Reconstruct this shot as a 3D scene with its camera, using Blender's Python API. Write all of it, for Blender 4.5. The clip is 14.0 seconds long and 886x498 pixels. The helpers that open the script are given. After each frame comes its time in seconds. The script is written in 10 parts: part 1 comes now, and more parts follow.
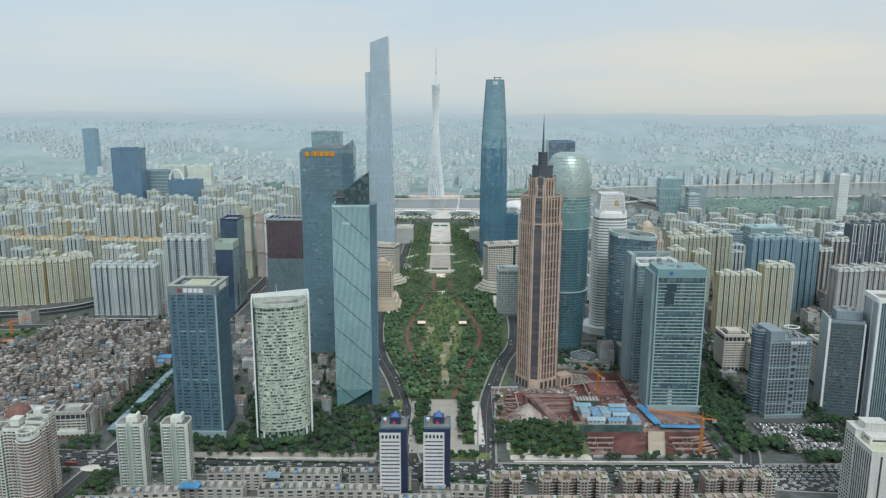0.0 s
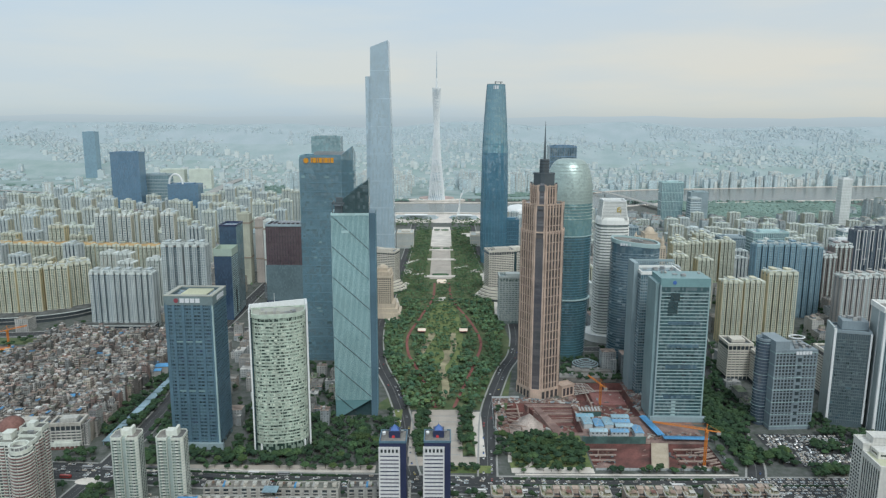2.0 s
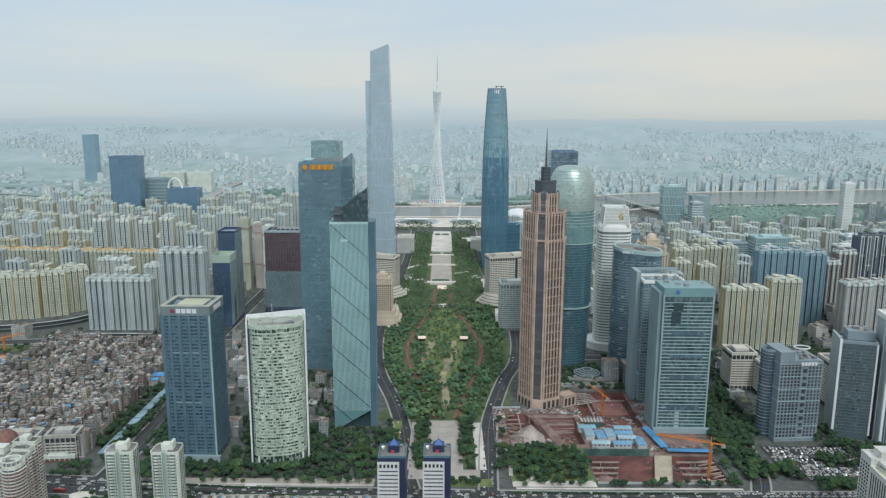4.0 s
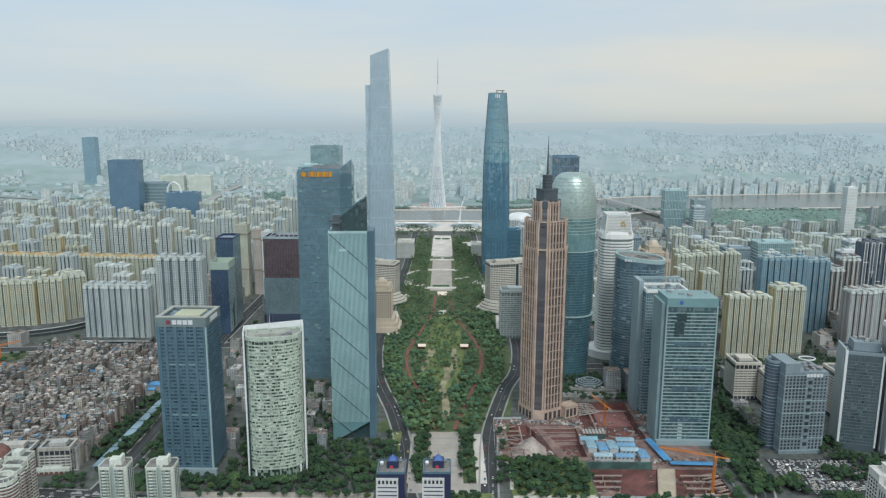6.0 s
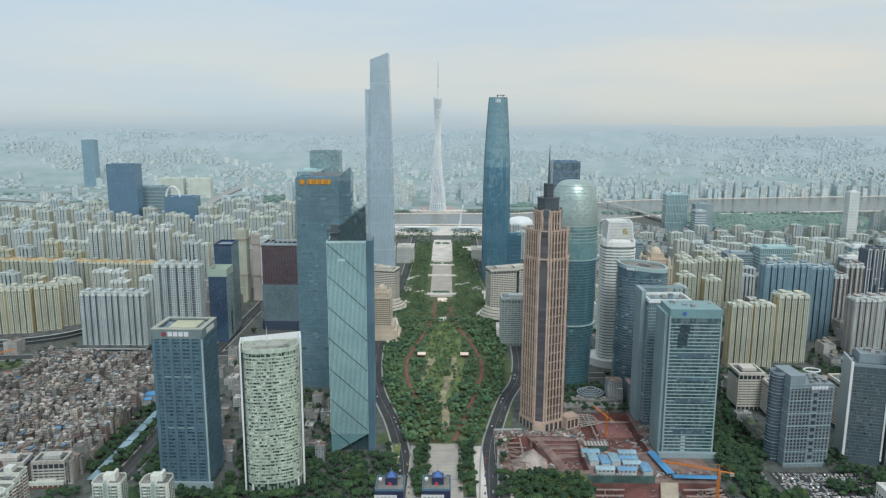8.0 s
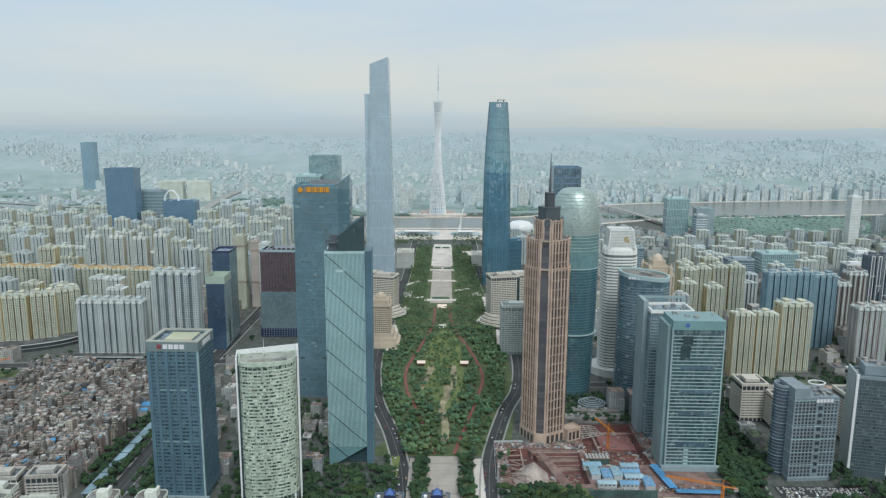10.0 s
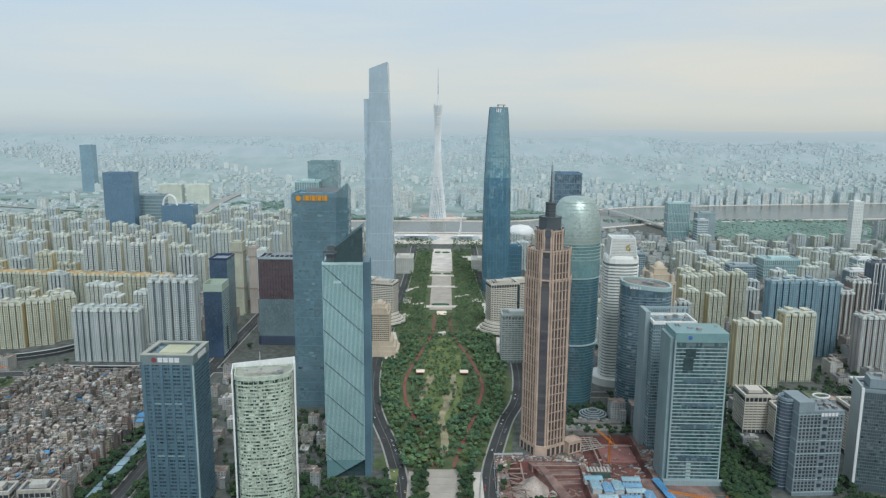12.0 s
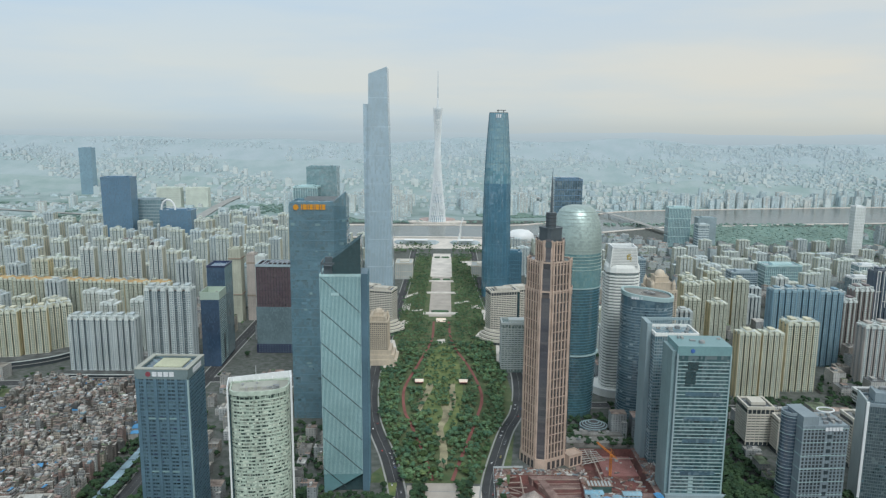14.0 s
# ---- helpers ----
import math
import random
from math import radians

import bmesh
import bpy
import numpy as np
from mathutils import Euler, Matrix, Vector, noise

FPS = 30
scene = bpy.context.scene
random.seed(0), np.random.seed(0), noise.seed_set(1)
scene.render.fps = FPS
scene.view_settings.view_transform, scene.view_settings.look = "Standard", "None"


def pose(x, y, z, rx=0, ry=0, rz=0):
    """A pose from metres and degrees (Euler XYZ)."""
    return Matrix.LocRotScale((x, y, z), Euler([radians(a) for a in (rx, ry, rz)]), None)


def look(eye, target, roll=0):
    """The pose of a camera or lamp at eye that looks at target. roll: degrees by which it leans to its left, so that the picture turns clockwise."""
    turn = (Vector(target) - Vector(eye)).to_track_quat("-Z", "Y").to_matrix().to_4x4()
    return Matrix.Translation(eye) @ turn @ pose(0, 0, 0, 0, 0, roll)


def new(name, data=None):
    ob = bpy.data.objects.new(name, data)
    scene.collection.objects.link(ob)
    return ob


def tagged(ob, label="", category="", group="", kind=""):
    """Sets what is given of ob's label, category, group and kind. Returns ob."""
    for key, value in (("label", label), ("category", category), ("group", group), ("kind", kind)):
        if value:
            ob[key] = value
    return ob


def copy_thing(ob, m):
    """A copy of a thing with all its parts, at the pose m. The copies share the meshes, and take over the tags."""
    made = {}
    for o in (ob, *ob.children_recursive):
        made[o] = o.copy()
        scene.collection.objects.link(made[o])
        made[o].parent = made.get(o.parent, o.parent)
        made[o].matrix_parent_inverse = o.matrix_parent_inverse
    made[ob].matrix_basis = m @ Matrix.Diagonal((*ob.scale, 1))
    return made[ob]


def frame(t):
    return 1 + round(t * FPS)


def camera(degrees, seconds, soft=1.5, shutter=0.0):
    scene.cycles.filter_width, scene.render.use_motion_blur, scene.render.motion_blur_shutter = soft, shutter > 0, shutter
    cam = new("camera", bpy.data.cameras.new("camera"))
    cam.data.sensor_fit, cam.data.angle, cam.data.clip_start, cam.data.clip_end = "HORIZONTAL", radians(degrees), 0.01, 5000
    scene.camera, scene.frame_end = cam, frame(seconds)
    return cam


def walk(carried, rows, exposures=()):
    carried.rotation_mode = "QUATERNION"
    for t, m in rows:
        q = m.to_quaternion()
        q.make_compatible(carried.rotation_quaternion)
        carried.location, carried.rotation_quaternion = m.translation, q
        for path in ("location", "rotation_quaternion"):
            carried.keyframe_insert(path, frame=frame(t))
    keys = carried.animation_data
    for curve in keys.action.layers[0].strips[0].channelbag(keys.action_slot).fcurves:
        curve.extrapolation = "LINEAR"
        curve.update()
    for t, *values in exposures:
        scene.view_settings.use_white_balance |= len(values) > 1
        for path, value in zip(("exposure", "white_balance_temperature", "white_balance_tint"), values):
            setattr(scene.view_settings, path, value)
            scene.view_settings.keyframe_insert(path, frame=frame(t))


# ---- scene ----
cam = camera(62.82, 14.0, soft=1.3)
PATH = [  # seconds, eye in metres, yaw, pitch and lean in degrees
    (0.0, 0.00, 0.01, 361.76, 0.000, -10.903, -0.207),
    (0.5, 0.18, 3.07, 363.13, 0.019, -10.860, -0.204),
    (1.0, 0.35, 6.16, 364.54, 0.037, -10.820, -0.203),
    (1.5, 0.50, 9.26, 365.99, 0.054, -10.781, -0.203),
    (2.0, 0.64, 12.38, 367.48, 0.069, -10.744, -0.204),
    (2.5, 0.77, 15.52, 369.02, 0.084, -10.708, -0.206),
    (3.0, 0.89, 18.67, 370.59, 0.098, -10.674, -0.208),
    (3.5, 1.00, 21.83, 372.21, 0.111, -10.641, -0.212),
    (4.0, 1.11, 25.00, 373.86, 0.122, -10.610, -0.216),
    (4.5, 1.21, 28.18, 375.55, 0.133, -10.580, -0.222),
    (5.0, 1.30, 31.38, 377.29, 0.143, -10.550, -0.228),
    (5.5, 1.40, 34.58, 379.05, 0.152, -10.522, -0.235),
    (6.0, 1.49, 37.78, 380.86, 0.161, -10.494, -0.242),
    (6.5, 1.58, 40.99, 382.70, 0.168, -10.468, -0.251),
    (7.0, 1.67, 44.21, 384.58, 0.175, -10.442, -0.260),
    (7.5, 1.76, 47.43, 386.49, 0.180, -10.416, -0.270),
    (8.0, 1.86, 50.64, 388.44, 0.185, -10.392, -0.281),
    (8.5, 1.96, 53.86, 390.42, 0.189, -10.367, -0.292),
    (9.0, 2.06, 57.08, 392.43, 0.193, -10.343, -0.304),
    (9.5, 2.17, 60.29, 394.48, 0.195, -10.319, -0.317),
    (10.0, 2.29, 63.50, 396.56, 0.197, -10.296, -0.331),
    (10.5, 2.42, 66.70, 398.67, 0.199, -10.272, -0.345),
    (11.0, 2.56, 69.90, 400.81, 0.199, -10.248, -0.359),
    (11.5, 2.71, 73.09, 402.98, 0.199, -10.224, -0.375),
    (12.0, 2.88, 76.27, 405.18, 0.198, -10.200, -0.391),
    (12.5, 3.05, 79.43, 407.41, 0.197, -10.176, -0.407),
    (13.0, 3.25, 82.59, 409.67, 0.195, -10.151, -0.424),
    (13.5, 3.46, 85.73, 411.95, 0.193, -10.126, -0.441),
    (14.0, 3.68, 88.86, 414.27, 0.190, -10.100, -0.459),
]
walk(cam, [(t, pose(x, y, z, 90 + pitch, 0, yaw) @ pose(0, 0, 0, 0, 0, -roll)) for t, x, y, z, yaw, pitch, roll in PATH])

# ---- light ----
SUN_ELEVATION, SUN_AZIMUTH = 48.0, 165.0   # degrees; azimuth clockwise from +y


def build_world():
    world = bpy.data.worlds.new("overcast_sky")
    scene.world = world
    world.use_nodes = True
    nt = world.node_tree
    N, L = nt.nodes, nt.links
    N.clear()
    out, bg = N.new("ShaderNodeOutputWorld"), N.new("ShaderNodeBackground")
    sky = N.new("ShaderNodeTexSky")
    sky.sky_type, sky.sun_disc = "NISHITA", False
    sky.sun_elevation, sky.sun_rotation = radians(SUN_ELEVATION), radians(SUN_AZIMUTH)
    sky.air_density, sky.dust_density = 1.5, 4.0
    dim = N.new("ShaderNodeMix")
    dim.data_type, dim.blend_type, dim.inputs["Factor"].default_value = "RGBA", "MULTIPLY", 1.0
    dim.inputs["B"].default_value = (0.1, 0.1, 0.1, 1)
    L.new(sky.outputs["Color"], dim.inputs["A"])
    co, sep = N.new("ShaderNodeTexCoord"), N.new("ShaderNodeSeparateXYZ")
    L.new(co.outputs["Generated"], sep.inputs[0])
    # cloud deck: haze at the horizon, pale grey above it, bluer higher up
    ramp = N.new("ShaderNodeValToRGB")
    shift = N.new("ShaderNodeMath")
    shift.operation, shift.inputs[1].default_value, shift.inputs[2].default_value = "MULTIPLY_ADD", 0.5, 0.5
    L.new(sep.outputs["Z"], shift.inputs[0])
    L.new(shift.outputs[0], ramp.inputs[0])
    e = ramp.color_ramp.elements
    e[0].position, e[0].color = 0.0, (0.33, 0.40, 0.42, 1)
    e[1].position, e[1].color = 1.0, (0.60, 0.72, 0.82, 1)
    for at, col in ((0.46, (0.36, 0.43, 0.48, 1)), (0.490, (0.48, 0.585, 0.645, 1)), (0.4975, (0.53, 0.63, 0.685, 1)), (0.502, (0.585, 0.685, 0.73, 1)), (0.507, (0.62, 0.71, 0.745, 1)), (0.516, (0.655, 0.73, 0.75, 1)),
                    (0.535, (0.645, 0.725, 0.765, 1)), (0.57, (0.57, 0.695, 0.81, 1)), (0.62, (0.575, 0.71, 0.835, 1)), (0.75, (0.72, 0.81, 0.86, 1))):
        k = e.new(at)
        k.color = col
    # long streaks of cloud
    mp = N.new("ShaderNodeMapping")
    mp.inputs["Scale"].default_value = (2.4, 2.4, 15.0)
    mp.inputs["Location"].default_value = (0.35, 0.2, 0.4)
    L.new(co.outputs["Generated"], mp.inputs[0])
    noi = N.new("ShaderNodeTexNoise")
    noi.inputs["Scale"].default_value, noi.inputs["Detail"].default_value = 1.3, 5.0
    L.new(mp.outputs[0], noi.inputs["Vector"])
    cr = N.new("ShaderNodeValToRGB")
    cr.color_ramp.elements[0].position, cr.color_ramp.elements[0].color = 0.40, (0.945, 0.985, 1.025, 1)
    cr.color_ramp.elements[1].position, cr.color_ramp.elements[1].color = 0.62, (1.055, 1.025, 0.985, 1)
    L.new(noi.outputs["Fac"], cr.inputs[0])
    cloud = N.new("ShaderNodeMix")
    cloud.data_type, cloud.blend_type, cloud.inputs["Factor"].default_value = "RGBA", "MULTIPLY", 1.0
    L.new(ramp.outputs[0], cloud.inputs["A"])
    L.new(cr.outputs[0], cloud.inputs["B"])
    # warmer towards the west, where the sun stands low behind the deck
    warm = N.new("ShaderNodeValToRGB")
    warm.color_ramp.elements[0].position, warm.color_ramp.elements[0].color = 0.35, (0.985, 1.0, 1.01, 1)
    warm.color_ramp.elements[1].position, warm.color_ramp.elements[1].color = 0.80, (1.13, 1.02, 0.92, 1)
    sx = N.new("ShaderNodeMath")
    sx.operation, sx.inputs[1].default_value, sx.inputs[2].default_value = "MULTIPLY_ADD", 0.5, 0.5
    L.new(sep.outputs["X"], sx.inputs[0])
    L.new(sx.outputs[0], warm.inputs[0])
    tint = N.new("ShaderNodeMix")
    tint.data_type, tint.blend_type, tint.inputs["Factor"].default_value = "RGBA", "MULTIPLY", 1.0
    L.new(cloud.outputs["Result"], tint.inputs["A"])
    L.new(warm.outputs[0], tint.inputs["B"])
    both = N.new("ShaderNodeMix")
    both.data_type, both.inputs["Factor"].default_value = "RGBA", 0.9
    L.new(dim.outputs["Result"], both.inputs["A"])
    L.new(tint.outputs["Result"], both.inputs["B"])
    L.new(both.outputs["Result"], bg.inputs["Color"])
    bg.inputs["Strength"].default_value = 1.0
    L.new(bg.outputs[0], out.inputs[0])


build_world()
sun = new("sun", bpy.data.lights.new("sun", "SUN"))
sun.data.energy, sun.data.angle, sun.data.color = 1.6, radians(18), (0.93, 0.985, 1.0)
sun.matrix_world = look((0, 0, 800), (-math.sin(radians(SUN_AZIMUTH)) * 800, -math.cos(radians(SUN_AZIMUTH)) * 800,
                                      800 - 800 * math.tan(radians(SUN_ELEVATION))))

# ---- mesh and material helpers ----


class Geo:
    """Collects vertices and faces of one mesh."""

    def __init__(self):
        self.v, self.f, self.m = [], [], []

    def add(self, verts, faces, mi=0):
        n = len(self.v)
        self.v += verts
        self.f += [tuple(i + n for i in f) for f in faces]
        self.m += [mi] * len(faces)
        return self

    def box(self, x0, x1, y0, y1, z0, z1, mi=0, bottom=False):
        f = [(4, 5, 6, 7), (0, 1, 5, 4), (1, 2, 6, 5), (2, 3, 7, 6), (3, 0, 4, 7)]
        if bottom:
            f.append((3, 2, 1, 0))
        return self.add([(x0, y0, z0), (x1, y0, z0), (x1, y1, z0), (x0, y1, z0), (x0, y0, z1), (x1, y0, z1), (x1, y1, z1), (x0, y1, z1)], f, mi)

    def prism(self, poly, z0, z1, mi=0, top=True, bottom=False, scale=1.0):
        n = len(poly)
        tops = z1 if isinstance(z1, (list, tuple)) else [z1] * n
        v = [(x, y, z0) for x, y in poly] + [(x * scale, y * scale, z) for (x, y), z in zip(poly, tops)]
        f = [(i, (i + 1) % n, n + (i + 1) % n, n + i) for i in range(n)]
        if top:
            f.append(tuple(range(n, 2 * n)))
        if bottom:
            f.append(tuple(range(n - 1, -1, -1)))
        return self.add(v, f, mi)

    def ring(self, poly, out, z0, z1, mi=0, inner=0.0):
        """A band round a polygon, proud of it by out."""
        a, b = offset(poly, out), offset(poly, inner)
        n = len(poly)
        v = [(x, y, z0) for x, y in a] + [(x, y, z1) for x, y in a] + [(x, y, z1) for x, y in b] + [(x, y, z0) for x, y in b]
        f = []
        for i in range(n):
            j = (i + 1) % n
            f += [(i, j, n + j, n + i), (n + i, n + j, 2 * n + j, 2 * n + i), (3 * n + i, 3 * n + j, j, i), (2 * n + i, 2 * n + j, 3 * n + j, 3 * n + i)]
        return self.add(v, f, mi)

    def loft(self, rings, mi=0, cap=True, closed=True):
        n = len(rings[0])
        v = [p for r in rings for p in r]
        f = []
        for k in range(len(rings) - 1):
            for i in range(n if closed else n - 1):
                j = (i + 1) % n
                f.append((k * n + i, k * n + j, (k + 1) * n + j, (k + 1) * n + i))
        if cap:
            f.append(tuple(range((len(rings) - 1) * n, len(rings) * n)))
        return self.add(v, f, mi)

    def tube(self, a, b, r, r2=None, sides=6, mi=0):
        a, b = Vector(a), Vector(b)
        d = (b - a).normalized()
        s = d.orthogonal().normalized()
        t = d.cross(s)
        r2 = r if r2 is None else r2
        rings = [[tuple(p + (s * math.cos(q) + t * math.sin(q)) * rr) for q in [k * math.tau / sides for k in range(sides)]] for p, rr in ((a, r), (b, r2))]
        return self.loft(rings, mi)

    def strip(self, path, width, z, mi=0):
        """A flat ribbon along a path."""
        L, R = sides_of(path, width)
        n = len(path)
        return self.add([(x, y, z) for x, y in L] + [(x, y, z) for x, y in R], [(n + i, n + i + 1, i + 1, i) for i in range(n - 1)], mi)

    def mesh(self, name, *mats, smooth=False):
        me = bpy.data.meshes.new(name)
        me.from_pydata(self.v, [], self.f)
        for m in mats:
            me.materials.append(m)
        if len(mats) > 1:
            me.polygons.foreach_set("material_index", self.m)
        if smooth:
            me.polygons.foreach_set("use_smooth", [True] * len(me.polygons))
        me.update()
        return me


def offset(poly, d):
    """The polygon pushed outward by d (counterclockwise polygons)."""
    n, out = len(poly), []
    for i in range(n):
        p0, p1, p2 = Vector(poly[i - 1]), Vector(poly[i]), Vector(poly[(i + 1) % n])
        a, b = (p1 - p0).normalized(), (p2 - p1).normalized()
        na, nb = Vector((a.y, -a.x)), Vector((b.y, -b.x))
        m = (na + nb).normalized()
        k = d / max(0.35, m.dot(na))
        out.append((p1.x + m.x * k, p1.y + m.y * k))
    return out


def sides_of(path, width):
    L, R = [], []
    for i, p in enumerate(path):
        a, b = Vector(path[max(0, i - 1)]), Vector(path[min(len(path) - 1, i + 1)])
        d = (b - a).normalized()
        L.append((p[0] - d.y * width / 2, p[1] + d.x * width / 2))
        R.append((p[0] + d.y * width / 2, p[1] - d.x * width / 2))
    return L, R


def smooth_path(pts, steps=6):
    """A rounded line through a few points."""
    P = [Vector(p) for p in pts]
    P = [2 * P[0] - P[1]] + P + [2 * P[-1] - P[-2]]
    out = []
    for i in range(1, len(P) - 2):
        a, b, c, d = P[i - 1:i + 3]
        for k in range(steps):
            t = k / steps
            q = 0.5 * (2 * b + (c - a) * t + (2 * a - 5 * b + 4 * c - d) * t * t + (3 * b - a - 3 * c + d) * t ** 3)
            out.append((q.x, q.y))
    out.append((P[-2].x, P[-2].y))
    return out


def rect(x0, x1, y0, y1):
    return [(x0, y0), (x1, y0), (x1, y1), (x0, y1)]


def oval(rx, ry, n=24, power=2.0, turn=0.0):
    out = []
    for k in range(n):
        a = k * math.tau / n + turn
        c, s = math.cos(a), math.sin(a)
        r = (abs(c) ** power + abs(s) ** power) ** (-1 / power)
        out.append((rx * c * r, ry * s * r))
    return out


def thing(name, x, y, label, category, group="", z=0.0, rz=0.0, kind=""):
    ob = new(name)
    ob.empty_display_size = 1.0
    ob.matrix_basis = pose(x, y, z, 0, 0, rz)
    return tagged(ob, label, category, group, kind)


def part(name, geo, mats, parent=None, label="", kind="", smooth=False):
    mats = mats if isinstance(mats, (list, tuple)) else [mats]
    me = geo if isinstance(geo, bpy.types.Mesh) else geo.mesh(name, *mats, smooth=smooth)
    ob = new(name, me)
    ob.parent = parent
    return tagged(ob, label, "", "", kind)


def again(ob, x=0.0, y=0.0, z=0.0, rz=0.0):
    """Another piece on the same mesh under the same parent."""
    o = new(ob.name.split(".")[0], ob.data)
    o.parent = ob.parent
    o.matrix_basis = pose(x, y, z, 0, 0, rz)
    return o


def structure(name, geo, mats, label, category, kind="structure"):
    ob = part(name, geo, mats)
    return tagged(ob, label, category, "", kind)


def mat(name, rgb, rough=0.6, metal=0.0, vary=0.12, scale=0.25, spec=0.4, bump=0.0, random_tint=0.0, second=None, stretch=(1, 1, 1), windows=None, blinds=None, island=False, grime=0.0, palette=None, tilt=0.0, ior=1.5):
    """A procedural surface: base colour varied at two scales, optional cell pattern of window panes
    (wide, high, share, colour) and blinds (wide, high, share, colour), optional tint by object or by island."""
    m = bpy.data.materials.new(name)
    m.use_nodes = True
    nt = m.node_tree
    N, L = nt.nodes, nt.links
    b = N["Principled BSDF"]
    b.inputs["Roughness"].default_value, b.inputs["Metallic"].default_value = rough, metal
    b.inputs["Specular IOR Level"].default_value = spec
    b.inputs["IOR"].default_value = ior
    co = N.new("ShaderNodeTexCoord")
    mp = N.new("ShaderNodeMapping")
    mp.inputs["Scale"].default_value = stretch
    L.new(co.outputs["Object"], mp.inputs[0])

    def noise_at(s, detail):
        n = N.new("ShaderNodeTexNoise")
        n.inputs["Scale"].default_value, n.inputs["Detail"].default_value = s, detail
        L.new(mp.outputs[0], n.inputs["Vector"])
        return n.outputs["Fac"]

    def mixer(fac, a, c, blend="MIX"):
        x = N.new("ShaderNodeMix")
        x.data_type, x.blend_type = "RGBA", blend
        for key, val in (("Factor", fac), ("A", a), ("B", c)):
            if isinstance(val, (int, float)):
                x.inputs[key].default_value = val
            elif isinstance(val, tuple):
                x.inputs[key].default_value = (*val, 1)
            else:
                L.new(val, x.inputs[key])
        return x.outputs["Result"]

    def ramp_of(val, lo, hi, p0=0.35, p1=0.65):
        r = N.new("ShaderNodeValToRGB")
        r.color_ramp.elements[0].position, r.color_ramp.elements[0].color = p0, (*lo, 1)
        r.color_ramp.elements[1].position, r.color_ramp.elements[1].color = p1, (*hi, 1)
        L.new(val, r.inputs[0])
        return r.outputs[0]

    def sum_of(op, a, c):
        x = N.new("ShaderNodeMath")
        x.operation = op
        for i, val in enumerate((a, c)):
            if isinstance(val, (int, float)):
                x.inputs[i].default_value = val
            else:
                L.new(val, x.inputs[i])
        return x.outputs[0]

    coarse, fine = noise_at(scale * 0.12, 3), noise_at(scale * 2.0, 4)
    two = second or tuple(c * (1 - 2 * vary) for c in rgb)
    col = ramp_of(coarse, two, rgb)
    g = 1 + vary
    col = mixer(0.6, col, ramp_of(fine, (1 - vary,) * 3, (g,) * 3), "MULTIPLY")
    if random_tint:
        if island:
            rnd = N.new("ShaderNodeNewGeometry").outputs["Random Per Island"]
        else:
            rnd = N.new("ShaderNodeObjectInfo").outputs["Random"]
        r = N.new("ShaderNodeValToRGB")
        t = random_tint
        stops = ((0.0, (1 - t, 1 - t, 1 - t)), (0.3, (1 + t * 0.3, 1 - t * 0.05, 1 - t * 0.4)), (0.55, (1 - t * 0.5, 1 - t * 0.35, 1 - t * 0.2)),
                 (0.8, (1 + t * 0.5, 1 + t * 0.42, 1 + t * 0.3)), (1.0, (1 - t * 0.2, 1 + t * 0.1, 1 + t * 0.25)))
        r.color_ramp.elements[0].color = (*stops[0][1], 1)
        r.color_ramp.elements[1].color = (*stops[-1][1], 1)
        for p, c in stops[1:-1]:
            k = r.color_ramp.elements.new(p)
            k.color = (*c, 1)
        L.new(rnd, r.inputs[0])
        col = mixer(1.0, col, r.outputs[0], "MULTIPLY")
    if palette:
        rnd = N.new("ShaderNodeNewGeometry").outputs["Random Per Island"] if island else N.new("ShaderNodeObjectInfo").outputs["Random"]
        r = N.new("ShaderNodeValToRGB")
        r.color_ramp.interpolation = "CONSTANT"
        r.color_ramp.elements[0].color = (*palette[0], 1)
        r.color_ramp.elements[1].position, r.color_ramp.elements[1].color = 1 - 1 / len(palette), (*palette[-1], 1)
        for i, c in enumerate(palette[1:-1]):
            k = r.color_ramp.elements.new((i + 1) / len(palette))
            k.color = (*c, 1)
        L.new(rnd, r.inputs[0])
        col = mixer(1.0, col, r.outputs[0], "MULTIPLY")
    if windows or blinds:
        sep = N.new("ShaderNodeSeparateXYZ")
        L.new(co.outputs["Object"], sep.inputs[0])
        along = sum_of("ADD", sep.outputs["X"], sum_of("MULTIPLY", sep.outputs["Y"], 1.013))
        for spec_of, is_pane in ((blinds, False), (windows, True)):
            if not spec_of:
                continue
            wide, high, share, wcol = spec_of
            u, v = sum_of("DIVIDE", along, wide), sum_of("DIVIDE", sep.outputs["Z"], high)
            cell = N.new("ShaderNodeCombineXYZ")
            L.new(sum_of("FLOOR", u, 0.0), cell.inputs[0])
            L.new(sum_of("FLOOR", v, 0.0), cell.inputs[1])
            wn = N.new("ShaderNodeTexWhiteNoise")
            wn.noise_dimensions = "2D"
            L.new(cell.outputs[0], wn.inputs["Vector"])
            if is_pane:
                fu, fv = sum_of("FRACT", u, 0.0), sum_of("FRACT", v, 0.0)
                keep = sum_of("MULTIPLY", sum_of("MULTIPLY", sum_of("GREATER_THAN", fu, 0.25), sum_of("LESS_THAN", fu, 0.25 + share)),
                              sum_of("MULTIPLY", sum_of("GREATER_THAN", fv, 0.3), sum_of("LESS_THAN", fv, 0.82)))
                up = N.new("ShaderNodeNewGeometry")
                sn = N.new("ShaderNodeSeparateXYZ")
                L.new(up.outputs["Normal"], sn.inputs[0])
                keep = sum_of("MULTIPLY", keep, sum_of("LESS_THAN", sn.outputs["Z"], 0.5))
                shade = mixer(wn.outputs["Value"], tuple(c * 0.5 for c in wcol), tuple(min(1, c * 1.8) for c in wcol))
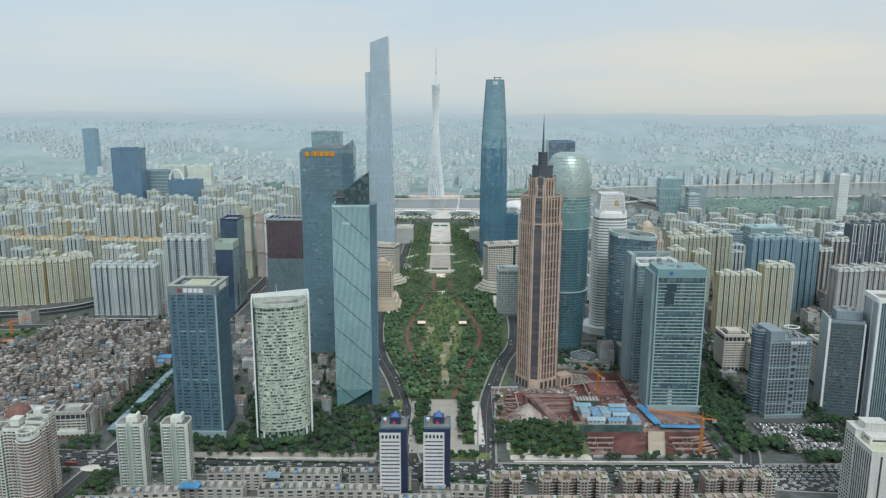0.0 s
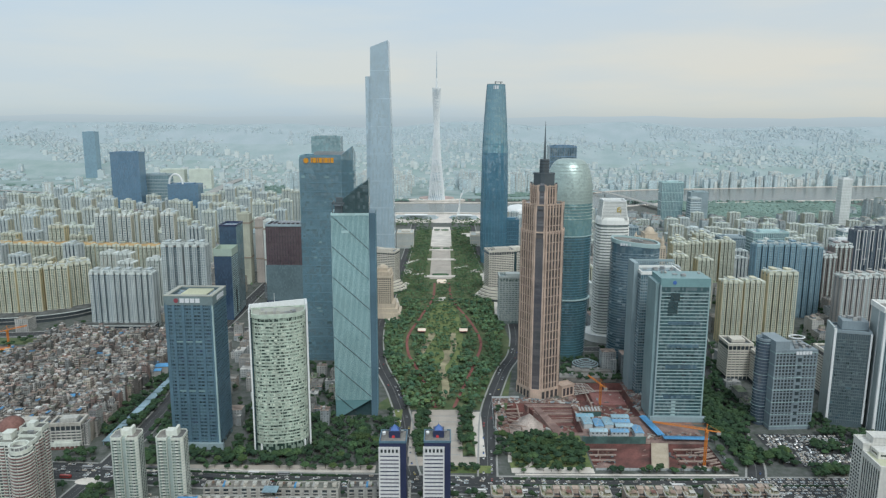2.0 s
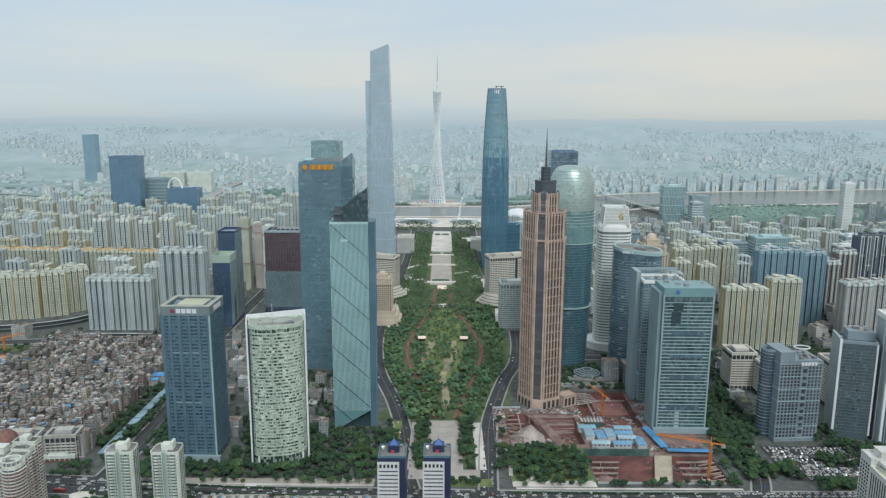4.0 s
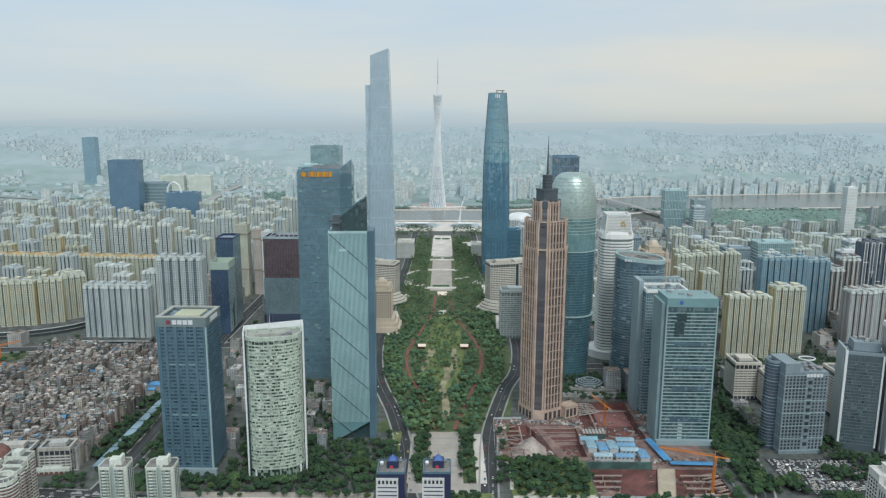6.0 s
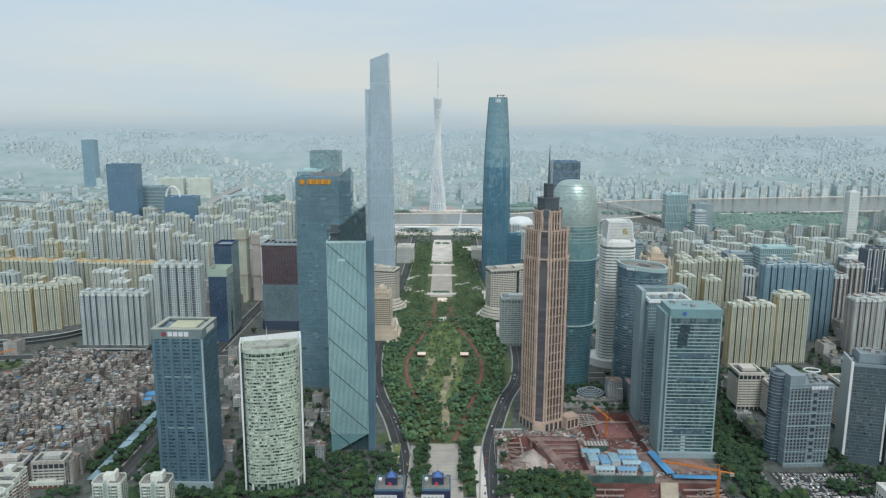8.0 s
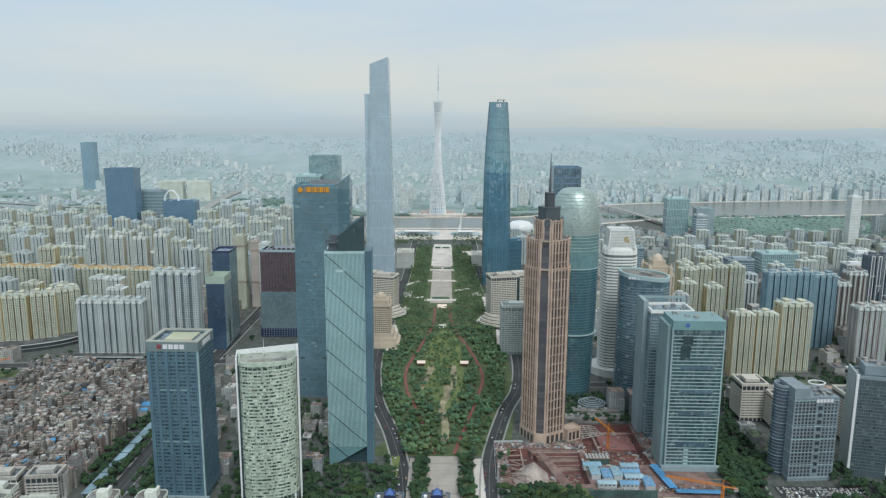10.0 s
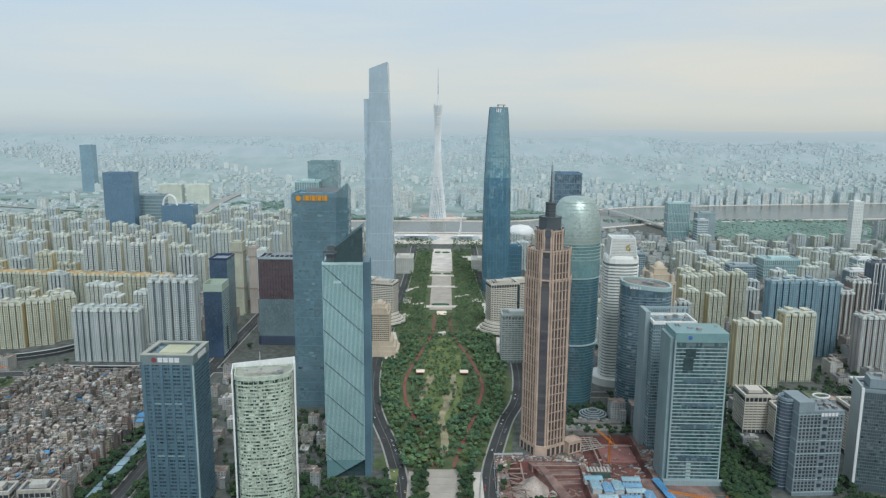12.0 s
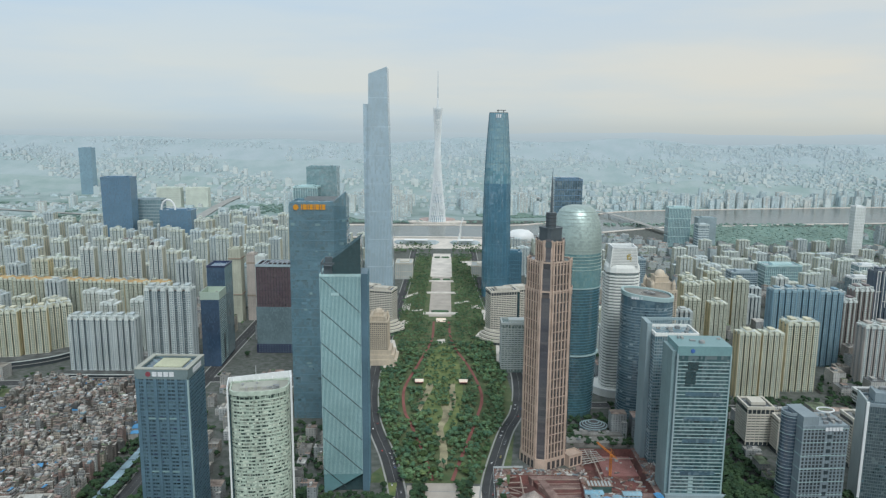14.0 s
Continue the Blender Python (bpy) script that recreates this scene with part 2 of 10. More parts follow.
                col = mixer(keep, col, shade)
            else:
                keep = sum_of("GREATER_THAN", wn.outputs["Value"], 1 - share)
                col = mixer(keep, col, mixer(noise_at(0.7, 2), wcol, tuple(c * 0.6 for c in wcol)))
    if grime:
        streak = N.new("ShaderNodeTexNoise")
        sm = N.new("ShaderNodeMapping")
        sm.inputs["Scale"].default_value = (0.5, 0.5, 0.04)
        L.new(co.outputs["Object"], sm.inputs[0])
        L.new(sm.outputs[0], streak.inputs["Vector"])
        streak.inputs["Scale"].default_value, streak.inputs["Detail"].default_value = 1.0, 4
        col = mixer(grime, col, ramp_of(streak.outputs["Fac"], (0.55, 0.55, 0.55), (1.05, 1.05, 1.03)), "MULTIPLY")
    L.new(col, b.inputs["Base Color"])
    if tilt:      # every pane stands at a slightly different angle
        wide, high = (blinds or windows or (3.0, 4.0))[:2]
        sep = N.new("ShaderNodeSeparateXYZ")
        L.new(co.outputs["Object"], sep.inputs[0])
        cell = N.new("ShaderNodeCombineXYZ")
        L.new(sum_of("FLOOR", sum_of("DIVIDE", sum_of("ADD", sep.outputs["X"], sum_of("MULTIPLY", sep.outputs["Y"], 1.013)), wide), 0.0), cell.inputs[0])
        L.new(sum_of("FLOOR", sum_of("DIVIDE", sep.outputs["Z"], high), 0.0), cell.inputs[1])
        wn = N.new("ShaderNodeTexWhiteNoise")
        wn.noise_dimensions = "2D"
        L.new(cell.outputs[0], wn.inputs["Vector"])
        vec = N.new("ShaderNodeVectorMath")
        vec.operation, vec.inputs[1].default_value, vec.inputs[2].default_value = "MULTIPLY_ADD", (tilt,) * 3, (-tilt / 2,) * 3
        L.new(wn.outputs["Color"], vec.inputs[0])
        lean = N.new("ShaderNodeVectorMath")
        lean.operation = "ADD"
        L.new(vec.outputs[0], lean.inputs[0])
        L.new(N.new("ShaderNodeNewGeometry").outputs["Normal"], lean.inputs[1])
        unit = N.new("ShaderNodeVectorMath")
        unit.operation = "NORMALIZE"
        L.new(lean.outputs[0], unit.inputs[0])
        L.new(unit.outputs[0], b.inputs["Normal"])
    if bump:
        bm = N.new("ShaderNodeBump")
        bm.inputs["Strength"].default_value, bm.inputs["Distance"].default_value = bump, 0.5
        L.new(fine, bm.inputs["Height"])
        L.new(bm.outputs[0], b.inputs["Normal"])
    return m


def glass(name, rgb, rough=0.12, spec=0.8, metal=0.0, blinds=None, vary=0.15, scale=0.15, ripple=0.0, windows=None, tilt=0.09, ior=1.9, second=None):
    return mat(name, rgb, rough * 0.6, metal, vary, scale, spec, ripple, blinds=blinds, windows=windows, tilt=0.0 if ripple else tilt, ior=ior, second=second)


# ---- materials ----
M = {}
M["ground"] = mat("city_ground", (0.135, 0.14, 0.135), 0.9, vary=0.3, scale=0.9, second=(0.07, 0.085, 0.07))
# pale blue-grey land colour with the distance haze painted in
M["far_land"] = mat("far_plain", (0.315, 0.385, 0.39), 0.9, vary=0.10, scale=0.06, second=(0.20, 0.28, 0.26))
# three ground tones, paler with distance: haze put into the colour
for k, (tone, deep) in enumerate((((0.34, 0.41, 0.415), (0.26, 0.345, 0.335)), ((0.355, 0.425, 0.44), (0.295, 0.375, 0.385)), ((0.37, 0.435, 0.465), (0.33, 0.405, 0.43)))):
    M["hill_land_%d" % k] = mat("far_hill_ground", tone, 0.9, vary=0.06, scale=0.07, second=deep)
M["asphalt"] = mat("asphalt", (0.06, 0.063, 0.066), 0.85, vary=0.15, scale=0.3)
M["line"] = mat("road_paint", (0.30, 0.30, 0.29), 0.7)
M["paving"] = mat("stone_paving", (0.47, 0.42, 0.37), 0.8, vary=0.1, scale=0.4)
M["paving_pale"] = mat("pale_stone_paving", (0.72, 0.665, 0.605), 0.8, vary=0.12, scale=0.3)
M["meadow"] = mat("sunny_meadow", (0.19, 0.22, 0.085), 0.95, vary=0.3, scale=0.5, second=(0.10, 0.15, 0.055))
M["grass"] = mat("grass", (0.065, 0.105, 0.045), 0.95, vary=0.25, scale=0.5, second=(0.13, 0.15, 0.075))
M["redpath"] = mat("red_brick_path", (0.27, 0.105, 0.09), 0.85, vary=0.15, scale=0.5)
M["sandpath"] = mat("worn_sand_path", (0.40, 0.36, 0.23), 0.9, vary=0.25, scale=0.4)
M["soil"] = mat("red_soil", (0.20, 0.085, 0.075), 0.95, vary=0.3, scale=0.4, second=(0.095, 0.05, 0.046), bump=0.5)
M["soil_pale"] = mat("pale_spoil", (0.48, 0.41, 0.37), 0.95, vary=0.3, scale=0.3)
M["water"] = mat("river_water", (0.17, 0.18, 0.165), 0.22, vary=0.06, scale=0.02, spec=0.5, bump=0.1)
M["leaf"] = mat("foliage", (0.095, 0.15, 0.062), 0.8, vary=0.4, scale=0.5, spec=0.12, random_tint=0.45, second=(0.042, 0.085, 0.045))
# lighter than street foliage: distance haze put into the leaf colour
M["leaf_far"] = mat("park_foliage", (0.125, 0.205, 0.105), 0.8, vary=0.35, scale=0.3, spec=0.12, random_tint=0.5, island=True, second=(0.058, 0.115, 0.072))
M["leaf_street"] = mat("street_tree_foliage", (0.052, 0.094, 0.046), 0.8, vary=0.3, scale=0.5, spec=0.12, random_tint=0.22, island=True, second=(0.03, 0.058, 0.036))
M["bark"] = mat("bark", (0.11, 0.085, 0.06), 0.9)
M["concrete"] = mat("concrete", (0.40, 0.40, 0.385), 0.8, vary=0.1, grime=0.4)
M["white"] = mat("white_render", (0.70, 0.69, 0.65), 0.7, vary=0.07, grime=0.35)
M["dark"] = mat("dark_roofing", (0.10, 0.10, 0.10), 0.85, vary=0.2)
M["roof"] = mat("roof_slab", (0.30, 0.29, 0.27), 0.9, vary=0.25, scale=0.3)
M["pane"] = glass("window_glass", (0.055, 0.07, 0.08), 0.15, 0.6)
M["steel"] = mat("steel", (0.42, 0.43, 0.44), 0.4, 0.8)

M["screen"] = mat("lit_display", (0.8, 0.72, 0.64), 0.5)
M["screen"].node_tree.nodes["Principled BSDF"].inputs["Emission Color"].default_value = (1.0, 0.83, 0.70, 1)
M["screen"].node_tree.nodes["Principled BSDF"].inputs["Emission Strength"].default_value = 0.45

# ---- ground, river, roads ----
PITS = [(78, 164, 804, 890), (174, 244, 850, 962), (160, 298, 716, 775)]   # x0, x1, y0, y1 of the excavations
PIT_DEPTH = 9.0


def build_ground():
    xs = sorted({-6000, -4000, -2000, 0, 2000, 4000, 6000, *[p for r in PITS for p in r[:2]]})
    ys = sorted({-3000, 0, 400, 2000, 3100, 5200, *[p for r in PITS for p in r[2:]]})
    g = Geo()
    for i in range(len(xs) - 1):
        for j in range(len(ys) - 1):
            cx, cy = (xs[i] + xs[i + 1]) / 2, (ys[j] + ys[j + 1]) / 2
            if any(a < cx < b and c < cy < d for a, b, c, d in PITS):
                continue
            g.add([(xs[i], ys[j], 0), (xs[i + 1], ys[j], 0), (xs[i + 1], ys[j + 1], 0), (xs[i], ys[j + 1], 0)], [(0, 1, 2, 3)])
    structure("ground", g, M["ground"], "grey-green city ground between streets and blocks", "ground")
    g = Geo()
    for a, b, c, d in PITS:
        v = [(a, c, 0), (b, c, 0), (b, d, 0), (a, d, 0), (a + 3, c + 3, -PIT_DEPTH), (b - 3, c + 3, -PIT_DEPTH), (b - 3, d - 3, -PIT_DEPTH), (a + 3, d - 3, -PIT_DEPTH)]
        g.add(v, [(4, 5, 6, 7), (0, 4, 7, 3), (0, 1, 5, 4), (1, 2, 6, 5), (2, 3, 7, 6)])
    structure("excavation", g, M["soil"], "red earth building pits beside the avenue", "ground")
    far = Geo()
    far.add([(-6000, 3110, 0.12), (6000, 3110, 0.12), (6000, 5200, 0.12), (-6000, 5200, 0.12)], [(0, 1, 2, 3)])
    structure("far_ground", far, M["far_land"], "green plain beyond the river, paled for haze", "ground")


def build_water():
    near = smooth_path([(-4500, 2480), (-2000, 2540), (-600, 2620), (0, 2650), (300, 2650), (600, 2800), (900, 2950), (1160, 2990), (1620, 3080), (3000, 3250), (5000, 3400)], 8)
    far = smooth_path([(-4500, 2790), (-2000, 2860), (-600, 2930), (0, 2955), (330, 2985), (600, 3250), (830, 3440), (1250, 3540), (2170, 3700), (3200, 3860), (5000, 4000)], 8)
    g = Geo()
    n = len(near)
    g.add([(x, y, 0.35) for x, y in near] + [(x, y, 0.35) for x, y in far], [(i, i + 1, n + i + 1, n + i) for i in range(n - 1)])
    structure("river", g, M["water"], "wide grey-brown river across the city", "water", "structure")
    for path, name in ((near, "embankment"), (far, "embankment")):
        g = Geo()
        L, R = sides_of(path, 16)
        for i in range(len(path) - 1):
            g.add([(*L[i], 0.2), (*R[i], 0.2), (*R[i + 1], 0.2), (*L[i + 1], 0.2), (*L[i], 2.6), (*R[i], 2.6), (*R[i + 1], 2.6), (*L[i + 1], 2.6)],
                  [(4, 5, 6, 7), (0, 4, 7, 3), (1, 2, 6, 5)])
        structure(name, g, M["paving_pale"], "pale stone river embankment", "embankment")


# width and points of the streets
AVENUE = (34, [(-1500, 735), (-1100, 727), (-780, 720), (-480, 711), (-370, 706), (-280, 696), (-200, 689), (-110, 686), (70, 681), (230, 680), (420, 682), (620, 685), (860, 690), (1150, 695), (1500, 700)])
PARK_ROADS = [
    (17, [(-30, 690), (-38, 735), (-46, 830), (-64, 926), (-98, 1064), (-112, 1250), (-104, 1500), (-96, 1900), (-96, 2400)]),
    (17, [(46, 690), (50, 765), (54, 831), (62, 893), (86, 1005), (112, 1096), (124, 1250), (112, 1500), (92, 1900), (92, 2400)]),
    (16, [(318, 690), (336, 745), (357, 880), (372, 990), (420, 1130), (470, 1400), (520, 1800), (560, 2300)]),
    (20, [(-352, 700), (-348, 800), (-352, 920), (-376, 1010), (-380, 1180), (-380, 1500), (-380, 2400)]),
]
SIDE_STREETS = [
    (22, [(-1800, 1190), (-900, 1165), (-620, 1180), (-380, 1200), (-110, 1215)]),
    (18, [(112, 1110), (300, 1105), (440, 1100), (700, 1090), (1500, 1110)]),
    (20, [(-1800, 1800), (-380, 1800), (-100, 1790)]),
    (24, [(316, 662), (380, 655), (460, 650), (560, 650), (700, 650)]),
    (18, [(-368, 560), (-360, 640), (-352, 712)]),
    (20, [(95, 1800), (560, 1800), (1600, 1830)]),
]
ROADS = [AVENUE] + PARK_ROADS + SIDE_STREETS


def build_roads():
    lines = [(w, smooth_path(p, 8)) for w, p in ROADS]

    def on_other(x, y, me):
        for k, (w, path) in enumerate(lines):
            if k == me:
                continue
            for (ax, ay), (bx, by) in zip(path, path[1:]):
                dx, dy = bx - ax, by - ay
                t = max(0, min(1, ((x - ax) * dx + (y - ay) * dy) / (dx * dx + dy * dy + 1e-9)))
                if math.hypot(x - ax - dx * t, y - ay - dy * t) < w / 2 + 1.5:
                    return True
        return False

    for me, (width, pts) in enumerate(ROADS):
        path = smooth_path(pts, 24)
        lift = 0.02 * me
        structure("road", Geo().strip(path, width, 0.06 + lift), M["asphalt"], "grey asphalt city street with traffic", "road")
        kerb = Geo()
        for s in (-1, 1):
            L, R = sides_of(path, width + 1.0)
            e = L if s > 0 else R
            for i in range(len(e) - 1):
                (ax, ay), (bx, by) = e[i], e[i + 1]
                if on_other((ax + bx) / 2, (ay + by) / 2, me):
                    continue
                d = Vector((bx - ax, by - ay)).normalized() * 2.0
                nx, ny = -d.y * s, d.x * s
                v = [(ax, ay), (bx, by), (bx + nx, by + ny), (ax + nx, ay + ny)]
                if s < 0:
                    v = v[::-1]
                kerb.prism(v, 0.0, 0.3 + 0.005 * (i % 9) + 0.05 * (s > 0))
        structure("pavement", kerb, M["concrete"], "raised concrete kerb and footway", "pavement")
        marks = Geo()
        n = max(2, int(width / 6))
        for k in range(1, n):
            off = -width / 2 + width * k / n
            L, _ = sides_of(path, 2 * off) if off > 0 else (sides_of(path, -2 * off)[1], None)
            solid = k == n // 2
            for i in range(len(L) - 1):
                (ax, ay), (bx, by) = L[i], L[i + 1]
                length = math.hypot(bx - ax, by - ay)
                steps = max(1, int(length / 12))
                if on_other((ax + bx) / 2, (ay + by) / 2, me):
                    continue
                for q in range(steps):
                    t0, t1 = q / steps, (q + (1.0 if solid else 0.45)) / steps
                    marks.strip([(ax + (bx - ax) * t0, ay + (by - ay) * t0), (ax + (bx - ax) * t1, ay + (by - ay) * t1)], 0.35, 0.09 + lift)
        structure("road_marking", marks, M["line"], "white lane lines on the asphalt", "road marking")


def median_hedges():
    """Clipped hedges on the avenue's median and verge, in lengths between the crossings."""
    for x0, x1, off in ((-320, -60, 0.0), (-10, 30, 0.0), (64, 300, 0.0), (72, 302, 13.5), (340, 520, 0.0), (-325, -70, 13.0)):
        for k in range(int((x1 - x0) / 26)):
            xs = [x0 + 26 * k + q * 4 for q in range(7)]
            pts = [(x, next(ay + (by - ay) * (x - ax) / (bx - ax) for (ax, ay), (bx, by) in zip(AVENUE[1], AVENUE[1][1:]) if ax <= x <= bx) + off) for x in xs]
            L, R = sides_of(pts, 2.0)
            g = Geo().loft([[(*b, 0.1), (*a, 0.1), (a[0], a[1], 1.3 + 0.3 * (i % 2)), (b[0], b[1], 1.4 + 0.25 * (i % 3))] for i, (a, b) in enumerate(zip(L, R))])
            structure("hedge", g, M["leaf_street"], "clipped dark green hedge along the avenue", "hedge")


median_hedges()
M["yard"] = mat("yard_concrete", (0.17, 0.17, 0.165), 0.9, vary=0.3, scale=0.6, second=(0.10, 0.11, 0.09))
COURTS = [[(62, 1446), (98, 1404), (104, 1470), (92, 1500), (76, 1490)], [(86, 1560), (98, 1580), (94, 1650), (84, 1650)], [(-104, 1440), (-84, 1500), (-70, 1548), (-82, 1560), (-102, 1500)],
          [(-100, 1262), (-82, 1268), (-78, 1330), (-92, 1420), (-102, 1420)], [(48, 2206), (84, 2110), (88, 2215)], [(94, 1290), (104, 1300), (106, 1400), (100, 1398)], [(-90, 1750), (-60, 1800), (-62, 1812), (-92, 1770)],
          [(26, 1700), (60, 1720), (58, 1732), (26, 1712)], [(-14, 1400), (6, 1404), (4, 1430), (-10, 1424)], [(-70, 1630), (-44, 1640), (-44, 1650), (-70, 1642)]]


def in_court(x, y, grow=1.0):
    for P in COURTS:
        cx, cy = sum(p[0] for p in P) / len(P), sum(p[1] for p in P) / len(P)
        inside = False
        for (ax, ay), (bx, by) in zip(P, P[1:] + P[:1]):
            ax, ay, bx, by = cx + (ax - cx) * grow, cy + (ay - cy) * grow, cx + (bx - cx) * grow, cy + (by - cy) * grow
            if (ay > y) != (by > y) and x < (bx - ax) * (y - ay) / (by - ay) + ax:
                inside = not inside
        if inside:
            return True
    return False


RED = [smooth_path([(-19, 1549), (-21, 1418), (-41, 1282), (-58, 1170), (-54, 1085), (-42, 1032), (-23, 949), (-9, 873)]),
       smooth_path([(12, 1550), (18, 1404), (47, 1260), (61, 1143), (50, 1054), (28, 943), (14, 873)])]


def build_park():
    structure("park_lawn", Geo().add([(-92, 868, 0.04), (80, 868, 0.04), (110, 1090, 0.04), (96, 1600, 0.04), (86, 2280, 0.04), (-92, 2280, 0.04), (-100, 1600, 0.04), (-110, 1200, 0.04), (-92, 1060, 0.04), (-60, 930, 0.04)],
              [tuple(range(10))]), M["grass"], "dry green park lawn", "lawn")
    structure("meadow", Geo().prism([(x + 1, y + 1190) for x, y in oval(32, 205, 32)], 0, 0.07), M["meadow"], "yellow-green mown meadow in the park", "lawn")
    g = Geo()
    for path in RED:
        g.strip(path, 4.3, 0.9)
        for a, b in path[::3]:
            g.tube((a, b, 0), (a, b, 0.88), 0.3, sides=4)
    structure("park_path", g, M["redpath"], "looping red brick park path", "path")
    g = Geo()
    g.strip(smooth_path([(2, 905), (4, 943), (1, 985), (-2, 1021), (5, 1050), (7, 1078), (4, 1100)]), 10, 0.1)
    g.strip(smooth_path([(-18, 1190), (-21, 1165), (-31, 1110), (-35, 1080)]), 12, 0.115)
    g.strip(smooth_path([(17, 1190), (16, 1165), (17, 1120), (12, 1080)]), 9, 0.13)
    structure("worn_path", g, M["sandpath"], "worn sandy walk through the park", "path")
    # long ceremonial square on the axis
    for x0, x1, y0, y1, z, m in ((-17, 22, 742, 868, 0.10, "paving"), (-36, 48, 722, 742, 0.09, "paving"), (36, 47, 742, 862, 0.12, "paving_pale"), (-38, -29, 742, 862, 0.11, "paving"), (-330, 318, 584, 660, 0.035, "yard"), (-36, 22, 1990, 2275, 0.3, "paving_pale"), (-31, 18, 1590, 1990, 0.25, "paving"), (-34, 20, 2275, 2330, 0.2, "paving_pale"), (72, 158, 707.2, 717, 0.17, "paving_pale"), (-330, -70, 712.5, 722, 0.19, "paving"),
                                 (-180, 200, 2420, 2630, 0.15, "paving_pale")):
        structure("paved_square", Geo().box(x0, x1, y0, y1, 0, z), M[m], "worn concrete yard between walk-up blocks" if m == "yard" else "pale stone paved square on the park axis", "pavement")
    for k, (x0, x1, y0, y1) in enumerate(((-330, -70, 706.5, 712), (75, 305, 702, 705.5), (-62, -42, 706, 714), (-92, -74, 1640, 1700), (64, 84, 1660, 1690))):
        structure("promenade", Geo().box(x0, x1, y0, y1, 0, 0.16 + 0.006 * k), M["paving_pale"], "pale paved footway beside the park and avenue", "pavement")
    structure("traffic_island", Geo().prism([(x - 357, y + 686) for x, y in oval(13, 7, 24)], 0, 0.4), M["paving_pale"], "pale round traffic island at the junction", "traffic island")
    for y, x0, x1 in ((1605, -43, 31), (1796, -41, 34), (1925, -38, 26)):
        structure("terrace", Geo().box(x0, x1, y, y + 17, 0.0, 1.4), M["paving_pale"], "pale raised cross terrace on the park axis", "terrace")
    for k in range(7):
        structure("paving_band", Geo().box(-15, 20, 746 + k * 17, 748 + k * 17, 0.1, 0.115), M["concrete"], "grey paving band across the forecourt", "pavement")
    for x0, x1 in ((22.2, 36), (-29, -17.2)):
        structure("planting_strip", Geo().box(x0, x1, 745, 862, 0, 0.3), M["grass"], "green planted strip beside the forecourt", "lawn")
    structure("wood_floor", Geo().prism([(72, 712), (158, 714), (158, 796), (70, 796)], 0, 0.1), M["meadow"], "grassy floor of the small wood by the avenue", "lawn")
    for pts in ([(74, 716), (156, 718)], [(72, 730), (74, 770), (70, 792)], [(86, 716), (96, 730), (92, 745)]):
        structure("wood_walk", Geo().strip(smooth_path(pts), 4.0, 0.13), M["paving_pale"], "pale walk along the edge of the small wood", "path")
    structure("planting_strip", Geo().box(8, 52, 706, 722, 0, 0.28), M["meadow"], "green verge between forecourt and avenue", "lawn")
    structure("planting_strip", Geo().box(-60, -50, 815, 868, 0, 0.2), M["meadow"], "light green lawn strip beside the road", "lawn")
    for x0, x1, y in ((-30, -9, 1950), (-2, 17, 1950), (-26, 12, 1628), (-30, -12, 2262), (-8, 16, 2262)):
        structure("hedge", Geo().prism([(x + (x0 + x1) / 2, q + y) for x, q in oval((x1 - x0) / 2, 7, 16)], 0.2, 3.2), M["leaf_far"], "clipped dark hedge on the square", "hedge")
    for k, pts in enumerate(COURTS):
        structure("forecourt", Geo().prism(pts, 0, 0.2 + 0.006 * k), M["paving_pale"], "pale paved forecourt beside the park", "pavement")
    for x in (-36, 34):
        k = thing("park_kiosk", x, 1190, "small white flat-roofed kiosk in the park", "kiosk", "park kiosks")
        part("wall", Geo().box(-5, 5, -2.5, 2.5, 0, 5.4), M["dark"], k)
        part("roof", Geo().box(-7, 7, -4, 4, 5.4, 6.4, bottom=True), M["white"], k)
        part("awning", Geo().box(-7, 7, -6, -4.1, 3.6, 4.0, bottom=True), M["redpath"], k, "red canvas awning")
        part("screen", Geo().box(-6.4, 6.4, -4.6, -4.1, 4.4, 9.0, bottom=True), M["screen"], k, "lit warm white display screen")
    k = thing("pavilion", -4, 1548, "white pavilion with a broad pale roof", "pavilion")
    part("roof", Geo().box(-11, 11, -5, 5, 5.2, 6.2, bottom=True), M["white"], k)
    part("wall", Geo().box(-9, 9, -3, 3, 0, 5.2), M["concrete"], k)
    part("screen", Geo().box(-9.5, 9.5, -5.6, -5.1, 2, 10, bottom=True), M["screen"], k, "lit warm white display screen")


def hill(x, y):
    """Height of an invented slope that stands in for the flat city farther out."""
    u = max(0.0, (y - 3980) / 970)
    return u ** 1.25 * (296 + 12 * math.sin(x * 0.0021) + 9 * math.sin(x * 0.0047 + 1.3)) + (10 * math.sin(x * 0.006 + y * 0.004) * min(1, u * 3) if u else 0.0)


def build_hills():
    xs = [-4000 + 125 * i for i in range(65)]
    n = len(xs)
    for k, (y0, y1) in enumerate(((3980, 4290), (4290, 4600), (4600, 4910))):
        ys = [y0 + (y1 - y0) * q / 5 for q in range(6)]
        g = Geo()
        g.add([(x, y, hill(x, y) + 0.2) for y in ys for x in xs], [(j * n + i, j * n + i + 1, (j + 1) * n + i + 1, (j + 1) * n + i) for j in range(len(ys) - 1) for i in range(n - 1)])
        structure("far_hills", g, M["hill_land_%d" % k], "invented rising ground in haze tones at the city's far edge", "ground")


